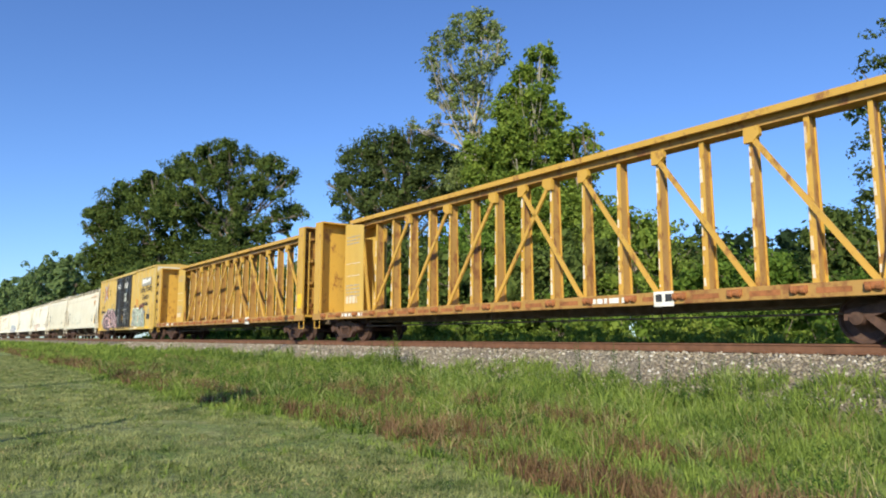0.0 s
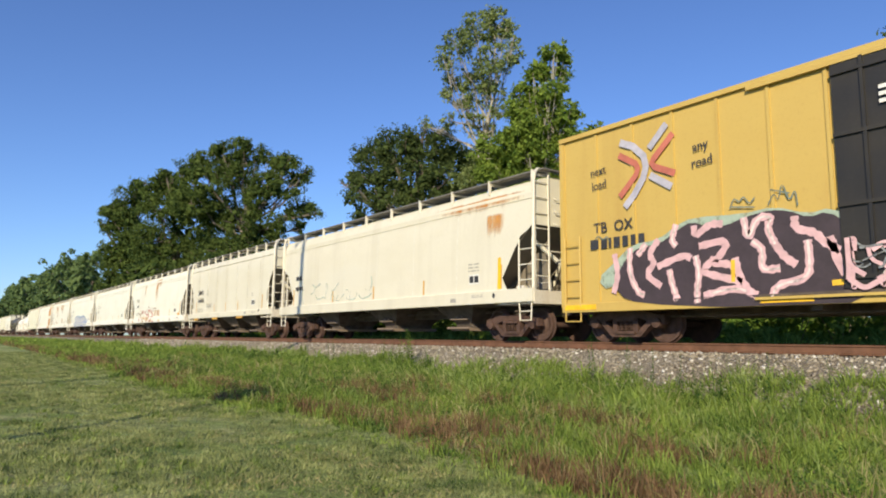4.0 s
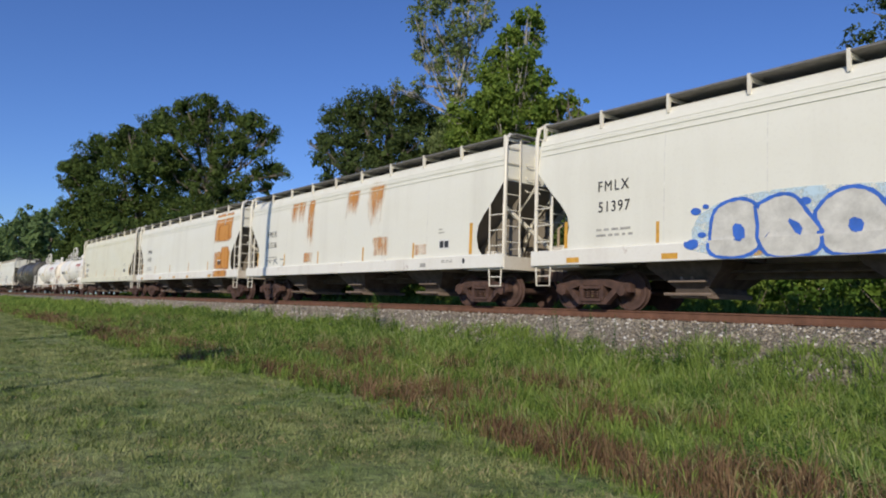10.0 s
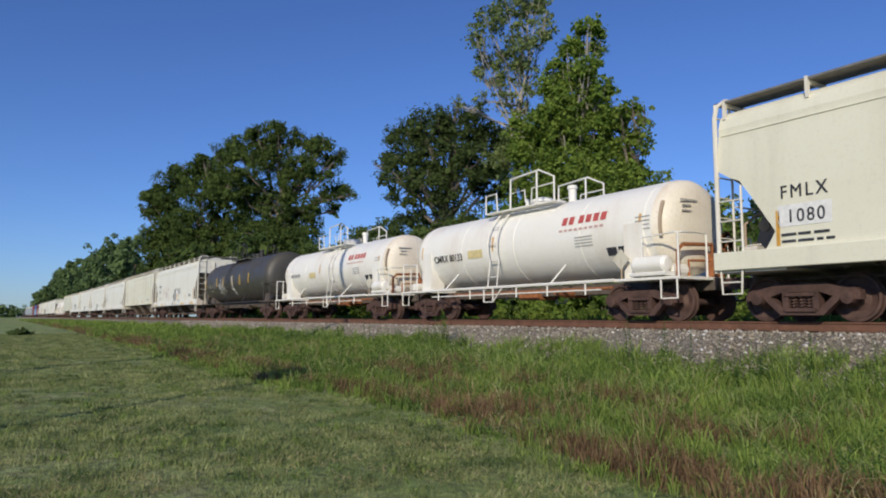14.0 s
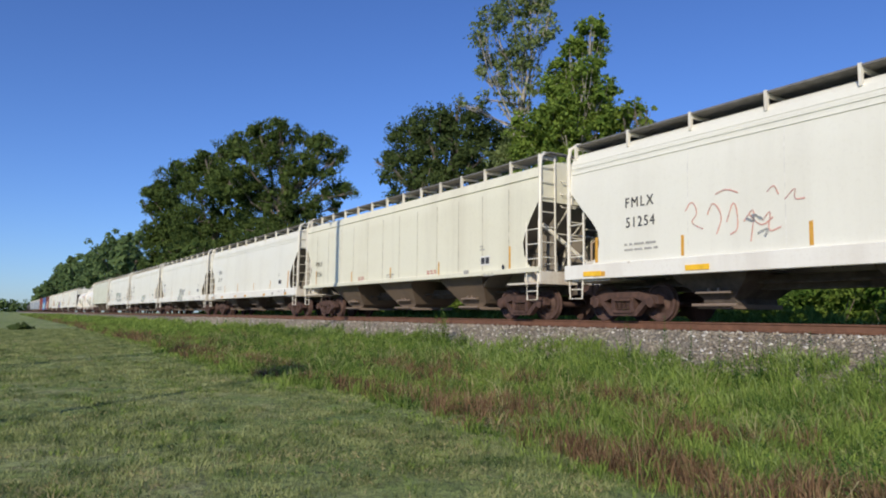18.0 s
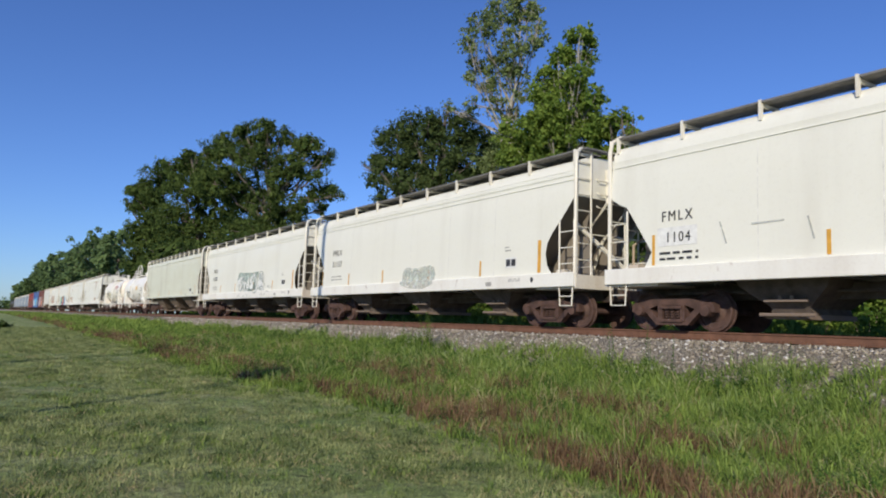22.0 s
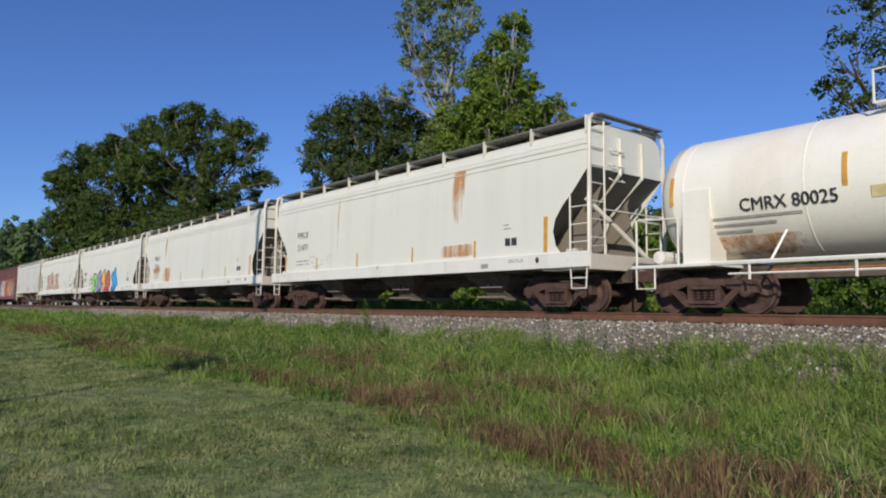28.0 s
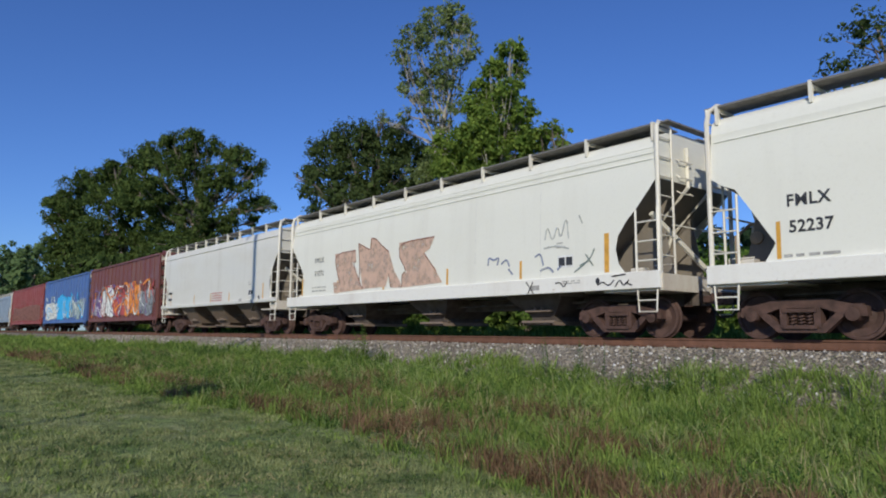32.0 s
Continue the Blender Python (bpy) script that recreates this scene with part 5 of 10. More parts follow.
def ground():
    ys = [-3000, -600, -150, -60, -40, -20, -12, -8] + [-6 + 0.4 * i for i in range(59)] + [18, 19, 21, 24, 28, 34, 45, 60, 90, 160, 400, 1200, 3500]
    xs = [-3500, -1800, -900, -500, -320, -220, -160, -120, -95, -75, -60, -50] + [-45 + 0.4 * i for i in range(138)] + [12, 20, 40, 90, 200, 600, 1500, 3500]
    v = np.array([(x, y, ground_z(y, x) + (0.04 * noise.noise(Vector((x * 0.45, y * 0.45, 0))) + 0.03 * noise.noise(Vector((x * 1.7, y * 1.7, 3))) if -50 < x < 11 and y < 10.6 else 0)) for y in ys for x in xs])
    nx = len(xs)
    f = np.array([(j * nx + i, j * nx + i + 1, (j + 1) * nx + i + 1, (j + 1) * nx + i) for j in range(len(ys) - 1) for i in range(nx - 1)])
    me = arrays("ground", v, f, GROUND)
    tagged(new("ground", me), "mown lawn running into weeds and rough field", "ground", kind="structure")


ground()


def ballast_bed():
    prof = [(10.35, 0.30), (10.9, 0.62), (11.6, 0.92), (12.3, 1.18), (12.6, 1.235), (14.15, 1.24), (15.7, 1.235), (16.2, 1.1), (17.6, 0.5)]
    xs = [-1500, -700, -350, -200, -120, -80] + [-60 + 0.4 * i for i in range(165)] + [8, 14, 30, 80, 300, 1200]
    v = np.array([(x, y + 0.10 * noise.noise(Vector((x * 0.5, y, 9))), z + 0.03 * noise.noise(Vector((x * 1.3, y * 2, 5)))) for y, z in prof for x in xs])
    n = len(xs)
    f = np.array([(j * n + i, j * n + i + 1, (j + 1) * n + i + 1, (j + 1) * n + i) for j in range(len(prof) - 1) for i in range(n - 1)])
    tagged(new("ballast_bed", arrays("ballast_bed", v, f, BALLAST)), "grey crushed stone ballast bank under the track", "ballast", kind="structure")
    # loose stones on the near slope and between the rails
    rng = np.random.default_rng(4)
    m = 23000
    x = -58 + 62 * rng.random(m) ** 0.75
    y = 10.6 + 2.25 * rng.random(m)
    z = np.interp(y, [p[0] for p in prof], [p[1] for p in prof])
    o = np.array([(1, 0, 0), (-1, 0, 0), (0, 1, 0), (0, -1, 0), (0, 0, 1), (0, 0, -1)], float)
    tri = np.array([(0, 2, 4), (2, 1, 4), (1, 3, 4), (3, 0, 4), (2, 0, 5), (1, 2, 5), (3, 1, 5), (0, 3, 5)])
    size = 0.014 + 0.034 * rng.random(m) ** 1.8
    pts = o[None] * (0.6 + 0.8 * rng.random((m, 6, 1))) + 0.35 * rng.normal(size=(m, 6, 3))
    a = rng.random(m) * 6.28
    c, s = np.cos(a), np.sin(a)
    px = pts[:, :, 0] * c[:, None] - pts[:, :, 1] * s[:, None]
    py = pts[:, :, 0] * s[:, None] + pts[:, :, 1] * c[:, None]
    v = np.stack([px, py, pts[:, :, 2] * 0.75], 2) * size[:, None, None] + np.stack([x, y, z + size * 0.3], 1)[:, None]
    f = tri[None] + 6 * np.arange(m)[:, None, None]
    tagged(new("ballast_stones", arrays("ballast_stones", v.reshape(-1, 3), f.reshape(-1, 3), STONE)), "loose grey and white crushed stones", "stones", kind="stuff")


ballast_bed()


def track():
    tr = thing("railway_track", "rust-brown railway track on wooden ties in ballast", "railway track", kind="structure")
    g = 0.7525
    prof = [(-0.07, 0.0), (0.07, 0.0), (0.07, 0.015), (0.012, 0.04), (0.012, 0.135), (0.035, 0.15), (0.036, 0.175), (0.03, 0.182), (-0.03, 0.182), (-0.036, 0.175), (-0.035, 0.15), (-0.012, 0.135), (-0.012, 0.04), (-0.07, 0.015)]
    for sy in (-1, 1):
        s = Shape().loft([[(x, TRACK_Y + sy * g + y, RAIL_Z - 0.182 + z) for y, z in prof] for x in (-1500, -300, -60, 0, 40, 1200)])
        part("rail", s, RAILM, tr, "rusty steel rail")
    tie = Shape().box(-0.115, 0.115, TRACK_Y - 1.32, TRACK_Y + 1.32, 1.06, 1.262).mesh("tie", TIE)
    plate = Shape()
    for sy in (-1, 1):
        plate.box(-0.095, 0.095, TRACK_Y + sy * g - 0.18, TRACK_Y + sy * g + 0.18, 1.262, 1.276)
        for dx, dy in ((-0.06, -0.1), (0.06, 0.1), (0.05, -0.12)):
            plate.box(dx - 0.012, dx + 0.012, TRACK_Y + sy * g + dy - 0.012, TRACK_Y + sy * g + dy + 0.012, 1.276, 1.31)
    plate = plate.mesh("tie_plate", RAILM)
    rng = random.Random(2)
    for i in range(240):
        x = 6 - 0.52 * i
        t = part("tie", tie, None, tr, "", pose(x, rng.uniform(-0.05, 0.05), rng.uniform(-0.012, 0.0), 0, 0, rng.uniform(-1, 1)))
        part("tie_plate", plate, None, tr, "", pose(x, 0, 0))


track()


# ---------------------------------------------------------------- grass
BANK = [(10.35, 0.30), (10.9, 0.62), (11.6, 0.92), (12.3, 1.18)]


def root_z(x, y):
    """Where a plant is rooted: the ground, or the foot of the ballast bank."""
    return np.maximum(ground_z(y, x), np.where(y > 10.35, np.interp(y, [p[0] for p in BANK], [p[1] for p in BANK]), -1.0))


def rough(x, y, scale, seed):
    """Smooth uneven value from 0 to 1 over the plan."""
    a, b = x * scale, y * scale
    v = np.sin(a + seed + 1.7 * np.sin(1.3 * b + seed)) * np.sin(1.2 * b + 2.1 * np.sin(0.8 * a - seed))
    v = v + 0.55 * np.sin(2.3 * a - 1.1 * b + 2 * seed + np.sin(1.9 * b)) * np.sin(2.6 * b + 0.7 * a + seed)
    v = v + 0.35 * np.sin(4.9 * a + 2.2 * b - seed) * np.sin(5.3 * b - 1.7 * a + seed)
    return np.clip(0.5 + 0.42 * v, 0, 1)


def edge_y(x):
    """Where the mown lawn ends."""
    e = np.interp(x, [-150, -43, -26, -18, -14, -11, -9, -6.5, -4, 3], [3.6, 4.2, 4.5, 4.2, 4.3, 5.0, 5.1, 4.9, 4.75, 4.7])
    return e + 0.10 * np.sin(x * 2.1 + 0.6 * np.sin(x * 5.0)) + 0.06 * np.sin(x * 6.7 + 1)


# brown patches in the weeds: middle and half lengths along and across the strip
BROWN = [(-10.6, 5.55, 1.1, 0.40), (-8.1, 6.0, 1.25, 0.75), (-6.9, 5.45, 0.8, 0.35), (-7.3, 8.0, 0.9, 0.45), (-5.0, 7.0, 0.5, 0.35), (-4.9, 5.35, 1.0, 0.42),
         (-3.3, 5.15, 0.9, 0.40), (-2.6, 5.7, 0.6, 0.40), (-13.0, 7.6, 1.3, 0.45), (-17.0, 5.6, 2.0, 0.40), (-20.5, 5.0, 2.6, 0.45), (-11.2, 7.0, 0.9, 0.35)]


def dry_patch(x, y):
    """The brown share of the weeds, from 0 to 1."""
    d = np.zeros_like(x)
    wob = 0.7 * (rough(x, y, 3.1, 2.0) - 0.5) + 0.7 * (rough(x, y, 7.0, 5.0) - 0.5)
    for px, py, ax, ay in BROWN:
        d = np.maximum(d, 1.35 - np.hypot((x - px) / ax, (y - py) / ay) + wob)
    far = np.interp(x, [-34, -22], [1.0, 0.0]) * np.clip(1.2 - np.abs(y - edge_y(x) - 0.7) / 0.8, 0, 1)
    stray = np.clip((rough(x, y, 1.3, 8.0) - 0.74) * 5, 0, 0.6) * (y < 9.4)
    return np.clip(np.maximum(np.maximum(d * 1.6, far), stray), 0, 1) * (y > edge_y(x) + 0.05)


def in_strip(x, y):
    """1 inside the weed strip, fading over its ragged edges."""
    top = 11.40 + 0.22 * np.sin(x * 0.9) + 0.16 * np.sin(x * 2.7 + 1) + 0.1 * np.sin(x * 6.1)
    return np.clip((y - edge_y(x)) / 0.3, 0, 1) * np.clip((top - y) / 0.22, 0, 1)


def green_here(x, y):
    return in_strip(x, y) * (1 - 0.76 * dry_patch(x, y)) * (0.45 + 0.55 * rough(x, y, 2.2, 3.0))


def lawn_here(x, y):
    return np.clip((edge_y(x) + 0.25 - y) / 0.4, 0, 1)


def tufts(name, n, per, xr, yr, height, width, mat, label, seed, bend=0.6, density=None, xpow=1.3, spread=0.07, bow=0.35, category="grass", upright=0.0):
    """n tufts of bent blades, which fan out from one root; density(x, y) from 0 to 1 thins them."""
    rng = np.random.default_rng(seed)
    x = xr[1] + (xr[0] - xr[1]) * rng.random(n) ** xpow
    y = yr[0] + (yr[1] - yr[0]) * rng.random(n)
    if density is not None:
        keep = rng.random(n) < density(x, y)
        x, y = x[keep], y[keep]
    n = len(x)
    tall = (height[0] + (height[1] - height[0]) * rng.random(n) ** 1.4) * (0.65 + 0.7 * rough(x, y, 1.7, seed)) * np.interp(y, [4, 7.5, 10.5], [1.0, 1.0, 1.3])
    drift = rng.normal(size=(n, 2)) * 0.25 + np.array([-0.12, 0.05])
    far = 1 + np.clip(np.hypot(x, y) - 9, 0, 60) * 0.055
    x, y, tall, far = (np.repeat(v, per) for v in (x, y, tall, far))
    drift = np.repeat(drift, per, 0)
    m = n * per
    a = rng.random(m) * 2 * np.pi
    r = spread * far * np.sqrt(rng.random(m))
    x, y = x + r * np.cos(a), y + r * np.sin(a)
    h = tall * (0.45 + 0.55 * rng.random(m))
    lean = h * bend * (0.15 + 0.85 * rng.random(m)) * (1 - upright)
    lx, ly = np.cos(a) * lean + drift[:, 0] * h * bend, np.sin(a) * lean + drift[:, 1] * h * bend
    w = width * far * (0.6 + 0.8 * rng.random(m))
    t = a + np.pi / 2 + rng.normal(size=m) * 0.8
    root = np.stack([x, y, root_z(x, y) - 0.02], 1)
    side = np.stack([np.cos(t) * w, np.sin(t) * w, 0 * w], 1)
    mid = root + np.stack([lx * bow, ly * bow, h * 0.62], 1)
    tip = root + np.stack([lx, ly, h * (1 - 0.25 * bend * rng.random(m))], 1)
    v = np.stack([root - side * 0.7, root + side * 0.7, mid - side, mid + side, tip], 1)
    f = (np.array([(0, 1, 3), (0, 3, 2), (2, 3, 4)])[None] + 5 * np.arange(m)[:, None, None]).reshape(-1, 3)
    return tagged(new(name, arrays(name, v.reshape(-1, 3), f, mat)), label, category, kind="stuff")


def turf(name, n, xr, yr, height, width, mat, label, seed, density, xpow=1.7, flat=0.9):
    """Short single blades that lie over one another."""
    rng = np.random.default_rng(seed)
    x = xr[1] + (xr[0] - xr[1]) * rng.random(n) ** xpow
    y = yr[0] + (yr[1] - yr[0]) * rng.random(n)
    keep = rng.random(n) < density(x, y)
    x, y = x[keep], y[keep]
    n = len(x)
    far = 1 + np.clip(np.hypot(x, y) - 6, 0, 60) * 0.06
    h = (height[0] + (height[1] - height[0]) * rng.random(n) ** 1.5) * (0.6 + 0.8 * rough(x, y, 4.0, seed))
    a = rng.random(n) * 2 * np.pi
    lean = h * flat * (0.3 + rng.random(n))
    w = width * far * (0.6 + 0.8 * rng.random(n))
    root = np.stack([x, y, ground_z(y, x) - 0.01 + 0.04 * (rough(x, y, 3.0, 1.0) - 0.5)], 1)
    t = a + np.pi / 2 + rng.normal(size=n)
    side = np.stack([np.cos(t) * w, np.sin(t) * w, 0 * w], 1)
    v = np.stack([root - side, root + side, root + np.stack([np.cos(a) * lean, np.sin(a) * lean, h], 1)], 1)
    return tagged(new(name, arrays(name, v.reshape(-1, 3), np.arange(3 * n).reshape(n, 3), mat)), label, "grass", kind="stuff")


def leafy(name, n, per, xr, yr, height, leaf, mat, label, seed, density, xpow=1.3):
    """n small leafy weeds: leaves all the way up a leaning stalk."""
    rng = np.random.default_rng(seed)
    x = xr[1] + (xr[0] - xr[1]) * rng.random(n) ** xpow
    y = yr[0] + (yr[1] - yr[0]) * rng.random(n)
    keep = rng.random(n) < density(x, y)
    x, y = x[keep], y[keep]
    n = len(x)
    tall = height * (0.4 + 0.6 * rng.random(n)) * (0.55 + 0.9 * rough(x, y, 1.9, seed))
    z = root_z(x, y)
    dr = rng.normal(size=(n, 2)) * 0.3
    x, y, z, tall = (np.repeat(v, per) for v in (x, y, z, tall))
    dr = np.repeat(dr, per, 0)
    m = n * per
    u = rng.random(m) ** 0.75
    a = rng.random(m) * 6.283
    out = tall * (0.30 - 0.18 * u) * rng.random(m)
    p = np.stack([x + dr[:, 0] * tall * u + out * np.cos(a), y + dr[:, 1] * tall * u + out * np.sin(a), z + tall * u], 1)
    d = np.stack([np.cos(a), np.sin(a), rng.normal(size=m) * 0.5 + 0.25], 1)
    d /= np.linalg.norm(d, axis=1)[:, None]
    b = np.cross(d, rng.normal(size=(m, 3)) * 0.5 + np.array([0, 0, 1.0]))
    b /= np.linalg.norm(b, axis=1)[:, None]
    q = (leaf * (1 + np.clip(np.hypot(x, y) - 9, 0, 60) * 0.04) * (0.5 + rng.random(m)) * (1.15 - 0.5 * u))[:, None]
    v = np.stack([p, p + d * q * 0.9 + b * q * 0.42, p + d * q * 2, p + d * q * 0.9 - b * q * 0.42], 1).reshape(-1, 3)
    return tagged(new(name, arrays(name, v, np.arange(4 * m).reshape(m, 4), mat)), label, "weeds", kind="stuff")


tufts("weeds", 20500, 12, (-36, 1.5), (4.3, 11.7), (0.12, 0.36), 0.0052, BLADE, "green weeds and grass beside the ballast", 11, 0.9, green_here, 1.45)
tufts("tall_grass", 4800, 9, (-30, 1.5), (5.0, 11.4), (0.2, 0.46), 0.0058, BLADEL, "tall bright green grass in the weeds", 22, 1.0, lambda x, y: green_here(x, y) * np.clip((rough(x, y, 0.9, 6.0) - 0.38) * 3, 0.05, 1), 1.5, 0.09)
leafy("weed_leaves", 16000, 22, (-36, 1.5), (4.5, 11.6), 0.40, 0.016, WEEDLEAF, "small-leaved green weeds beside the ballast", 18, lambda x, y: green_here(x, y) * np.clip((rough(x, y, 1.1, 1.0) - 0.3) * 2.5, 0.1, 1), 1.4)
leafy("dark_weeds", 5200, 26, (-30, 1.5), (4.8, 10.8), 0.42, 0.022, WEEDDARK, "darker broad-leaved weeds in clumps", 23, lambda x, y: in_strip(x, y) * np.clip((rough(x, y, 1.6, 9.0) - 0.62) * 6, 0, 1), 1.4)
tufts("weeds_along_track", 6500, 9, (-170, -35), (3.4, 11.7), (0.16, 0.46), 0.006, BLADE, "green weeds along the railway", 12, 0.9, lambda x, y: np.clip(in_strip(x, y), 0, 1), 1.7, 0.06)
tufts("dry_grass", 21000, 11, (-34, 1.5), (4.4, 9.8), (0.16, 0.42), 0.0042, DRY, "reddish brown dry seed grass", 13, 0.65, lambda x, y: dry_patch(x, y) * (0.35 + 0.65 * rough(x, y, 4.0, 2.0)), 1.35, 0.08)
tufts("dry_grass_along_track", 3000, 8, (-120, -33), (3.8, 7.0), (0.14, 0.36), 0.005, DRY, "reddish brown dry seed grass", 14, 0.65, dry_patch, 1.6, 0.06)
tufts("straw", 2600, 5, (-30, 1.5), (4.6, 9.8), (0.2, 0.5), 0.0034, STRAW, "pale dry straw among the weeds", 15, 1.3, lambda x, y: in_strip(x, y) * (0.15 + 0.85 * np.clip(dry_patch(x, y) + (rough(x, y, 1.5, 4.0) > 0.66), 0, 1)), 1.3, 0.10)
tufts("lawn_fringe", 5200, 10, (-40, 1.5), (3.6, 5.8), (0.06, 0.17), 0.0055, BLADE, "uncut green grass along the lawn's edge", 24, 0.9, lambda x, y: np.clip(1 - np.abs(y - edge_y(x) + 0.05) / 0.45, 0, 1) * (0.3 + 0.7 * rough(x, y, 2.5, 7.0)), 1.4)
turf("mown_grass", 620000, (-46, 0.5), (-2.5, 5.6), (0.02, 0.075), 0.0062, TURF, "short mown lawn grass", 17, lambda x, y: lawn_here(x, y) * (0.35 + 0.65 * rough(x, y, 2.4, 2.0)))
turf("dry_clippings", 150000, (-32, 0.5), (-2.5, 5.4), (0.015, 0.05), 0.007, STRAW, "dry pale clippings in the mown lawn", 21, lambda x, y: lawn_here(x, y) * np.clip((rough(x, y, 1.15, 4.0) - 0.42) * 2.2, 0.04, 0.8), 1.5, 1.8)
tufts("lawn_tufts", 9000, 8, (-28, 0.5), (-2.0, 5.2), (0.04, 0.12), 0.005, BLADE, "darker tufts of grass in the mown lawn", 20, 1.1, lambda x, y: lawn_here(x, y) * np.clip((rough(x, y, 1.6, 6.0) - 0.45) * 2.5, 0.02, 1), 1.4, 0.05)
tufts("verge_growth", 2600, 7, (-75, 5), (16.2, 17.8), (0.15, 0.5), 0.012, WEEDLEAF, "green growth on the far side of the ballast", 19, 0.8, None, 1.1, 0.12)


# ---------------------------------------------------------------- trees
def crown(name, mat, blobs, leaf, clumps, per, seed, parent, label="", spread=0.55, flat=0.75, open_at=-0.2, grow=1.02, dense=0.14, ragged=0.0):
    """Leaves in small clumps over the skin and inside of several round masses.
    blobs: (x, y, z, radius across, radius up)."""
    leaf, per = leaf * 0.66, round(per * 1.15)
    rng = np.random.default_rng(seed)
    w = np.array([b[3] ** 2 for b in blobs])
    pick = rng.choice(len(blobs), clumps, p=w / w.sum())
    B = np.array([b[:5] for b in blobs])[pick]
    B[:, 3:] *= grow
    d = rng.normal(size=(clumps, 3))
    d /= np.linalg.norm(d, axis=1)[:, None]
    r = 0.4 + 0.66 * rng.random(clumps) ** 0.5 + 0.34 * rng.random(clumps) * (rng.random(clumps) < ragged)
    lump = 1 + 0.26 * np.sin(5 * d[:, 0] + pick) * np.cos(4 * d[:, 2] + 2 * pick)
    c = B[:, :3] + d * (r * lump)[:, None] * np.stack([B[:, 3], B[:, 3], B[:, 4]], 1)
    q = c / (spread * 2.6)
    hole = np.sin(q[:, 0] * 1.9 + seed) * np.sin(q[:, 1] * 1.7 + 2 * seed) + np.sin(q[:, 2] * 2.1 + seed) * np.sin(q[:, 0] * 1.3 - q[:, 1])
    keep = hole > open_at - 0.45 * rng.random(clumps)
    c, core = c[keep], (r < 0.8)[keep]
    clumps = len(c)
    n = clumps * per
    cc = np.repeat(c, per, 0)
    size = np.repeat(spread * 0.78 * (0.45 + 0.9 * rng.random(clumps)), per)
    off = np.clip(rng.normal(size=(n, 3)), -1.5, 1.5) * np.array([1, 1, flat])
    p = cc + off * size[:, None]
    # leaves face outwards from their clump, and somewhat upwards
    up = off * 0.8 + 0.75 * rng.normal(size=(n, 3)) + np.array([0, 0, 0.5])
    up /= np.linalg.norm(up, axis=1)[:, None] + 1e-9
    a = np.cross(up, rng.normal(size=(n, 3)))
    a /= np.linalg.norm(a, axis=1)[:, None] + 1e-9
    b = np.cross(up, a)
    s = (leaf * (0.55 + 0.9 * rng.random(n)) * np.where(np.repeat(core, per) & (rng.random(n) < dense), 2.8, 1.0))[:, None]
    v = np.stack([p - a * s, p + b * s * 0.6, p + a * s, p - b * s * 0.6], 1).reshape(-1, 3)
    f = np.arange(4 * n).reshape(n, 4)
    ob = new(name, arrays(name, v, f, mat))
    ob.parent = parent
    return tagged(ob, label)


def limb(s, a, b, ra, rb, rng, bends=4, wob=0.06):
    a, b = Vector(a), Vector(b)
    L = (b - a).length
    pts, rad = [], []
    for i in range(bends + 1):
        t = i / bends
        j = Vector((rng.uniform(-1, 1), rng.uniform(-1, 1), rng.uniform(-0.4, 0.4))) * L * wob * (0 < i < bends)
        pts.append(a.lerp(b, t) + j)
        rad.append(ra + (rb - ra) * t)
    s.tube(pts, rad, 7)


def tree(label, base, blobs, leaf_mat, bark, leaf=0.22, clumps=900, per=34, seed=1, trunk_r=0.4, spread=0.55, group="trees behind the track", name="tree", grow=1.02, open_at=-0.2, dense=0.14, ragged=0.22):
    """A tree: tapered trunk, limbs to each leaf mass, twigs, and a crown of clumped leaves."""
    bx, by = base
    bz = ground_z(by) - 0.1
    t = thing(name, label, "tree", group, at=pose(bx, by, bz))
    rng = random.Random(seed)
    cx = sum(b[0] for b in blobs) / len(blobs)
    cy = sum(b[1] for b in blobs) / len(blobs)
    top = max(blobs, key=lambda b: b[2])
    s = Shape()
    f = Vector((cx * 0.3, cy * 0.3, min(b[2] for b in blobs) * 0.6 + top[2] * 0.15))
    limb(s, (0, 0, 0), f, trunk_r, trunk_r * 0.7, rng, 5, 0.02)
    limb(s, f, (top[0], top[1], top[2] + top[4] * 0.3), trunk_r * 0.68, 0.04, rng, 7, 0.03)
    part("trunk", s, bark, t, "", None, True)
    for b in blobs:
        s = Shape()
        k = rng.uniform(0.2, 0.7)
        st = f.lerp(Vector(top[:3]), k * 0.6)
        en = Vector(b[:3])
        limb(s, st, en, trunk_r * 0.34, trunk_r * 0.12, rng)
        for _ in range(6):
            d = Vector((rng.uniform(-1, 1), rng.uniform(-1, 1), rng.uniform(-0.4, 1))).normalized()
            limb(s, st.lerp(en, rng.uniform(0.5, 1.0)), en + Vector((d.x * b[3], d.y * b[3], d.z * b[4])) * 0.85, trunk_r * 0.11, 0.02, rng, 3)
        part("limb", s, bark, t, "", None, True)
    crown("crown", leaf_mat, blobs, leaf, clumps, per, seed, t, "", spread, grow=grow, open_at=open_at, dense=dense, ragged=ragged)
    return t


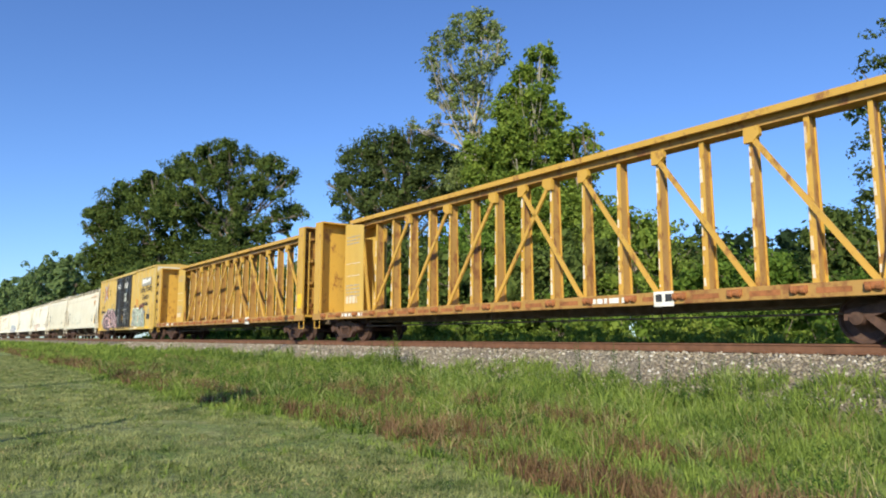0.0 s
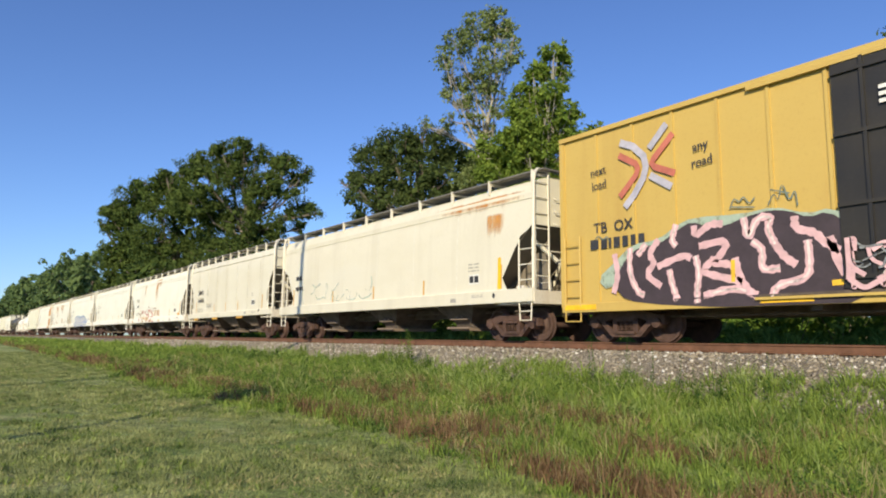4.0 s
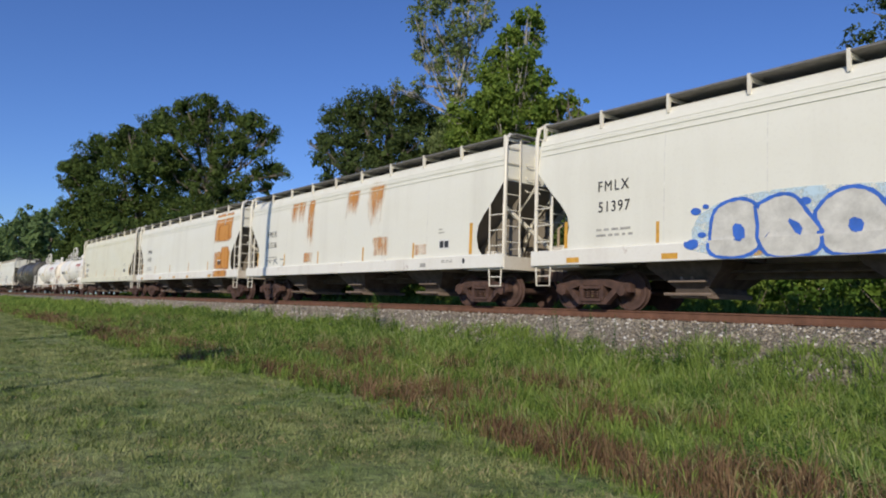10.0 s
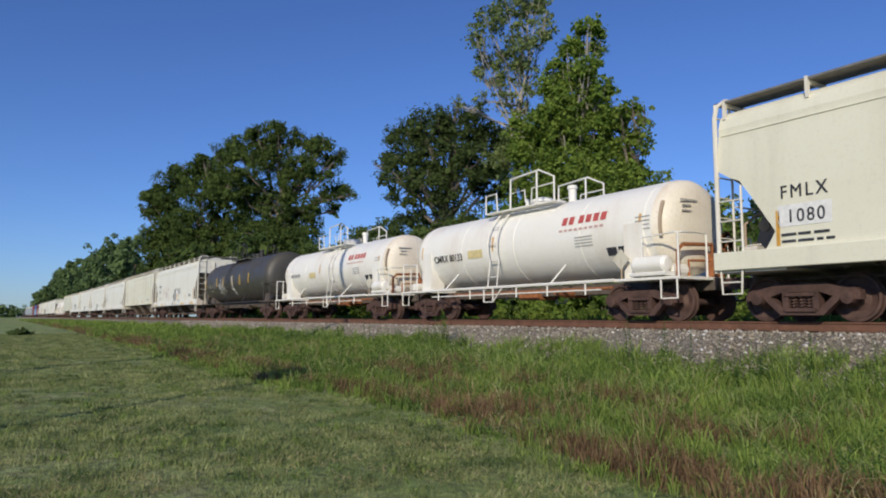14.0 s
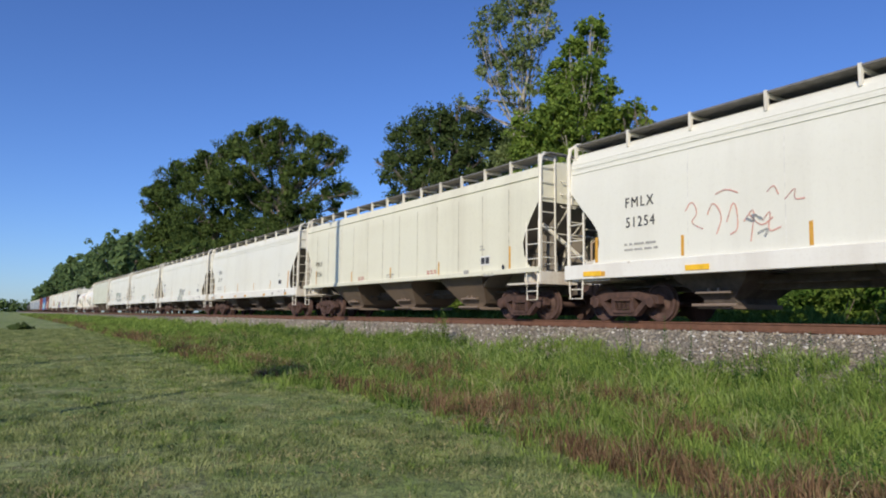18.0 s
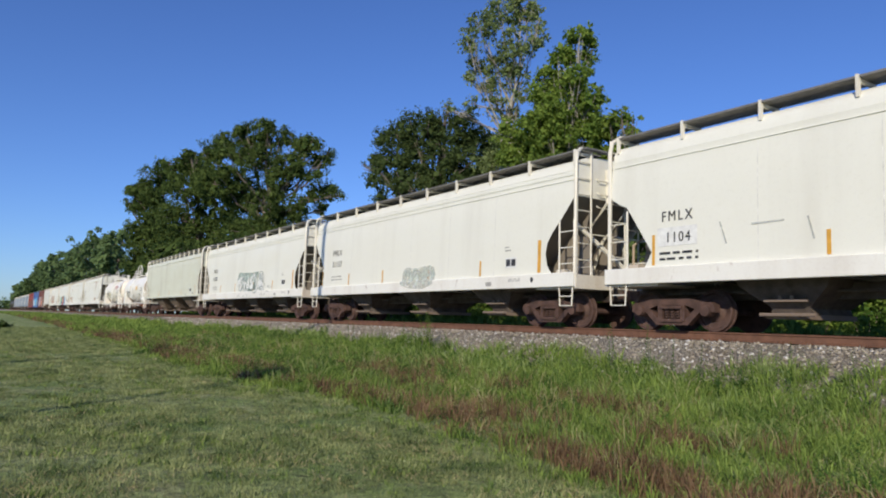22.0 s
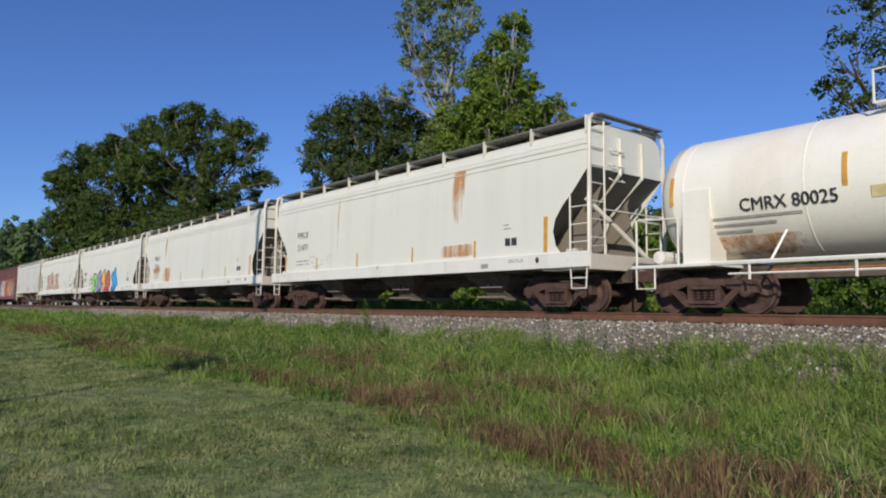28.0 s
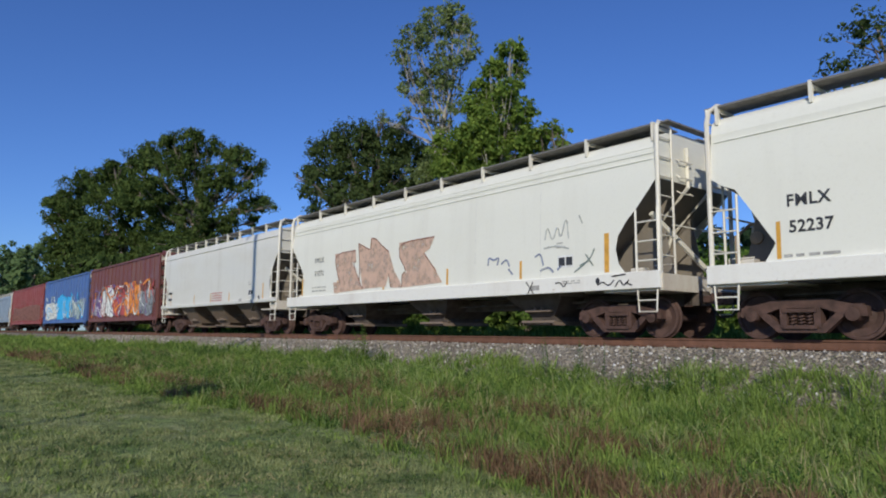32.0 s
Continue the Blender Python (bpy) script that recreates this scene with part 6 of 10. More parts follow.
def blob_cloud(n, w, d, z0, z1, r0, r1, seed, shape=1.0):
    """n round masses that fill an upright oval, broad in the middle."""
    rng = random.Random(seed)
    out = []
    for i in range(n):
        t = (i + 0.5) / n
        z = z0 + (z1 - z0) * t
        k = math.sin(math.pi * (0.18 + 0.74 * t)) ** shape
        a = i * 2.4 + rng.uniform(-0.4, 0.4)
        q = rng.uniform(0.35, 0.9) * k
        r = r0 + (r1 - r0) * rng.random()
        out.append((math.cos(a) * w * q, math.sin(a) * d * q, z, r, r * 0.8))
    return out


def by_bearing(az, dist):
    """The place at a bearing, in degrees to the right of +y, and a distance from the camera."""
    return dist * math.sin(radians(az)), dist * math.cos(radians(az))


# the oak and the cottonwoods
tree("large dark-leaved oak with a broad crown behind the track", by_bearing(-57.0, 54),
     [(0.9, -0.6, 16.4, 1.3, 1.2), (-1.6, -0.6, 16.3, 2.1, 1.8), (-2.5, -2.7, 15.4, 1.3, 1.1), (1.8, 1.3, 16.1, 1.8, 1.6), (-1.5, -2.4, 13.4, 1.7, 1.5), (0.2, -0.0, 13.9, 2.5, 2.2), (1.8, 3.3, 15.5, 1.6, 1.4), (-3.2, -3.7, 13.8, 0.7, 0.7), (-1.1, -4.2, 11.9, 0.9, 0.8),
      (0.2, -2.4, 11.8, 1.3, 1.2), (-3.6, -4.1, 13.3, 0.5, 0.4), (0.8, 0.9, 17.9, 0.5, 0.5), (2.6, 5.0, 14.9, 1.4, 1.2), (2.5, 1.1, 12.9, 2.0, 1.8), (0.1, -0.2, 10.9, 2.0, 1.8), (1.6, 3.5, 12.0, 2.3, 2.0), (-0.9, -3.0, 10.7, 1.3, 1.2),
      (2.0, 1, 7.2, 2.8, 2.4), (0, 0, 5.0, 3.0, 2.2), (4.8, 3, 7.0, 2.4, 2.2), (-2.6, -0.8, 7.8, 2.6, 2.2)],
     LEAF_OAK, BARK, 0.15, 4200, 22, 3, 0.5, 0.34, grow=0.92, open_at=-0.1, dense=0.16)
tree("tall open cottonwood with a pale trunk and thin dusty top", by_bearing(-50.6, 50),
     [(-1.2, 0.7, 25.2, 1.4, 1.3), (-0.5, 1.5, 25.9, 0.9, 0.8), (-0.3, -2.5, 22.8, 1.0, 0.9), (-0.8, -3.1, 21.5, 0.6, 0.5), (0.3, 1.9, 25.0, 0.8, 0.7), (1.0, 2.2, 22.7, 0.7, 0.6), (-1.8, -1.4, 20.8, 0.8, 0.8), (0.7, -0.1, 21.5, 1.3, 1.2), (-0.7, -0.3, 20.3, 0.9, 0.8),
      (-1.2, -1.0, 18.9, 0.7, 0.6), (-0.0, 0.4, 19.4, 1.0, 0.9), (1.6, 0.3, 17.6, 0.6, 0.6), (-1.5, -2.3, 17.2, 0.5, 0.4), (-0.3, -0.9, 17.0, 0.7, 0.6), (-0.6, 0.3, 16.4, 0.8, 0.8), (-3.9, -2.8, 17.3, 0.4, 0.4), (-3.2, -1.9, 16.9, 0.4, 0.4), (1.4, 1.8, 23.6, 0.4, 0.4),
      (-1.6, -2.3, 19.3, 0.4, 0.4),
      (-0.6, 0.6, 14.6, 1.1, 1.0), (0.4, 0.2, 13.0, 1.3, 1.2), (-1.4, -0.6, 12.6, 1.0, 1.0)],
     LEAF_CWT, BARKP, 0.17, 1700, 14, 5, 0.24, 0.24, grow=1.12, open_at=0.0, dense=0.0)
tree("bright green cottonwood with a dense lower crown", by_bearing(-46.2, 47),
     [(1.5, 0.4, 20.7, 0.7, 0.6), (1.3, 1.5, 20.6, 0.5, 0.4), (0.5, -0.1, 19.6, 0.8, 0.8), (1.0, 1.4, 19.5, 0.6, 0.5), (-0.7, -0.2, 18.3, 0.9, 0.8), (1.8, -0.1, 17.6, 0.8, 0.7), (0.1, -2.0, 16.5, 0.5, 0.5), (-0.5, 0.9, 16.6, 1.7, 1.5), (-0.5, -1.6, 14.4, 1.4, 1.2),
      (2.0, 0.9, 15.7, 1.1, 1.0), (0.7, 2.8, 15.0, 0.9, 0.8), (0.0, -0.1, 13.8, 1.7, 1.6), (-2.1, -0.8, 13.5, 1.0, 0.9), (1.2, 1.1, 13.6, 1.4, 1.2), (1.6, 2.2, 16.5, 0.5, 0.4), (0.2, -1.3, 15.2, 1.1, 1.0), (-0.6, -0.1, 11.7, 2.0, 1.8), (0.8, 2.4, 11.8, 1.8, 1.6),
      (-2.9, -2.2, 14.2, 0.9, 0.9), (-2.6, -1.8, 12.6, 1.1, 1.0), (0, 0, 9.4, 2.8, 2.2), (3.2, 2.6, 9.0, 2.3, 2.0), (-1.8, -1, 9.6, 2.2, 2), (1.5, 1, 6.2, 3.0, 2.2), (4.6, 3.4, 7.0, 2.0, 1.8)],
     LEAF_CW, BARKP, 0.18, 4800, 17, 7, 0.2, 0.30, grow=1.06, open_at=-0.35, dense=0.12)
tree("light green tree beside the cottonwoods", by_bearing(-41.6, 47),
     [(0.8, -0.3, 14.9, 0.7, 0.6), (1.6, -0.2, 14.2, 0.5, 0.5), (0.2, -0.2, 14.1, 0.8, 0.7), (1.3, -0.2, 13.4, 0.7, 0.6), (0.6, -1.2, 14.5, 0.4, 0.3), (0.5, 0.0, 12.2, 1.1, 1.0), (-0.7, 1.0, 11.0, 1.2, 1.1),
      (0, 0, 5.6, 2.2, 1.8), (-1, -1, 8.2, 2.1, 1.8), (1.4, 1.2, 8.2, 1.7, 1.6)],
     LEAF_CWL, BARK, 0.20, 800, 16, 8, 0.2, 0.28, grow=1.04, open_at=-0.2)
# the large group further along
tree("very tall spreading tree with a wide crown", by_bearing(-70.4, 88),
     [(-0.6, -0.7, 24.4, 2.0, 1.8), (-1.7, -2.9, 23.8, 1.8, 1.6), (-0.4, 1.4, 24.0, 1.6, 1.5), (-3.1, -5.2, 22.5, 1.9, 1.7), (-3.0, -7.2, 21.2, 1.3, 1.2), (-1.7, -1.0, 21.9, 3.0, 2.7), (-0.1, -4.9, 19.6, 2.6, 2.3), (1.8, 4.4, 22.8, 1.9, 1.7), (1.1, 6.3, 21.4, 1.6, 1.5),
      (0.9, 3.6, 23.1, 1.3, 1.2), (1.6, 7.2, 22.5, 0.7, 0.7), (2.0, 2.1, 19.9, 2.2, 1.9), (3.0, 7.1, 17.1, 1.3, 1.2), (4.0, 7.8, 16.5, 0.6, 0.5), (2.1, 5.6, 16.7, 1.6, 1.4), (0.0, 0.8, 17.8, 2.5, 2.2), (3.2, 4.3, 18.5, 1.4, 1.3), (0.6, -0.8, 14.7, 2.9, 2.6),
      (1.9, 3.1, 14.8, 1.6, 1.4), (1.2, 6.4, 15.0, 1.0, 0.9), (-1.8, -2.8, 16.2, 2.9, 2.6), (-1.0, -6.6, 17.1, 2.6, 2.3), (-0.0, 2.5, 13.0, 2.9, 2.7), (0.5, -1.9, 10.4, 3.6, 3.2),
      (2, 1, 9.6, 3.6, 2.8), (-1.6, -1, 7.0, 4.2, 3.0), (-4.6, -2, 11.4, 3.6, 3.0)],
     LEAF_A, BARK, 0.19, 5200, 22, 21, 0.6, 0.40, grow=0.88, open_at=-0.05, dense=0.25)
tree("tall rounded tree beside the widest one", by_bearing(-75.2, 96),
     [(-1.2, -1.1, 21.0, 2.1, 1.9), (-1.9, -3.8, 20.6, 1.8, 1.6), (-0.5, -2.4, 21.9, 1.1, 1.0), (0.7, -0.0, 18.6, 2.8, 2.6), (0.8, -3.2, 17.4, 2.7, 2.4), (-0.2, 1.1, 14.6, 3.6, 3.2), (-0.8, -3.6, 13.1, 3.2, 2.9), (-1.0, -0.6, 10.4, 4.0, 3.6), (1.7, 4.5, 9.8, 4.0, 3.6),
      (0, 0, 7.4, 4.4, 3.0)],
     LEAF_A, BARK, 0.20, 2500, 24, 22, 0.55, 0.44, grow=0.90, open_at=-0.1, dense=0.25)
tree("narrow tall tree with a ragged top", by_bearing(-79.2, 112),
     [(0.7, 0.8, 23.4, 1.3, 1.2), (0.9, -0.8, 21.6, 1.7, 1.5), (-0.8, -1.6, 19.1, 2.0, 1.8), (0.7, -3.2, 19.2, 0.9, 0.8), (-0.5, -2.3, 16.9, 1.3, 1.2), (0.7, 1.5, 21.0, 2.2, 2.0), (1.3, -0.4, 18.1, 2.4, 2.1), (-0.6, -3.3, 17.6, 0.6, 0.6), (1.6, 0.9, 14.8, 3.3, 3.0),
      (-0.1, -1.8, 13.3, 2.0, 1.8), (1.8, 2.6, 11.6, 3.3, 3.0), (1.1, -0.7, 10.6, 2.6, 2.3),
      (0, 0, 7.6, 4.0, 3.0)],
     LEAF_A, BARK, 0.22, 1900, 24, 23, 0.5, 0.46, grow=0.88, open_at=-0.1, dense=0.25)
for i, (az, dist, h) in enumerate([(-81.4, 140, 16), (-82.6, 165, 18.5), (-83.8, 190, 18.5), (-84.8, 225, 18.6), (-85.6, 260, 18), (-86.3, 300, 16.5), (-86.9, 350, 15), (-87.4, 420, 15), (-64.0, 90, 8.6), (-62.6, 70, 10.5), (-66.2, 62, 7.0), (-73.0, 74, 9.0), (-77.5, 84, 9.5)]):
    k = 0.55 + h / 30
    tree("light green tree in the row along the railway", by_bearing(az, dist), blob_cloud(9, h * 0.34, h * 0.34, h * 0.3, h * 0.90, h * 0.13, h * 0.19, 40 + i),
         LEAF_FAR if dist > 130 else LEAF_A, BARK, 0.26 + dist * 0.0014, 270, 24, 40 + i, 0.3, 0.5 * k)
# trees seen through the open cars, and at the right
for i, (az, dist, h, mat) in enumerate([(-36.8, 40, 8.6, LEAF_CW), (-34.2, 46, 8.8, LEAF_A), (-31.0, 38, 6.0, LEAF_BUSH), (-44, 34, 6.0, LEAF_A), (-27.0, 36, 5.4, LEAF_BUSH), (-22.6, 34, 6.8, LEAF_A), (-52, 38, 6.2, LEAF_A), (-60, 42, 6.0, LEAF_BUSH), (-67, 52, 6.8, LEAF_A), (-14, 33, 7.0, LEAF_A), (-47.0, 41, 7.5, LEAF_A), (-50.0, 40, 8.0, LEAF_BUSH), (-54.6, 44, 8.0, LEAF_A), (-57.6, 45, 7.0, LEAF_A), (-41.0, 40, 7.5, LEAF_A), (-63.5, 50, 7.5, LEAF_A)]):
    tree("green understorey tree behind the track", by_bearing(az, dist), blob_cloud(8, h * 0.30, h * 0.30, h * 0.25, h * 0.86, h * 0.14, h * 0.2, 70 + i), mat, BARK, 0.19, 330, 27, 70 + i, 0.16, 0.36)
tree("open-crowned tree with hanging boughs", by_bearing(-16.2, 40),
     [(-0.4, 0, 16.2, 1.8, 1.5), (1.8, 0, 15.4, 1.8, 1.6), (-2.2, 0, 14.2, 1.5, 1.2), (0.4, 0, 13.2, 2.2, 1.8), (-3.3, 0.4, 13.0, 0.9, 0.8), (2.8, 0, 12.4, 2.0, 1.8), (-1.8, 0, 11.0, 1.6, 1.2), (-3.4, 0.3, 9.4, 1.0, 0.7), (1.2, 0, 10.0, 2.2, 1.7), (-2.6, 0.4, 7.4, 1.8, 1.5), (0.6, 0, 6.8, 2.6, 2), (3.2, 0, 7.8, 2.2, 2)],
     LEAF_OAK, BARK, 0.16, 900, 20, 31, 0.4, 0.32, grow=0.92, open_at=0.0, dense=0.05)


def shrubs():
    """The tangle of bushes behind the track, in separate clumps."""
    rng = random.Random(9)
    x = 6.0
    k = 0
    while x > -95:
        h = rng.uniform(2.5, 3.4) * (0.94 + 0.14 * math.sin(x * 0.45))
        y = rng.uniform(23.0, 24.6)
        b = thing("bush", "leafy green bush behind the track", "bush", "bushes behind the track", at=pose(x, y, ground_z(y) - 0.05))
        bl = [(rng.uniform(-1.0, 1.0), rng.uniform(-0.5, 0.5), h * rng.uniform(0.15, 0.85), rng.uniform(0.7, 1.1), h * rng.uniform(0.16, 0.25)) for _ in range(8)]
        st = Shape()
        for q in bl:
            st.tube([(0, 0, 0), (q[0] * 0.5, q[1] * 0.5, q[2] * 0.6), q[:3]], [0.035, 0.025, 0.01], 5)
        tagged(part("stem", st, BARK, b), kind="stuff")
        crown("foliage", LEAF_BUSH if k % 3 else LEAF_CW, bl, 0.115 + 0.0012 * abs(x), 84 if x > -50 else 60, 18, 200 + k, b, "", 0.24, 0.8, -0.7)
        x -= rng.uniform(0.9, 1.5) * (1 if x > -50 else 1.6)
        k += 1


shrubs()


def low_bushes():
    """Round low bushes between the track and the tangle behind it."""
    rng = random.Random(19)
    x = 2.0
    k = 0
    while x > -46:
        h, w = rng.uniform(1.35, 1.95), rng.uniform(0.9, 1.5)
        y = rng.uniform(21.6, 22.6)
        b = thing("low_bush", "round low green bush beside the track", "bush", "bushes behind the track", at=pose(x, y, ground_z(y) - 0.05))
        bl = [(rng.uniform(-w, w) * 0.7, rng.uniform(-0.5, 0.5), h * rng.uniform(0.2, 0.7), w * 0.5, h * 0.3) for _ in range(7)]
        st = Shape()
        for q in bl:
            st.tube([(0, 0, 0), (q[0] * 0.5, q[1] * 0.5, q[2] * 0.6), q[:3]], [0.03, 0.02, 0.01], 5)
        tagged(part("stem", st, BARK, b), kind="stuff")
        crown("foliage", LEAF_CWL if k % 3 else LEAF_CW, bl, 0.10, 90, 16, 500 + k, b, "", 0.19, 0.8, -0.7)
        x -= rng.uniform(1.3, 3.4)
        k += 1


low_bushes()


def hill():
    """The dark wooded hill far behind."""
    blobs = []
    rng = random.Random(12)
    for i in range(46):
        az = -42 + 30 * i / 45
        d = 250 + rng.uniform(-20, 20)
        x, y = by_bearing(az, d)
        e = 9.0 - 0.13 * abs(az + 31.5) - 0.012 * (az + 31.5) ** 2 + rng.uniform(-0.45, 0.45)
        h = d * math.tan(radians(max(3.5, e)))
        for z in (h - 5, h - 13, h - 22, h - 32):
            if z > 0:
                blobs.append((x + rng.uniform(-3, 3), y, z, 7.5, 6.0))
    ob = crown("wooded_hill", LEAF_HILL, blobs, 1.3, 1700, 16, 60, None, "", 2.2)
    tagged(ob, "dark wooded hill in the distance", "wooded hill", kind="stuff")


hill()


def far_woods():
    """The low line of trees on the horizon down the track."""
    rng = random.Random(5)
    blobs = []
    for i in range(60):
        x, y = by_bearing(-87.6 - 0.25 * i, 620)
        blobs.append((x, y, rng.uniform(2, 6), 7.0, 4.0))
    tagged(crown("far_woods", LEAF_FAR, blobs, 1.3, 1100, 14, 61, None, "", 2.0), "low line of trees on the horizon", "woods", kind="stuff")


far_woods()


# ---------------------------------------------------------------- the train
GAPS = [-1.90, -25.86, -49.59, -69.28, -87.32, -102.07, -119.39, -137.05, -154.63, -172.66, -190.91, -208.4, -222.0, -236.0, -252.05,
        -269.8, -288.3, -306.35, -324.45, -342.1, -360.1, -379.3, -392.55, -405.95, -423.44, -441.6, -459.3, -477.08, -492.57, -509.87, -528.13, -548.63]
TRAIN = []


def length(k):
    return GAPS[k] - GAPS[k + 1]


def put(car):
    TRAIN.append(car)
    return car


def skin(kind, z, layer):
    """y of a car's near side at height z, a few layers of paint out; the side sill stands proud."""
    edge = 0.945 if kind == "B" else 1.435
    if z < edge:
        return (-1.596 if kind == "B" else -1.655) - 0.0025 * layer
    return (-1.566 if kind == "B" else -side_y(z, kind) - 0.008) - 0.0025 * layer


def rounded(pts, times, ring):
    for _ in range(times):
        q = pts[1:] + pts[:1] if ring else pts[1:]
        mid = [((1 - w) * a[0] + w * b[0], (1 - w) * a[1] + w * b[1]) for a, b in zip(pts, q) for w in (0.25, 0.75)]
        pts = mid if ring else [pts[0]] + mid + [pts[-1]]
    return pts


def clipped(pts, z, above):
    """The part of an outline of (x, z) that lies above or below a height."""
    out = []
    for a, b in zip(pts, pts[1:] + pts[:1]):
        ia, ib = (a[1] >= z) == above, (b[1] >= z) == above
        if ia:
            out.append(a)
        if ia != ib:
            w = (z - a[1]) / (b[1] - a[1])
            out.append((a[0] + w * (b[0] - a[0]), z))
    return out


def patch(car, kind, name, colour, outline, layer, smooth=0, label=""):
    """A flat field of spray paint on a car's side and sill."""
    s = Shape()
    pts = rounded(outline, smooth, True)
    edge, foot = (0.945, 0.73) if kind == "B" else (1.435, 1.055)
    pts = clipped(pts, foot, True)
    for above in (True, False):
        ring = clipped(pts, edge, above)
        if len(ring) > 2:
            s.add([(x, skin(kind, z + (0.001 if above else -0.001), layer), z) for x, z in ring], [tuple(range(len(ring)))])
    return part(name, s, SP[colour], car, label)


def strokes(car, kind, name, colour, lines, width, layer, label=""):
    """Sprayed lines on a car's side and sill."""
    s = Shape()
    foot = 0.73 if kind == "B" else 1.06
    for i, line in enumerate(lines):
        pts = rounded(line, 2, False)
        ws = [width * (0.8 + 0.4 * math.sin(1.3 * j + i) ** 2) for j in range(len(pts))]
        v, f = ribbon([(x, 0, z) for x, z in pts], ws)
        s.add([(p.x, skin(kind, p.z, layer) - 0.0006 * (i % 3), max(p.z, foot)) for p in v], f)
    return tagged(part(name, s, SP[colour], car, label), kind="stuff")


def sill_blocks(car, xs):
    """Orange reflector tape along the side sill."""
    for x in xs:
        part("sill_reflector", Shape().add([(x - 0.19, -1.655, 1.10), (x + 0.19, -1.655, 1.10), (x + 0.19, -1.655, 1.22), (x - 0.19, -1.655, 1.22)], [(0, 1, 2, 3)]), REFL, car, "orange reflector tape")


# 0, 1: centre beams
for k in (0, 1):
    car, e = centre_beam("empty yellow centre-beam lumber flat car with worn posts", length(k))
    x = 5.2
    part("number_board", Shape().add([(x - 0.25, -1.592, 0.78), (x + 0.25, -1.592, 0.78), (x + 0.25, -1.592, 1.10), (x - 0.25, -1.592, 1.10)], [(0, 1, 2, 3)]), LETW, car)
    sq = Shape()
    for dx in (-0.12, 0.12):
        sq.add([(x + dx - 0.08, -1.597, 0.88), (x + dx + 0.08, -1.597, 0.88), (x + dx + 0.08, -1.597, 1.04), (x + dx - 0.08, -1.597, 1.04)], [(0, 1, 2, 3)])
    part("stencil_panel", sq, INK, car)
    bars(car, LETW, 3.2, 4.4, 0.90, -1.585, 1, 0.12, 0.1, seed=4 + k)
    bars(car, LETW, -e + 2.5, -e + 4.0, 0.90, -1.585, 1, 0.12, 0.1, seed=14 + k)
    put(car)

# 2: yellow box car
car, e = box_car("yellow box car with black plug doors and sprayed lettering", length(2), YELLOW, 5.25, (-0.12, 5.0))
Y = -1.566
write("Railcar Pooling", 0.60, INK, car, 6.92, Y, 3.62, 0, 0.0, 0.88, -2)
write("Experts", 0.58, INK, car, 6.85, Y, 3.08, 0, 0.0, 0.9, -2)
bars(car, INK, 6.0, 7.5, 2.44, Y, 1, 0.22, 0.2, seed=3)
part("logo_panel", Shape().add([(5.75, Y, 3.88), (8.3, Y, 3.88), (8.3, Y, 4.44), (5.75, Y, 4.46)], [(0, 1, 2, 3)]), LETGREY, car)
for col, w, pts in (("silver", 0.17, [(-0.72, 0.72), (-0.35, 0.55), (-0.05, 0.25), (0.0, 0.0), (-0.08, -0.25), (-0.35, -0.6), (-0.62, -0.85)]),
                    ("coral", 0.15, [(-0.76, 0.42), (-0.28, 0.12), (-0.22, 0.0), (-0.28, -0.15), (-0.76, -0.58)]),
                    ("coral", 0.15, [(0.74, 0.60), (0.22, 0.14), (0.16, 0.05), (0.24, -0.06), (0.76, -0.30)]),
                    ("silver", 0.16, [(0.58, 0.86), (0.10, 0.40)]), ("silver", 0.16, [(0.10, -0.22), (0.66, -0.58)])):
    part("emblem_stripe", Shape().add(*ribbon([(-6.7 + x, Y - (0.004 if col == "silver" else 0.007), 3.97 + z) for x, z in pts], w)), SP[col], car)
write("next\nload", 0.30, INK, car, -8.1, Y, 3.95, 0, 0.0, 0.9, -4)
write("any\nroad", 0.30, INK, car, -5.3, Y, 3.97, 0, 0.0, 0.9, -4)
write("TB  OX", 0.36, INK, car, -7.7, Y, 2.72, 0, 0.0, 1.0)
bars(car, INK, -8.4, -6.8, 2.22, Y, 1, 0.24, 0.2, seed=6)
patch(car, "B", "graffiti", "mint", [(-8.21, 1.49), (-7.61, 1.9), (-7.16, 2.23), (-6.42, 2.26), (-5.97, 2.51), (-5.58, 2.64), (-4.42, 2.55), (-3.8, 2.61), (-3.17, 2.37), (-2.76, 2.44), (-2.34, 2.11), (-1.92, 1.98), (-1.94, 1.6), (-6.44, 1.71), (-7.86, 1.19)], 1, 1, "pale green sprayed glow")
patch(car, "B", "graffiti", "inkp", [(-7.58, 1.09), (-7.65, 1.5), (-7.33, 1.92), (-6.94, 2.16), (-6.43, 2.15), (-5.92, 2.42), (-5.59, 2.56), (-5.19, 2.38), (-4.76, 2.37), (-4.43, 2.48), (-3.88, 2.55), (-3.51, 2.48), (-3.17, 2.3), (-2.83, 2.38), (-2.46, 2.07), (-2.23, 1.91), (-1.92, 1.87), (-2, 0.66), (-4.68, 0.71), (-6.99, 0.87)], 2, 1, "pink sprayed letters with black outlines")
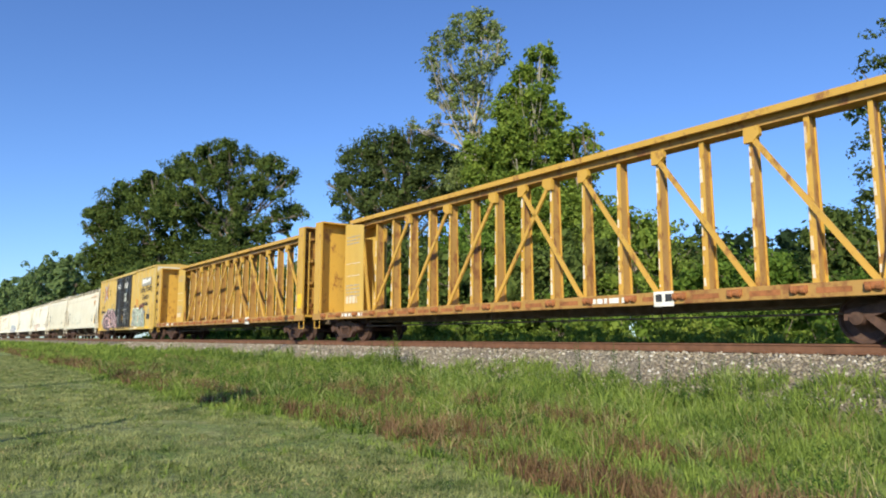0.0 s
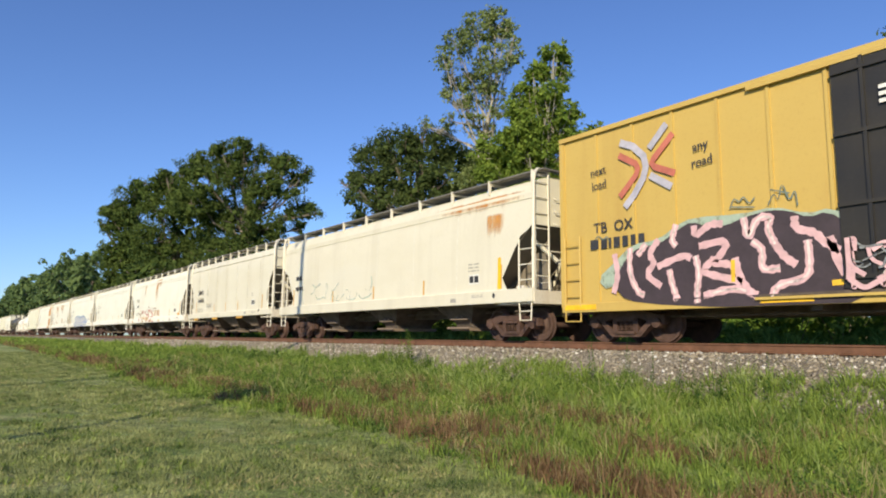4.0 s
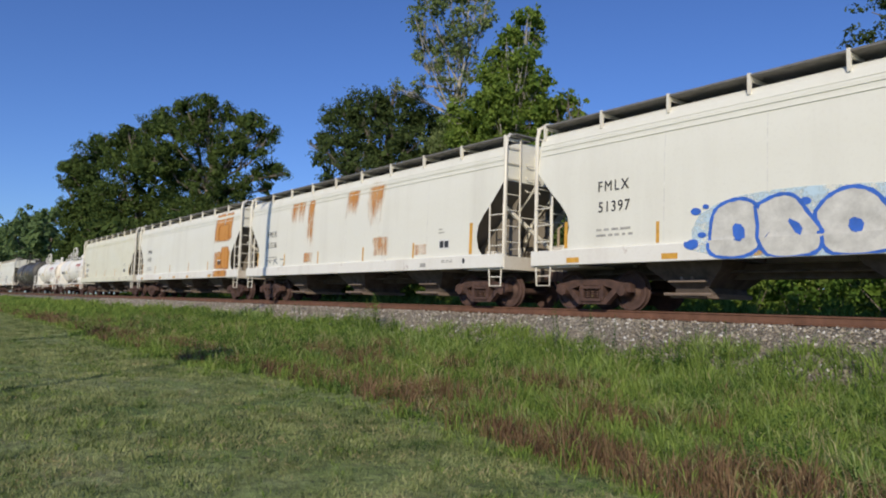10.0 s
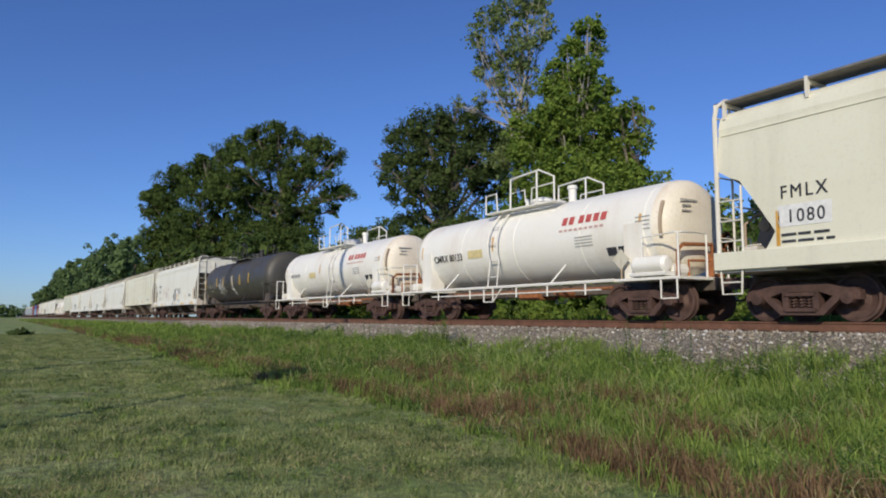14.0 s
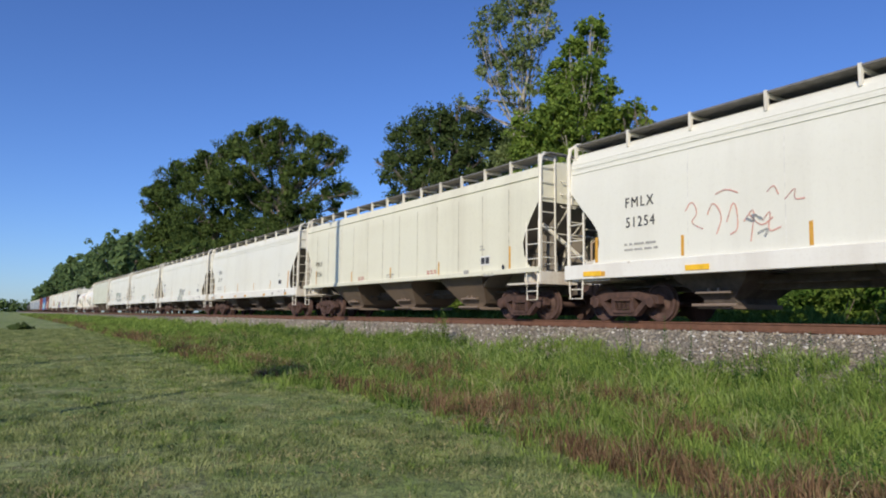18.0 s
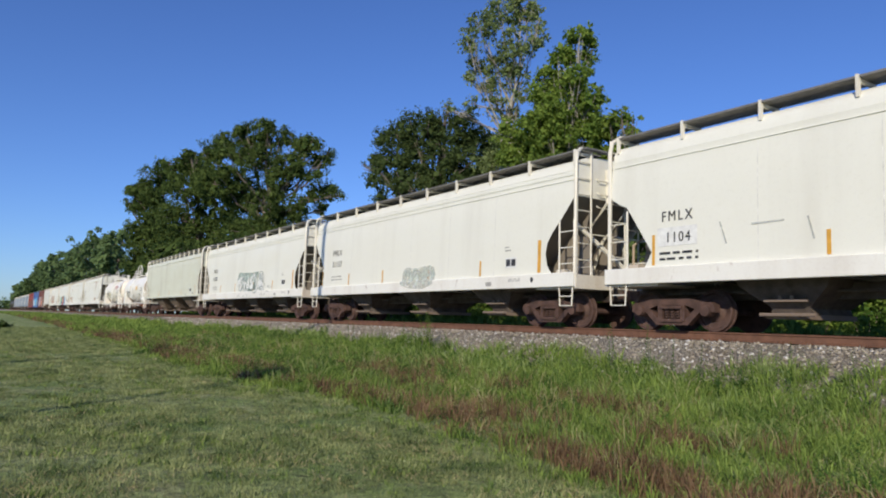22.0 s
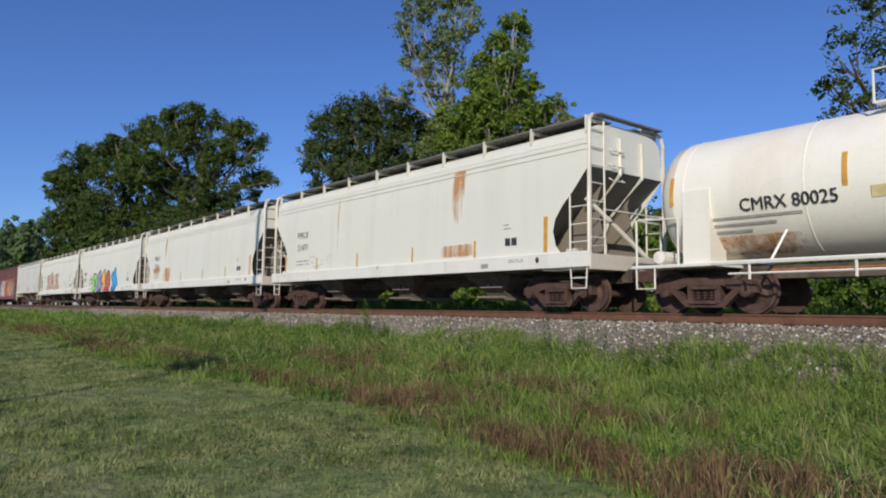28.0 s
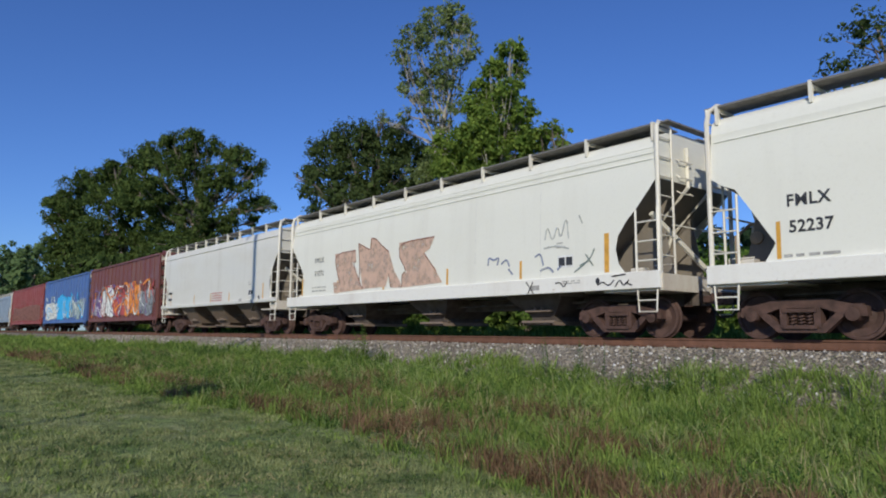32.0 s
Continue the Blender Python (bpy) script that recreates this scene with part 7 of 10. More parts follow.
strokes(car, "B", "graffiti", "pink", [[(-7.66, 2.06), (-7.56, 1.55), (-7.71, 1.14)],
    [(-7.2, 2.15), (-7.25, 1.59), (-7.01, 1.11), (-6.84, 1.06)],
    [(-6.42, 2.26), (-6.71, 1.96), (-6.52, 1.75), (-6.81, 1.51), (-6.39, 1.23)],
    [(-5.96, 2.54), (-6.1, 2.2), (-5.98, 2.07)],
    [(-6.48, 1.66), (-5.79, 1.87), (-5.63, 1.77)],
    [(-6.17, 1.58), (-6.11, 1.24), (-5.98, 0.9)],
    [(-5.53, 2.46), (-5.52, 2.21), (-5.17, 2.45), (-4.87, 2.41)],
    [(-5.52, 1.82), (-5.44, 1.43), (-5.53, 1.05), (-5.49, 0.83)],
    [(-5.43, 2.01), (-4.75, 2.09), (-4.93, 1.78), (-5.18, 1.63), (-4.76, 1.59), (-4.6, 1.46)],
    [(-4.42, 2.48), (-4.35, 1.97), (-4.16, 2.45), (-3.83, 2.42), (-3.97, 2.23), (-3.81, 1.88)],
    [(-4.64, 1.7), (-4.57, 1.33), (-4.37, 1.0), (-4.2, 0.93)],
    [(-4.27, 1.99), (-4.04, 1.81), (-4.13, 1.4), (-3.74, 1.42)],
    [(-3.42, 2.37), (-3.43, 2.12), (-3.07, 2.03), (-2.93, 1.83), (-2.66, 1.65)],
    [(-3.21, 1.9), (-3.19, 1.55), (-3.23, 1.19), (-3.83, 1.12), (-3.93, 0.85)],
    [(-3.81, 1.88), (-3.65, 1.62), (-3.43, 1.46)],
    [(-5.36, 0.98), (-4.69, 1.11), (-4.29, 0.99)],
    [(-5.09, 1.73), (-5.42, 1.47), (-4.93, 1.33), (-4.51, 1.21)],
    [(-6.76, 2.2), (-7.0, 1.96)],
    [(-2.82, 1.92), (-2.67, 1.32), (-2.47, 1.12)]], 0.15, 3, "pink and white sprayed letter outlines")
strokes(car, "B", "graffiti", "blushw", [[(-7.2, 2.15), (-7.25, 1.59), (-7.01, 1.11), (-6.84, 1.06)],
    [(-5.96, 2.54), (-6.1, 2.2), (-5.98, 2.07)],
    [(-6.17, 1.58), (-6.11, 1.24), (-5.98, 0.9)],
    [(-5.52, 1.82), (-5.44, 1.43), (-5.53, 1.05), (-5.49, 0.83)],
    [(-4.42, 2.48), (-4.35, 1.97), (-4.16, 2.45), (-3.83, 2.42), (-3.97, 2.23), (-3.81, 1.88)],
    [(-4.27, 1.99), (-4.04, 1.81), (-4.13, 1.4), (-3.74, 1.42)],
    [(-3.21, 1.9), (-3.19, 1.55), (-3.23, 1.19), (-3.83, 1.12), (-3.93, 0.85)],
    [(-5.36, 0.98), (-4.69, 1.11), (-4.29, 0.99)],
    [(-6.76, 2.2), (-7.0, 1.96)]], 0.05, 4, "")
strokes(car, "B", "graffiti", "sketch", [[(-4.7, 2.69), (-4.61, 2.91), (-4.49, 2.78), (-4.4, 2.92), (-4.29, 2.71), (-4.17, 2.84)],
    [(-4.7, 2.73), (-4.18, 2.65)],
    [(-3.91, 2.65), (-3.78, 2.89), (-3.71, 2.66), (-3.62, 3.09), (-3.5, 2.62), (-3.38, 2.9), (-3.35, 2.56)],
    [(-3.85, 2.94), (-3.49, 2.81)]], 0.03, 2, "")
strokes(car, "B", "graffiti", "sketch", [[(-8.24, 2.47), (-8.12, 2.55), (-8, 2.41), (-7.88, 2.52), (-7.8, 2.37)]], 0.03, 2, "")
patch(car, "B", "reflector", "amber", [(-2.37, 1.64), (-2.23, 1.65), (-2.25, 1.2), (-2.37, 1.19)], 5, 0, "yellow reflector strip")
patch(car, "B", "reflector", "amber", [(-4.73, 1.66), (-4.64, 1.66), (-4.65, 1.22), (-4.74, 1.22)], 5, 0, "yellow reflector strip")
patch(car, "B", "reflector", "amber", [(-2.83, 1.14), (-2.59, 1.15), (-2.59, 1.05), (-2.83, 1.04)], 5, 0, "yellow reflector strip")
patch(car, "B", "graffiti", "brown", [(4.26, 2.35), (4.17, 2.22), (3.97, 2.19), (3.78, 2.27), (3.7, 2.41), (3.79, 2.55), (3.99, 2.58), (4.18, 2.5)], 1, 1, "")
patch(car, "B", "graffiti", "brown", [(5.7, 2.29), (5.61, 2.14), (5.39, 2.1), (5.18, 2.19), (5.1, 2.36), (5.19, 2.51), (5.42, 2.55), (5.62, 2.46)], 1, 1, "")
patch(car, "B", "graffiti", "brown", [(6.05, 2.32), (5.95, 2.16), (5.71, 2.11), (5.48, 2.21), (5.39, 2.4), (5.5, 2.57), (5.74, 2.61), (5.97, 2.51)], 1, 1, "")
patch(car, "B", "graffiti", "brown", [(6.51, 2.36), (6.43, 2.24), (6.26, 2.2), (6.09, 2.28), (6.02, 2.42), (6.1, 2.55), (6.28, 2.58), (6.45, 2.5)], 1, 1, "")
patch(car, "B", "graffiti", "grey", [(6.96, 1.93), (6.88, 1.8), (6.71, 1.76), (6.55, 1.83), (6.49, 1.97), (6.57, 2.1), (6.74, 2.13), (6.9, 2.06)], 1, 1, "")
patch(car, "B", "graffiti", "mint", [(3.26, 1.13), (2.99, 1.89), (3.42, 2.24), (3.76, 2.36), (4.19, 2.32), (4.92, 2.35), (5.39, 2.11), (5.87, 2.27), (6.23, 2.34), (6.5, 2.13), (6.71, 1.71), (6.98, 1.17), (6.99, 0.89), (3.37, 0.97)], 2, 0, "pale green sprayed letters")
patch(car, "B", "graffiti", "slate", [(3.27, 2.21), (4.15, 2.1), (4.38, 0.97), (2.96, 1.01)], 3, 0, "")
patch(car, "B", "graffiti", "amber", [(2.94, 1.59), (3.14, 1.8), (3.21, 1.46), (2.98, 1.17), (2.85, 1.33)], 4, 1, "")
patch(car, "B", "graffiti", "orange", [(4.99, 1.7), (5.13, 1.69), (5.11, 1.26), (4.98, 1.27)], 4, 0, "")
patch(car, "B", "graffiti", "slate", [(5.67, 1.03), (6.01, 1.64), (6.28, 2.29), (6.53, 2), (6.57, 1.59), (6.35, 1.34), (6.63, 0.93)], 3, 0, "")
strokes(car, "B", "graffiti", "mint", [[(3.38, 2.07), (3.28, 1.41), (3.36, 1.04)],
    [(3.68, 2.09), (3.74, 1.72), (3.64, 1.12)],
    [(4.04, 1.85), (4.23, 1.43), (4.37, 1.18)],
    [(3.06, 1.77), (3.29, 1.55), (3.35, 1.24)],
    [(3.53, 1.9), (3.54, 1.39)],
    [(3.88, 1.52), (4.0, 1.11)],
    [(4.11, 2.0), (4.2, 1.64)]], 0.10, 4, "")
strokes(car, "B", "graffiti", "pale", [[(4.47, 2.11), (4.43, 1.32), (5.11, 1.28)],
    [(5.2, 2.13), (5.13, 0.95)],
    [(4.67, 2.04), (4.65, 1.65)],
    [(5.01, 2.15), (5.0, 1.67)],
    [(4.81, 2.08), (4.81, 1.36)],
    [(4.5, 1.23), (5.1, 1.22)],
    [(4.37, 1.34), (4.28, 1.0)]], 0.06, 4, "")
strokes(car, "B", "graffiti", "chalk", [[(3.87, 2.11), (4.12, 2.14), (4.35, 2.31), (5.22, 2.27)],
    [(3.2, 2.23), (3.39, 2.28), (3.56, 2.31)],
    [(2.92, 1.07), (3.17, 1.41), (3.37, 1.86)],
    [(5.27, 2.08), (5.58, 2.1)],
    [(2.71, 0.79), (3.63, 0.83), (5.01, 0.84)],
    [(5.39, 1.97), (5.66, 1.78), (6.04, 2.05), (6.26, 2.23)],
    [(6.18, 1.35), (6.51, 1.2)]], 0.075, 5, "")
strokes(car, "B", "graffiti", "slate", [[(4.37, 2.12), (4.3, 1.69), (4.34, 1.04)],
    [(3.48, 2.16), (3.41, 1.76)],
    [(3.84, 1.77), (3.86, 1.52), (3.75, 1.08)],
    [(5.18, 1.71), (5.63, 1.7)],
    [(5.11, 2.15), (5.11, 1.72)],
    [(3.04, 1.11), (3.24, 1.31)],
    [(5.06, 2.08), (5.05, 1.01)],
    [(6.53, 2), (6.5, 0.93)],
    [(6.01, 1.64), (6.26, 1.28), (6.69, 1.34)],
    [(5.3, 1.7), (5.35, 1.1)],
    [(5.7, 1.6), (5.6, 1.0)]], 0.04, 5, "")
strokes(car, "B", "graffiti", "orange", [[(4.16, 3.04), (4.26, 2.81), (4.44, 2.75), (4.38, 2.98), (4.49, 2.88), (4.59, 2.75)],
    [(4.45, 2.86), (4.53, 3.0), (4.64, 2.98), (4.66, 2.87), (4.49, 2.85)],
    [(4.67, 2.92), (4.75, 2.8), (4.88, 2.84), (4.86, 2.7), (4.7, 2.75)],
    [(4.21, 2.56), (4.24, 2.72), (4.35, 2.7), (4.31, 2.61)],
    [(4.37, 2.58), (4.39, 2.71), (4.47, 2.7), (4.46, 2.59), (4.39, 2.65)],
    [(4.51, 2.69), (4.5, 2.58), (4.59, 2.56), (4.63, 2.65), (4.54, 2.65)],
    [(4.67, 2.64), (4.76, 2.66), (4.69, 2.55), (4.85, 2.54)],
    [(4.92, 2.52), (4.97, 2.54), (4.95, 2.46), (4.9, 2.48)]], 0.045, 3, "orange sprayed tag")
patch(car, "B", "logo", "chalk", [(5.85, 4.31), (6.04, 4.42), (6.34, 4.33), (6.97, 4.4), (7.11, 4.24), (7.53, 4.35), (8.24, 4.4), (8.08, 4.22), (8, 4), (7.76, 4.14), (7.18, 4.08), (6.5, 4.08), (5.92, 4)], 2, 0, "white painted emblem")
D = -1.655
bars(car, LETW, -1.84, -0.85, 4.33, D, 3, 0.07, 0.125, seed=22)
bars(car, LETW, 0.53, 1.70, 4.34, D, 3, 0.08, 0.145, seed=21)
tagged(part("graffiti", scribble(-2.5, -1.75, 0.95, 1.85, D, 9, 0.08, 39, 6), SP["pink"], car), kind="stuff")
bars(car, LETGREY, 1.5, 2.1, 2.92, D, 3, 0.03, 0.09, seed=28)
bars(car, LETGREY, 0.13, 0.33, 3.2, D, 3, 0.03, 0.10, seed=29)
bars(car, FADED, 1.78, 2.2, 2.1, D, 3, 0.03, 0.10, seed=30)
bars(car, FADED, 1.84, 2.2, 1.72, D, 3, 0.03, 0.09, seed=34)
for x0, x1, za, zb, n, w, sd, hue in ((0.62, 1.7, 4.48, 4.86, 9, 0.035, 23, "grey"), (0.5, 1.4, 3.02, 3.6, 12, 0.05, 24, "washp"), (0.6, 1.3, 2.98, 3.5, 9, 0.03, 36, "chalk"),
                                      (-2.45, -0.9, 1.3, 1.95, 12, 0.035, 25, "grey"), (0.5, 1.5, 1.3, 2.0, 9, 0.03, 37, "grey"), (0.5, 1.8, 1.17, 1.3, 9, 0.03, 38, "wash")):
    tagged(part("graffiti", scribble(x0, x1, za, zb, D, n, w, sd, 6), SP[hue], car), kind="stuff")
for x, z, rx, rz in ((-1.55, 2.36, 0.09, 0.10), (-1.27, 2.34, 0.09, 0.08), (-1.42, 2.18, 0.06, 0.05), (-1.56, 1.86, 0.11, 0.16), (-1.45, 1.55, 0.08, 0.05), (-1.4, 1.36, 0.10, 0.05), (-1.9, 1.2, 0.08, 0.09),
                     (0.66, 2.28, 0.12, 0.13), (1.0, 2.36, 0.11, 0.10), (1.28, 2.33, 0.10, 0.08), (1.14, 2.16, 0.06, 0.05), (0.98, 1.92, 0.13, 0.16), (1.05, 1.62, 0.09, 0.06), (1.16, 1.44, 0.07, 0.10)):
    part("graffiti_spot", Shape().add([(x + 0.75 * rx * math.cos(0.628 * q) * (1 + 0.2 * (q % 3)), D - 0.002, z + 0.8 * rz * math.sin(0.628 * q)) for q in range(10)], [tuple(range(10))]), SP["faint"], car)
part("graffiti_spot", Shape().add([(0.22, D, 1.42), (0.33, D, 1.42), (0.33, D, 1.92), (0.22, D, 1.92)], [(0, 1, 2, 3)]), SP["ochre"], car)
bars(car, FADED, e - 3.2, e - 2.4, 2.0, Y, 9, 0.035, 0.11, seed=26)
bars(car, FADED, e - 1.9, e - 1.0, 2.1, Y, 4, 0.035, 0.11, seed=27)
part("stencil_panel", Shape().add([(e - 1.95, Y, 1.45), (e - 1.1, Y, 1.45), (e - 1.1, Y, 1.8), (e - 1.95, Y, 1.8)], [(0, 1, 2, 3)]), INK, car)
for x in (-e + 0.6, -e + 5.7, e - 5.0, e - 1.6):
    part("reflector", Shape().box(x - 0.5, x + 0.5, -1.605, -1.59, 0.78, 0.90), REFLY, car, "bright yellow reflector strip")
put(car)

HOP = "off-white covered hopper car with grating roof walks"


# 3: straight-cut hopper
car, e = hopper("cream covered hopper car with faint sprayed tags", length(3), "S", DULL)
bars(car, INK, -e + 1.5, -e + 2.1, 2.55, -1.57, 1, 0.18, 0.2, seed=31)
bars(car, INK, -e + 1.5, -e + 2.3, 2.1, -1.57, 1, 0.16, 0.2, seed=32)
tagged(part("graffiti", scribble(-e + 2.2, -e + 8.5, 1.5, 2.3, -1.572, 12, 0.05, 33, 6), SP["wash"], car), kind="stuff")
rust_on(car, "S", [(e - 4.5, e - 0.4, 3.9, 4.2), (e - 2.0, e - 1.2, 3.1, 3.7)])
part("reflector", sheet(e - 1.42, e - 1.28, 1.45, 2.35, lambda z: -side_y(z, "S"), 0.010), REFLY, car, "bright yellow reflector strip")
put(car)

# 4: short hopper with vertical seams
car, e = hopper("short cream covered hopper car with upright seams", length(4), "C", DULL, bays=3)
mark(car, e, "SMNX", "044006", "C", 0.36, -(e - 2.12), 2.70)
bars(car, LETGREY, -e + 3.35, -e + 4.3, 1.92, -1.58, 3, 0.03, 0.075, seed=41)
strokes(car, "C", "stencil_box", "grey", [[(-e + 3.32, 2.5), (-e + 3.58, 2.5), (-e + 3.58, 2.78), (-e + 3.32, 2.78), (-e + 3.32, 2.5)]], 0.02, 1)
for x in (-e + 1.6, -e + 5.2, e - 4.2):
    part("reflector", Shape().box(x - 0.45, x + 0.45, -1.665, -1.652, 1.02, 1.12), REFL, car)
put(car)

# 5: rusty with brown tags
car, e = hopper("off-white covered hopper with rust runs and brown tags", length(5), "F", WHITE)
mark(car, e, "FMLX", "51082", "F")
sill_blocks(car, (-6.9, -3.4, -0.8, 1.6))
rust_on(car, "F", [(-0.3, 1.4, 3.8, 4.25), (-0.15, 0.5, 2.7, 4.2), (-0.3, 1.4, 1.45, 2.0), (-3.6, -3.35, 3.0, 4.1)])
strokes(car, "F", "graffiti", "red", [[(-4, 1.96), (-3.72, 1.95), (-3.62, 1.81), (-4, 1.8), (-3.98, 1.95)],
    [(-3.13, 1.89), (-3.01, 1.72), (-2.87, 1.99)],
    [(-4.8, 1.45), (-4.65, 1.26), (-4.49, 1.24)],
    [(-2.65, 1.57), (-2.52, 1.71), (-2.41, 1.65), (-2.06, 1.65), (-1.9, 1.56), (-1.63, 1.45)],
    [(-2.16, 2.03), (-2, 1.93), (-1.72, 1.91), (-1.55, 2.05)],
    [(-1.35, 2.01), (-1.2, 1.88), (-0.76, 1.74), (-0.48, 1.62), (-0.35, 1.46)],
    [(-1.43, 1.12), (-1.17, 1.19), (-0.87, 1.27)],
    [(-2.25, 1.1), (-2.02, 1.2)],
    [(-0.36, 1.13), (-0.01, 1.09)],
    [(-0.91, 1.48), (-0.76, 1.53)]], 0.1, 2, "red-brown sprayed tag")
strokes(car, "F", "graffiti", "brown", [[(-5.18, 1.92), (-5.06, 1.71), (-4.8, 1.8), (-4.5, 1.66)],
    [(-4.48, 1.98), (-4.28, 1.92), (-4.24, 1.73), (-4.43, 1.53)],
    [(-4.29, 1.16), (-4.58, 1.25)],
    [(-2.1, 2.17), (-1.99, 2.24), (-1.76, 2.21)],
    [(-2.25, 1.87), (-2, 1.81), (-1.76, 1.71)],
    [(-0.79, 2.11), (-0.79, 1.99), (-0.33, 1.91)],
    [(-1.14, 2.09), (-0.97, 2.13)],
    [(-0.72, 1.34), (-0.58, 1.38), (-0.66, 1.31)],
    [(-4.01, 1.41), (-3.6, 1.25), (-3.28, 1.14)],
    [(-3.39, 1.97), (-3.33, 1.55)],
    [(-2.7, 1.91), (-2.59, 2.07)],
    [(-0.55, 2.18), (-0.53, 2.07), (-0.18, 2.05)],
    [(-0.09, 2.08), (0.08, 2.11), (0.25, 2.06), (0.42, 2.1)],
    [(-4.65, 1.57), (-4.88, 1.43)],
    [(-2.18, 1.34), (-1.91, 1.26)]], 0.05, 2, "brown sprayed tag")
patch(car, "F", "graffiti", "peach", [(-3.94, 1.5), (-2.65, 1.48), (-2.62, 1.29), (-3.73, 1.33)], 1, 0, "")
patch(car, "F", "graffiti", "peach", [(-2.59, 1.54), (-1.58, 1.41), (-1.69, 1.19), (-2.48, 1.17)], 1, 0, "")
part("reflector", sheet(e - 1.83, e - 1.25, 1.46, 1.62, lambda z: -side_y(z), 0.010), REFL, car)
put(car)

# 6
car, e = hopper(HOP + " and black reporting marks", length(6), "F", WHITE)
mark(car, e, "FMLX", "51311", "F")
put(car)

# 7: blue outlined graffiti
car, e = hopper("off-white covered hopper with blue outlined graffiti", length(7), "F", WHITE)
mark(car, e, "FMLX", "51397", "F")
patch(car, "F", "graffiti", "haze", [(-3.86, 1.89), (-3.1, 2.26), (-1.98, 2.34), (-0.38, 2.25), (0.34, 2.16), (1.17, 2.27), (2.38, 2.29), (3.45, 2.13), (3.94, 1.86), (4.89, 1.65), (4.88, 1.25), (3.86, 1.08), (3.18, 0.99), (-0.38, 0.99), (-3.79, 1.05)], 1, 1, "pale blue sprayed glow")
patch(car, "F", "graffiti", "plaster", [(-3.44, 1.55), (-3.38, 2.03), (-3.1, 2.2), (-2.68, 2.23), (-2.37, 1.96), (-2.23, 1.5), (-2.57, 1.05), (-3.43, 1.09)], 2, 1, "pale grey bubble letter")
strokes(car, "F", "graffiti_outline", "blue", [[(-3.44, 1.55), (-3.38, 2.03), (-3.1, 2.2), (-2.68, 2.23), (-2.37, 1.96), (-2.23, 1.5), (-2.57, 1.05), (-3.43, 1.09), (-3.44, 1.55)]], 0.07, 3, "blue sprayed outline")
patch(car, "F", "graffiti", "plaster", [(-2.52, 2.05), (-2.09, 2.24), (-1.77, 2.19), (-1.55, 1.83), (-1.31, 1.53), (-1.28, 1.16), (-1.65, 1.03), (-2.39, 1.05)], 4, 1, "pale grey bubble letter")
strokes(car, "F", "graffiti_outline", "blue", [[(-2.52, 2.05), (-2.09, 2.24), (-1.77, 2.19), (-1.55, 1.83), (-1.31, 1.53), (-1.28, 1.16), (-1.65, 1.03), (-2.39, 1.05), (-2.52, 2.05)]], 0.07, 5, "blue sprayed outline")
patch(car, "F", "graffiti", "plaster", [(-1.45, 1.83), (-1.25, 2.1), (-0.86, 2.26), (-0.48, 2.12), (-0.29, 1.82), (-0.11, 1.6), (0, 1.32), (-0.29, 1.06), (-1.14, 1.03), (-1.34, 1.31)], 2, 1, "pale grey bubble letter")
strokes(car, "F", "graffiti_outline", "blue", [[(-1.45, 1.83), (-1.25, 2.1), (-0.86, 2.26), (-0.48, 2.12), (-0.29, 1.82), (-0.11, 1.6), (0, 1.32), (-0.29, 1.06), (-1.14, 1.03), (-1.34, 1.31), (-1.45, 1.83)]], 0.07, 3, "blue sprayed outline")
patch(car, "F", "graffiti", "plaster", [(0.16, 1.38), (0.21, 1.79), (0.42, 2.05), (0.76, 2.18), (1.09, 2.06), (1.17, 1.73), (1.17, 1.27), (1.01, 1.01), (0.34, 1.03)], 4, 1, "pale grey bubble letter")
strokes(car, "F", "graffiti_outline", "blue", [[(0.16, 1.38), (0.21, 1.79), (0.42, 2.05), (0.76, 2.18), (1.09, 2.06), (1.17, 1.73), (1.17, 1.27), (1.01, 1.01), (0.34, 1.03), (0.16, 1.38)]], 0.07, 5, "blue sprayed outline")
patch(car, "F", "graffiti", "plaster", [(1.09, 2.12), (1.58, 2.16), (1.52, 1.9), (1.71, 1.69), (2.01, 1.49), (2.1, 1.17), (1.86, 1.02), (1.17, 1.04)], 2, 1, "pale grey bubble letter")
strokes(car, "F", "graffiti_outline", "blue", [[(1.09, 2.12), (1.58, 2.16), (1.52, 1.9), (1.71, 1.69), (2.01, 1.49), (2.1, 1.17), (1.86, 1.02), (1.17, 1.04), (1.09, 2.12)]], 0.07, 3, "blue sprayed outline")
patch(car, "F", "graffiti", "plaster", [(1.79, 1.81), (2.02, 2.11), (2.38, 2.2), (2.66, 2.09), (2.72, 1.75), (2.82, 1.62), (3.12, 1.6), (3.26, 1.36), (3.18, 1.06), (2.08, 1.06), (2.01, 1.49)], 4, 1, "pale grey bubble letter")
strokes(car, "F", "graffiti_outline", "blue", [[(1.79, 1.81), (2.02, 2.11), (2.38, 2.2), (2.66, 2.09), (2.72, 1.75), (2.82, 1.62), (3.12, 1.6), (3.26, 1.36), (3.18, 1.06), (2.08, 1.06), (2.01, 1.49), (1.79, 1.81)]], 0.07, 5, "blue sprayed outline")
patch(car, "F", "graffiti_hole", "blue", [(-2.97, 1.76), (-2.72, 1.7), (-2.71, 1.36), (-2.94, 1.43)], 6, 1, "")
patch(car, "F", "graffiti_hole", "blue", [(-1.97, 1.81), (-1.63, 1.62), (-1.71, 1.38)], 6, 1, "")
patch(car, "F", "graffiti_hole", "blue", [(-0.87, 1.72), (-0.64, 1.63), (-0.7, 1.4), (-0.91, 1.49)], 6, 1, "")
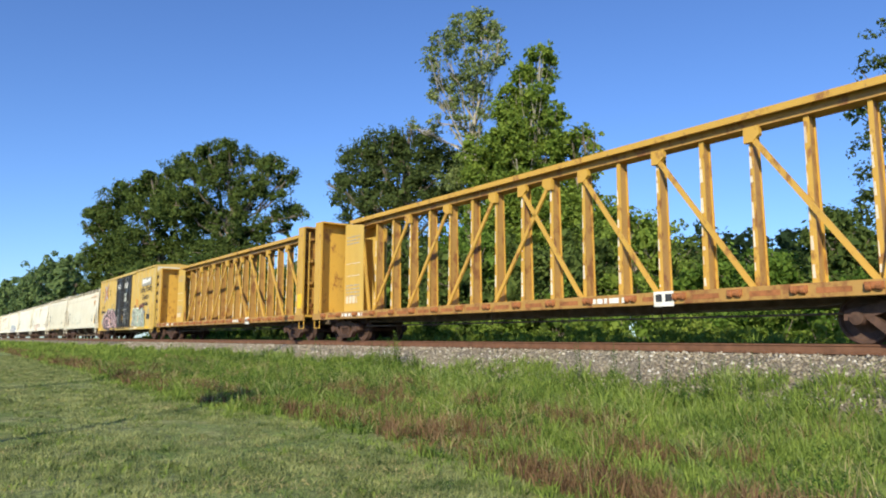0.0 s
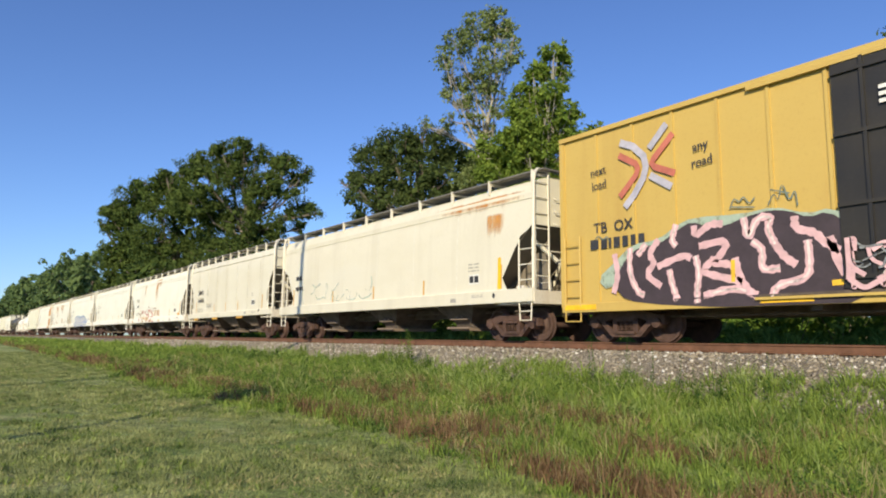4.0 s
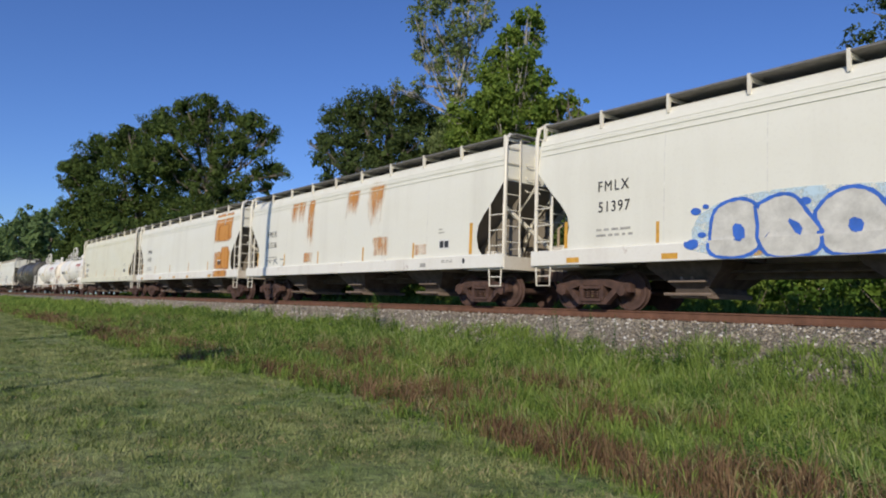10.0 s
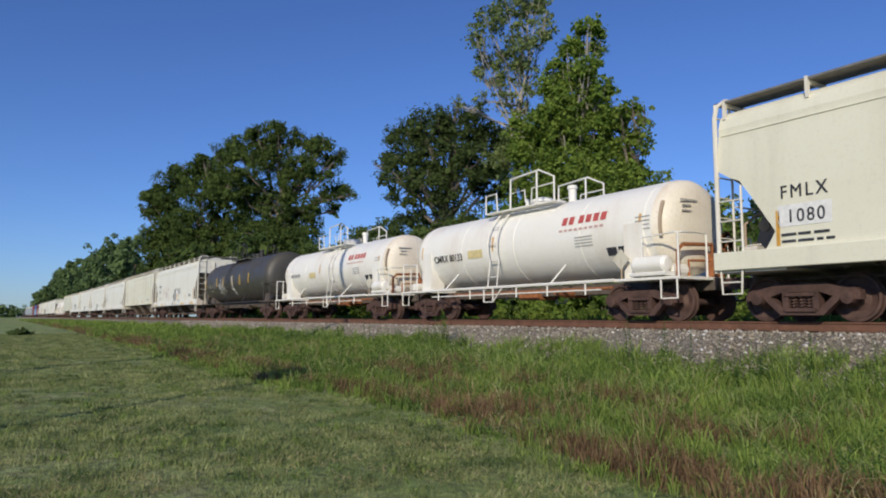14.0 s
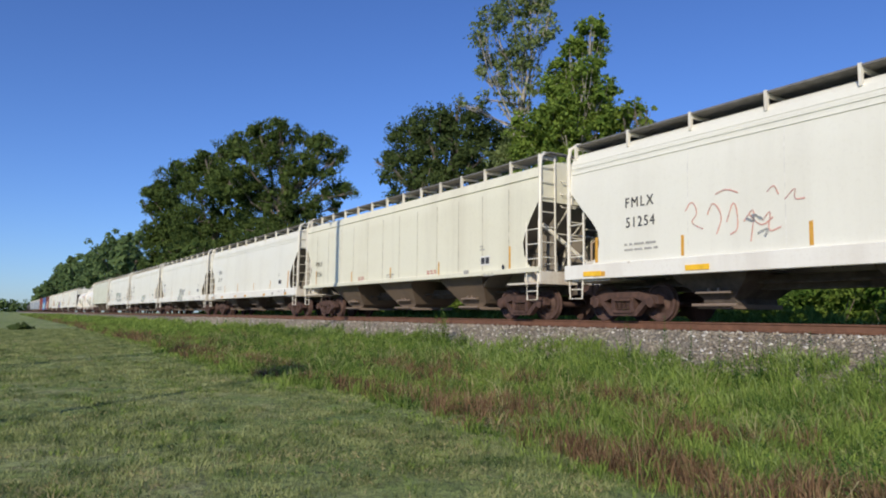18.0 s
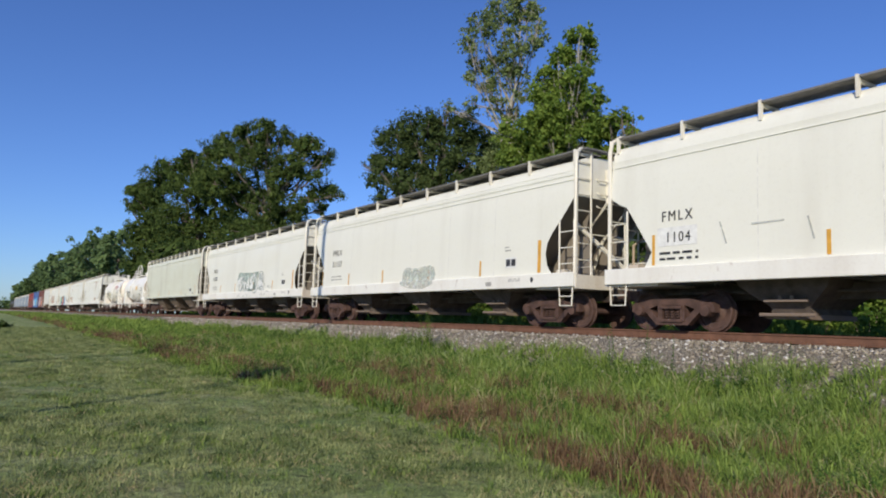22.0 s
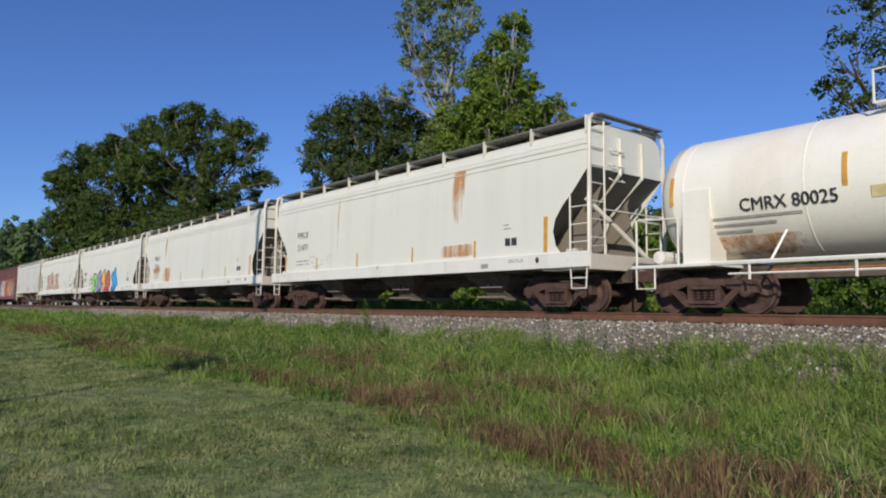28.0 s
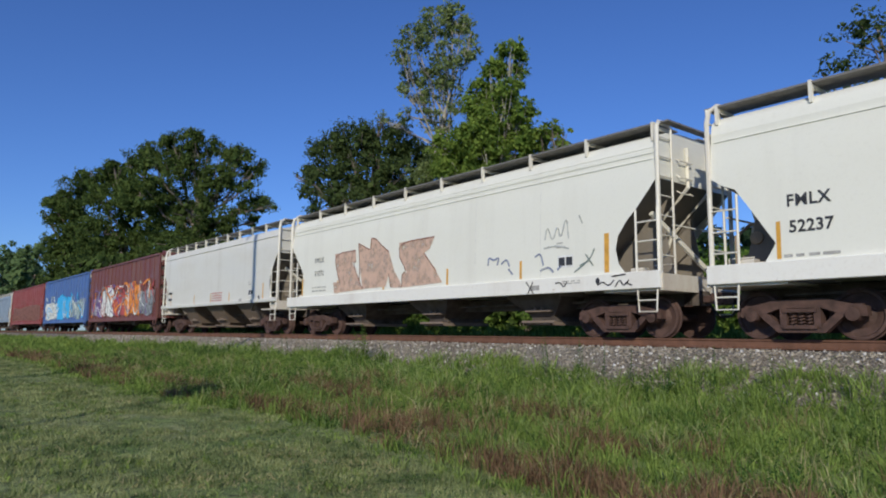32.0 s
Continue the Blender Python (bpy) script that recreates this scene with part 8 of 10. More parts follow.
patch(car, "F", "graffiti_hole", "blue", [(0.64, 1.87), (0.84, 1.77), (1.01, 1.54), (0.68, 1.49)], 6, 1, "")
patch(car, "F", "graffiti_hole", "blue", [(1.42, 1.52), (1.68, 1.44), (1.6, 1.24), (1.4, 1.33)], 6, 1, "")
patch(car, "F", "graffiti_hole", "blue", [(2.2, 1.76), (2.46, 1.64), (2.41, 1.4), (2.23, 1.31)], 6, 1, "")
patch(car, "F", "graffiti", "plaster", [(2.99, 1.79), (3.13, 2.01), (3.39, 2.08), (3.63, 1.91), (3.68, 1.62), (3.5, 1.46), (3.31, 1.53), (3.19, 1.71)], 2, 1, "pale drop with a blue rim")
patch(car, "F", "graffiti_shade", "blue", [(2.98, 1.77), (3.19, 1.74), (3.39, 1.6), (3.67, 1.7), (3.59, 1.48), (3.38, 1.46)], 3, 1, "")
strokes(car, "F", "graffiti_outline", "blue", [[(2.99, 1.79), (3.13, 2.01), (3.39, 2.08), (3.63, 1.91), (3.68, 1.62), (3.5, 1.46), (3.31, 1.53), (3.19, 1.71), (2.99, 1.79)]], 0.05, 3, "")
patch(car, "F", "graffiti", "plaster", [(4.11, 1.73), (4.29, 1.85), (4.52, 1.87), (4.71, 1.71), (4.73, 1.55), (4.56, 1.42), (4.39, 1.46), (4.28, 1.63)], 2, 1, "pale drop with a blue rim")
patch(car, "F", "graffiti_shade", "blue", [(4.17, 1.71), (4.33, 1.65), (4.49, 1.53), (4.71, 1.56), (4.57, 1.41), (4.39, 1.45)], 3, 1, "")
strokes(car, "F", "graffiti_outline", "blue", [[(4.11, 1.73), (4.29, 1.85), (4.52, 1.87), (4.71, 1.71), (4.73, 1.55), (4.56, 1.42), (4.39, 1.46), (4.28, 1.63), (4.11, 1.73)]], 0.05, 3, "")
patch(car, "F", "graffiti", "blue", [(3.89, 1.46), (3.85, 1.37), (3.75, 1.33), (3.64, 1.38), (3.6, 1.48), (3.65, 1.57), (3.75, 1.6), (3.85, 1.56)], 3, 1, "")
patch(car, "F", "graffiti", "blue", [(3.25, 1.11), (3.21, 1.03), (3.11, 0.99), (3.01, 1.03), (2.97, 1.13), (3.01, 1.22), (3.11, 1.25), (3.21, 1.21)], 3, 1, "")
patch(car, "F", "graffiti", "blue", [(3.47, 1.19), (3.45, 1.14), (3.4, 1.12), (3.34, 1.14), (3.32, 1.19), (3.34, 1.24), (3.4, 1.26), (3.45, 1.24)], 3, 1, "")
patch(car, "F", "graffiti", "blue", [(4.86, 1.67), (4.84, 1.62), (4.78, 1.6), (4.73, 1.62), (4.71, 1.68), (4.73, 1.73), (4.79, 1.75), (4.84, 1.72)], 3, 1, "")
patch(car, "F", "graffiti", "blue", [(5, 1.71), (4.98, 1.67), (4.95, 1.66), (4.91, 1.68), (4.9, 1.72), (4.91, 1.75), (4.95, 1.77), (4.99, 1.75)], 3, 1, "")
patch(car, "F", "graffiti", "blue", [(5, 1.6), (4.99, 1.57), (4.96, 1.56), (4.93, 1.58), (4.91, 1.61), (4.93, 1.64), (4.96, 1.65), (4.99, 1.63)], 3, 1, "")
patch(car, "F", "graffiti", "blue", [(2.89, 2.02), (2.86, 1.96), (2.79, 1.94), (2.73, 1.97), (2.7, 2.04), (2.73, 2.09), (2.79, 2.11), (2.86, 2.08)], 3, 1, "")
patch(car, "F", "graffiti", "blue", [(2.97, 2.1), (2.95, 2.06), (2.92, 2.05), (2.88, 2.07), (2.86, 2.11), (2.88, 2.14), (2.92, 2.15), (2.95, 2.13)], 3, 1, "")
patch(car, "F", "graffiti", "blue", [(2.94, 1.97), (2.93, 1.94), (2.9, 1.94), (2.87, 1.95), (2.86, 1.97), (2.87, 2), (2.9, 2.01), (2.93, 1.99)], 3, 1, "")
patch(car, "F", "graffiti", "blue", [(-3.62, 2.04), (-3.66, 1.99), (-3.74, 1.97), (-3.83, 2), (-3.87, 2.06), (-3.83, 2.11), (-3.75, 2.13), (-3.66, 2.1)], 3, 1, "")
patch(car, "F", "graffiti", "blue", [(-3.45, 2.13), (-3.47, 2.09), (-3.53, 2.08), (-3.58, 2.1), (-3.6, 2.14), (-3.58, 2.17), (-3.53, 2.18), (-3.48, 2.16)], 3, 1, "")
patch(car, "F", "graffiti", "blue", [(-3.63, 1.37), (-3.68, 1.29), (-3.8, 1.26), (-3.92, 1.3), (-3.98, 1.38), (-3.93, 1.46), (-3.8, 1.49), (-3.68, 1.45)], 3, 1, "")
patch(car, "F", "graffiti", "blue", [(-3.51, 1.55), (-3.54, 1.51), (-3.61, 1.5), (-3.68, 1.52), (-3.71, 1.56), (-3.68, 1.61), (-3.61, 1.62), (-3.54, 1.6)], 3, 1, "")
patch(car, "F", "graffiti", "blue", [(-0.13, 1.95), (-0.16, 1.89), (-0.23, 1.87), (-0.31, 1.9), (-0.35, 1.97), (-0.31, 2.02), (-0.24, 2.04), (-0.16, 2.01)], 3, 1, "")
patch(car, "F", "graffiti", "blue", [(-0.07, 2), (-0.09, 1.97), (-0.13, 1.96), (-0.16, 1.98), (-0.18, 2.01), (-0.16, 2.04), (-0.13, 2.05), (-0.09, 2.03)], 3, 1, "")
patch(car, "F", "graffiti", "blue", [(-1.49, 2.05), (-1.52, 2), (-1.6, 1.98), (-1.67, 2.01), (-1.7, 2.06), (-1.67, 2.11), (-1.6, 2.13), (-1.53, 2.1)], 3, 1, "")
patch(car, "F", "graffiti", "plaster", [(3.83, 1.49), (3.81, 1.43), (3.75, 1.41), (3.69, 1.44), (3.66, 1.5), (3.69, 1.55), (3.75, 1.57), (3.81, 1.54)], 4, 1, "")
strokes(car, "F", "graffiti", "blue", [[(4.39, 1.19), (4.5, 1.27), (4.61, 1.16), (4.7, 1.28), (4.83, 1.19)],
    [(4.64, 1.31), (4.75, 1.32), (4.83, 1.23), (4.99, 1.25)]], 0.03, 4, "")
sill_blocks(car, (-6.9, -4.3, -2.4, -0.5, 2.0, 5.0))
rust_on(car, "F", [(e - 3.2, e - 1.6, 3.95, 4.25)])
put(car)

# 8: rust runs from the roof
car, e = hopper("off-white covered hopper streaked with orange rust", length(8), "F", WHITE)
mark(car, e, "FMLX", "51536", "F")
rust_on(car, "F", [(-4.4, -3.0, 3.3, 4.2), (-2.9, -2.3, 2.4, 4.2), (0.1, 1.0, 3.1, 4.2), (1.5, 2.6, 2.8, 4.25), (1.9, 3.0, 1.46, 2.3), (-3.1, -2.2, 1.46, 1.95), (4.2, 5.2, 1.46, 1.9)])
tagged(part("graffiti", scribble(-e + 2.2, -e + 3.8, 1.4, 1.75, -1.575, 5, 0.04, 81, 6), SP["grey"], car), kind="stuff")
put(car)

# 9: heavy rust panel at the front
car, e = hopper("off-white covered hopper with a broad band of rust", length(9), "F", WHITE)
mark(car, e, "FMLX", "51572", "F")
sill_blocks(car, (-7.27, -3.37, -0.76, 1.53, 4.93))
rust_on(car, "F", [(5.2, 6.4, 2.8, 4.34), (6.45, 7.4, 2.8, 4.34), (5.7, 7.1, 2.8, 3.75)], BANDR)
rust_on(car, "F", [(5.31, 7.21, 1.42, 2.40), (6.17, 7.21, 1.42, 2.63)], BANDR)
part("rust_streak", Shape().add([(5.2, -1.656, 1.07), (7.5, -1.656, 1.07), (7.5, -1.656, 1.41), (5.2, -1.656, 1.41)], [(0, 1, 2, 3)]), BANDR, car, "orange rust on the sill")
put(car)

# 10: cream, straight cut, board with number
car, e = hopper("cream covered hopper car with a white number board", length(10), "S", CREAM)
mark(car, e, "FMLX", "1080", "S", 0.36, -(e - 1.8), 2.5, board=True)
put(car)

# 11, 12: white tanks
for k, num in ((11, "CMRX 80133"), (12, "")):
    R, ZC = 1.21, 2.28
    car, te = tank_car("white tank car with railed top platform and red marks", length(k), TANKW, R, ZC, RAILW, at=-0.75 if k == 11 else 0.5)
    if num:
        tank_write(car, num, 0.33, INK, -3.44, 2.08, R, ZC, 0.02, 0.95)
    else:
        part("stencil", tank_patch(-te + 1.3, -te + 2.6, 2.12, 2.27, R, ZC), FADED, car)
    part("placard", tank_patch(-2.26, -1.46, 2.0, 2.26, R, ZC), STRAWP, car, "faded yellow warning label")
    for q in range(6):
        part("brand_mark", tank_patch(2.22 + 0.27 * q + (0.1 if q > 1 else 0), 2.22 + 0.27 * q + (0.1 if q > 1 else 0) + 0.19, 2.60, 2.82, R, ZC, 3), REDINK, car, "red painted brand mark")
    for q in range(9):
        part("stencil", tank_patch(2.15 + 0.19 * q, 2.28 + 0.19 * q, 2.42, 2.48, R, ZC, 2), BLUSHS, car)
    for q in range(4):
        part("stencil", tank_patch(2.75, 3.4, 2.2 - 0.08 * q, 2.23 - 0.08 * q, R, ZC, 2), FADED, car)
    for xq in (3.83, 4.22):
        part("stencil_panel", tank_patch(xq, xq + 0.33, 1.66, 1.86, R, ZC), INK, car)
    for q in range(4):
        part("stencil", tank_patch(4.85, 5.3, 2.5 - 0.1 * q, 2.53 - 0.1 * q, R, ZC, 2), FADED, car)
    for q, (dx, ln) in enumerate(((0.0, 0.62), (0.08, 0.3), (0.05, 0.34))):
        part("stencil", Shape().box(te - 0.02, te + 0.004, -0.75 + dx, -0.75 + dx + ln, 2.86 - 0.13 * q, 2.90 - 0.13 * q), FADED, car)
    for x in (-te + 0.72, -0.9, te - 0.85):
        part("reflector", tank_patch(x - 0.035, x + 0.035, 2.15, 2.6, R, ZC), REFL, car)
    put(car)

# 13: black tank
R, ZC = 1.45, 2.46
car, te = tank_car("black tank car with white tags and yellow reflectors", length(13), TANKB, R, ZC, DARKT, black=True)
tank_write(car, "CALX 5025", 0.42, LETGREY, -te + 2.4, 2.2, R, ZC, 0.0, 0.95)
part("stencil", tank_patch(-te + 1.75, -te + 2.5, 1.86, 1.91, R, ZC, 2), LETGREY, car)
for x in (-te + 0.62, -te + 3.5, -te + 5.1, 0.15, 1.76, 3.6):
    part("reflector", tank_patch(x - 0.06, x + 0.06, 2.15, 2.75, R, ZC), REFLY, car, "bright yellow reflector strip")
TAGS = [[(-3.25, 2.34), (-3.15, 2.16), (-2.96, 2.32), (-2.89, 1.96)], [(-2.8, 2.36), (-2.78, 1.89), (-2.62, 2.17), (-2.48, 1.81)], [(-2.57, 2.64), (-2.54, 1.82)], [(-2.38, 2.14), (-2.2, 2.24), (-2.18, 1.9), (-2.39, 1.86)],
        [(-2.05, 2.54), (-2.04, 1.89), (-1.85, 2.09), (-1.78, 1.81)], [(-1.71, 2.08), (-1.57, 1.8)], [(-2.89, 1.79), (-2.63, 1.66), (-2.7, 1.51)], [(-2.29, 1.74), (-2.1, 1.78), (-2.19, 1.57)], [(-2.97, 1.68), (-2.81, 1.78)]]
TAGS2 = [[(-0.03, 2.52), (0.05, 2.73), (0.17, 2.65), (0.08, 2.41)], [(-0.04, 2.37), (0.31, 2.5)], [(-0.01, 2.22), (0.19, 2.28), (0.36, 2.3), (0.24, 2.14)], [(0.07, 2.06), (0.35, 2.13), (0.18, 1.9), (0.4, 1.93)],
         [(0.12, 1.81), (0.4, 1.88), (0.56, 1.75)], [(0.23, 1.7), (0.39, 1.49), (0.45, 1.7), (0.71, 1.56)], [(0.03, 1.97), (0.09, 1.81)]]
for tag in (TAGS, TAGS2):
    tank_strokes(car, tag, 0.055, R, ZC, "chalk", "white sprayed tag")
tank_strokes(car, [[(te - 0.9, 1.85), (te - 0.75, 2.0), (te - 0.9, 2.12), (te - 1.05, 2.0), (te - 0.9, 1.85)]], 0.04, R, ZC, "grey", "grey round mark")
put(car)

# 14
car, e = hopper("off-white covered hopper with pink and grey tags", length(14), "F", WHITE)
mark(car, e, "FMLX", "51254", "F")
sill_blocks(car, (-7.1, 3.4, 6.4))
patch(car, "F", "graffiti", "chalk", [(-0.19, 1.94), (0.12, 2.11), (0.35, 2.37), (0.6, 2.45), (0.95, 2.25), (1.21, 2.48), (1.54, 2.32), (1.87, 2.31), (2.26, 2.47), (2.41, 2.41), (2.32, 2.1), (2.04, 2), (1.88, 1.66), (2, 1.42), (2.53, 1.46), (2.56, 1.05), (-0.09, 1.1), (0.2, 1.51)], 1, 0, "white letter fill")
patch(car, "F", "graffiti_shade", "black", [(-0.23, 1.9), (0.12, 2.11), (0.3, 1.81), (0.45, 1.52), (0.2, 1.48), (-0, 1.67)], 2, 0, "")
patch(car, "F", "graffiti_shade", "black", [(0.41, 2.31), (0.65, 2.32), (0.85, 1.9), (0.95, 1.53), (0.75, 1.34), (0.66, 1.62)], 2, 0, "")
patch(car, "F", "graffiti_shade", "black", [(-0.15, 1.11), (0.07, 1.38), (0.25, 1.09)], 2, 0, "")
patch(car, "F", "graffiti_shade", "black", [(0.86, 1.12), (1.09, 1.25), (1.19, 1.06)], 2, 0, "")
patch(car, "F", "graffiti_shade", "black", [(1.67, 1.04), (1.72, 1.26), (1.84, 1.04)], 2, 0, "")
patch(car, "F", "graffiti_shade", "black", [(1.77, 2.16), (2.07, 2.3), (2.05, 2.09), (2.34, 2.1), (2.04, 1.97)], 2, 0, "")
patch(car, "F", "graffiti", "amber", [(1.17, 2.01), (1.45, 2), (1.62, 1.48), (1.39, 1.49)], 2, 0, "")
patch(car, "F", "graffiti", "amber", [(0.67, 1.25), (1.13, 1.28), (1.16, 1.17), (0.71, 1.14)], 3, 0, "")
strokes(car, "F", "graffiti", "black", [[(-0.19, 1.94), (0.12, 2.11), (0.35, 2.37), (0.6, 2.45), (0.83, 2.36), (0.95, 2.24), (1, 2.38), (1.21, 2.49), (1.41, 2.43), (1.54, 2.32), (1.87, 2.31), (2.03, 2.42), (2.26, 2.48), (2.42, 2.42), (2.32, 2.1)]], 0.065, 3, "black sprayed outline")
strokes(car, "F", "graffiti", "black", [[(1.54, 2.28), (1.69, 1.87), (1.88, 1.68), (1.96, 1.4), (2.23, 1.47), (2.53, 1.46), (2.61, 1.35), (2.51, 1.09)],
    [(1.2, 1.98), (1.21, 1.71), (1.39, 1.49), (1.71, 1.48), (1.94, 1.59)],
    [(0.41, 2.29), (0.49, 1.77), (0.73, 1.34)],
    [(0.22, 1.48), (0.07, 1.35)]], 0.03, 3, "")
strokes(car, "F", "graffiti", "blush", [[(-4.6, 2.44), (-4.43, 2.68), (-4.26, 2.35), (-4.49, 2.17), (-4.15, 2)],
    [(-4.04, 2.3), (-3.9, 2.59), (-3.66, 2.23), (-3.82, 1.86)],
    [(-3.58, 2.09), (-3.39, 2.61), (-3.29, 1.91), (-3.5, 1.82)],
    [(-3.19, 2.06), (-2.93, 2.37), (-3.04, 1.64)],
    [(-2.78, 2.03), (-2.59, 2.26), (-2.69, 1.77), (-2.4, 1.87)],
    [(-3.84, 2.71), (-3.58, 2.8), (-3.31, 2.67)],
    [(-2.32, 2.39), (-2.08, 2.63), (-2.15, 2.36), (-1.92, 2.37)],
    [(-2.68, 2.59), (-2.53, 2.73), (-2.44, 2.51)],
    [(-3.06, 2.18), (-2.81, 1.9), (-2.56, 2.08)]], 0.028, 2, "thin red sprayed tag")
strokes(car, "F", "graffiti", "grey", [[(-3.14, 2.12), (-2.93, 2.01), (-3.03, 2.21), (-2.78, 2.06)],
    [(-2.89, 1.78), (-2.64, 1.89), (-2.74, 1.7)]], 0.05, 3, "")
for x in (-e + 0.9, -e + 4.0, e - 4.5, e - 1.1):
    part("reflector", Shape().box(x - 0.3, x + 0.3, -1.668, -1.652, 1.12, 1.24), REFLY, car)
put(car)

# 15: ribbed, slopes showing
car, e = hopper("cream covered hopper with deep sloping discharge bays", length(15), "R", CREAM, bays=3)
mark(car, e, "FMLX", "2126", "R", 0.30, -(e - 1.6), 2.45)
for x in (-2.5, 0.0, 3.0):
    bars(car, REDINK if x else FADED, x - 0.3, x + 0.3, 1.62, -1.58, 3, 0.03, 0.08, seed=int(151 + x))
put(car)

# 16
car, e = hopper(HOP + ", little worn", length(16), "F", WHITE)
mark(car, e, "FMLX", "51337", "F")
sill_blocks(car, (-7.2, -5.0, -2.0, 0.1, 3.6, 7.0))
tagged(part("graffiti", scribble(-e + 0.7, -e + 1.9, 1.1, 1.4, -1.66, 6, 0.04, 161, 6), SP["grey"], car), kind="stuff")
put(car)

# 17
car, e = hopper("cream covered hopper with grey outlined tags", length(17), "S", WHITE)
mark(car, e, "FMLX", "1104", "S", 0.32, -(e - 1.9), 2.55, board=True)
patch(car, "S", "graffiti", "mist", [(-0.41, 1.63), (-0.44, 1.94), (-0.21, 2.08), (0.4, 2.05), (0.8, 1.94), (1.24, 1.95), (1.56, 2.01), (1.66, 1.86), (1.29, 1.8), (1.23, 1.1), (-0.61, 1.12), (-0.67, 1.54)], 1, 1, "washed grey sprayed fill")
strokes(car, "S", "graffiti", "grey", [[(-0.34, 1.62), (-0.43, 1.94), (-0.21, 2.09), (-0.01, 1.91), (-0.07, 1.55)],
    [(0.03, 1.6), (0.01, 1.96), (0.19, 2.04), (0.33, 1.78), (0.18, 1.54)],
    [(0.45, 1.62), (0.38, 1.88), (0.58, 2.03), (0.8, 1.94), (0.83, 1.69), (0.63, 1.63), (0.57, 1.81)],
    [(0.85, 1.5), (0.91, 1.78), (1.14, 1.93), (1.41, 1.98), (1.61, 2.02), (1.56, 1.87)],
    [(1.07, 1.44), (1.19, 1.71), (1.23, 1.47)],
    [(-0.6, 1.38), (-0.47, 1.58), (-0.22, 1.51), (-0.12, 1.3)],
    [(0.03, 1.24), (0.27, 1.38), (0.45, 1.18), (0.62, 1.36)],
    [(0.79, 1.11), (0.9, 1.33), (1.06, 1.1), (1.2, 1.33)],
    [(-0.61, 1.12), (-0.1, 1.18), (1.28, 1.06)]], 0.05, 2, "grey sprayed tag")
strokes(car, "S", "graffiti", "faint", [[(2.29, 1.58), (2.48, 1.66), (2.62, 1.56)],
    [(2.09, 1.18), (2.28, 1.26), (2.47, 1.13)],
    [(-5.47, 2.29), (-5.32, 1.82)],
    [(-4.77, 2.17), (-4.1, 2.18)],
    [(-3.65, 2.21), (-3.54, 1.77)],
    [(3.36, 1.8), (3.43, 1.5), (3.64, 1.69)],
    [(3.84, 1.79), (3.86, 1.51)]], 0.035, 2, "")
put(car)

# 18
car, e = hopper("off-white covered hopper with a washed-out tag", length(18), "F", WHITE)
mark(car, e, "FMLX", "51137", "F")
patch(car, "F", "graffiti", "mist", [(-0.38, 1.2), (-0.3, 1.83), (-0.02, 1.97), (0.45, 1.85), (0.95, 1.92), (1.5, 1.92), (1.78, 1.84), (1.75, 1.13)], 1, 1, "washed-out pale green tag")
strokes(car, "F", "graffiti", "washp", [[(-0.21, 1.28), (-0.13, 1.87), (0.02, 1.59), (0.19, 1.89), (0.22, 1.28)], [(0.33, 1.31), (0.4, 1.85), (0.65, 1.8), (0.6, 1.55), (0.38, 1.54)], [(0.73, 1.28), (0.8, 1.89), (1.02, 1.3), (1.14, 1.88)], [(1.21, 1.28), (1.28, 1.89), (1.55, 1.86)], [(1.25, 1.6), (1.49, 1.6)], [(1.57, 1.28), (1.63, 1.85), (1.75, 1.56)]], 0.14, 2, "washed-out pale green tag")
put(car)

# 19: outlined word
car, e = hopper("off-white covered hopper with a dark outlined sprayed word", length(19), "F", WHITE)
mark(car, e, "FMLX", "51228", "F")
patch(car, "F", "graffiti", "wash", [(-1.43, 2.11), (-1.18, 2.57), (-0.36, 2.53), (0.47, 2.51), (1.24, 2.47), (2.17, 2.5), (2, 1.92), (1.79, 1.64), (0.61, 1.8), (-0.37, 1.88), (-1.24, 1.81)], 1, 0, "grey-green sprayed shading")
patch(car, "F", "graffiti", "chalk", [(-1.37, 2.07), (-1.31, 2.32), (-1.08, 2.5), (-0.81, 2.52), (-0.54, 2.38), (-0.51, 2.07), (-0.73, 1.99), (-0.58, 1.9), (-0.56, 1.53), (-0.83, 1.45), (-1.13, 1.63), (-1.32, 1.86)], 2, 1, "white sprayed letter with a dark outline")
patch(car, "F", "graffiti", "chalk", [(-0.5, 2.41), (-0.26, 2.44), (-0.25, 2), (-0.1, 2), (-0.09, 2.43), (0.15, 2.45), (0.16, 1.74), (0.29, 1.43), (-0.11, 1.44), (-0.21, 1.7), (-0.33, 1.46), (-0.52, 1.51)], 2, 0, "white sprayed letter with a dark outline")
patch(car, "F", "graffiti", "chalk", [(0.1, 2.08), (0.23, 2.36), (0.5, 2.44), (0.7, 2.25), (0.74, 1.76), (0.57, 1.45), (0.37, 1.45), (0.16, 1.74)], 2, 1, "white sprayed letter with a dark outline")
patch(car, "F", "graffiti", "chalk", [(0.75, 2.08), (0.86, 2.36), (1.17, 2.42), (1.32, 2.28), (1.26, 2.12), (1.02, 2.06), (1.31, 1.9), (1.45, 1.71), (1.33, 1.53), (0.91, 1.48), (0.7, 1.64), (0.74, 1.79), (1.01, 1.79), (0.77, 1.91)], 2, 1, "white sprayed letter with a dark outline")
patch(car, "F", "graffiti", "chalk", [(1.33, 2.4), (2.13, 2.47), (2.13, 2.25), (1.93, 2.2), (1.97, 1.66), (2.14, 1.53), (2.16, 1.32), (1.61, 1.32), (1.64, 1.5), (1.79, 1.58), (1.75, 2.16), (1.38, 2.13)], 2, 0, "white sprayed letter with a dark outline")
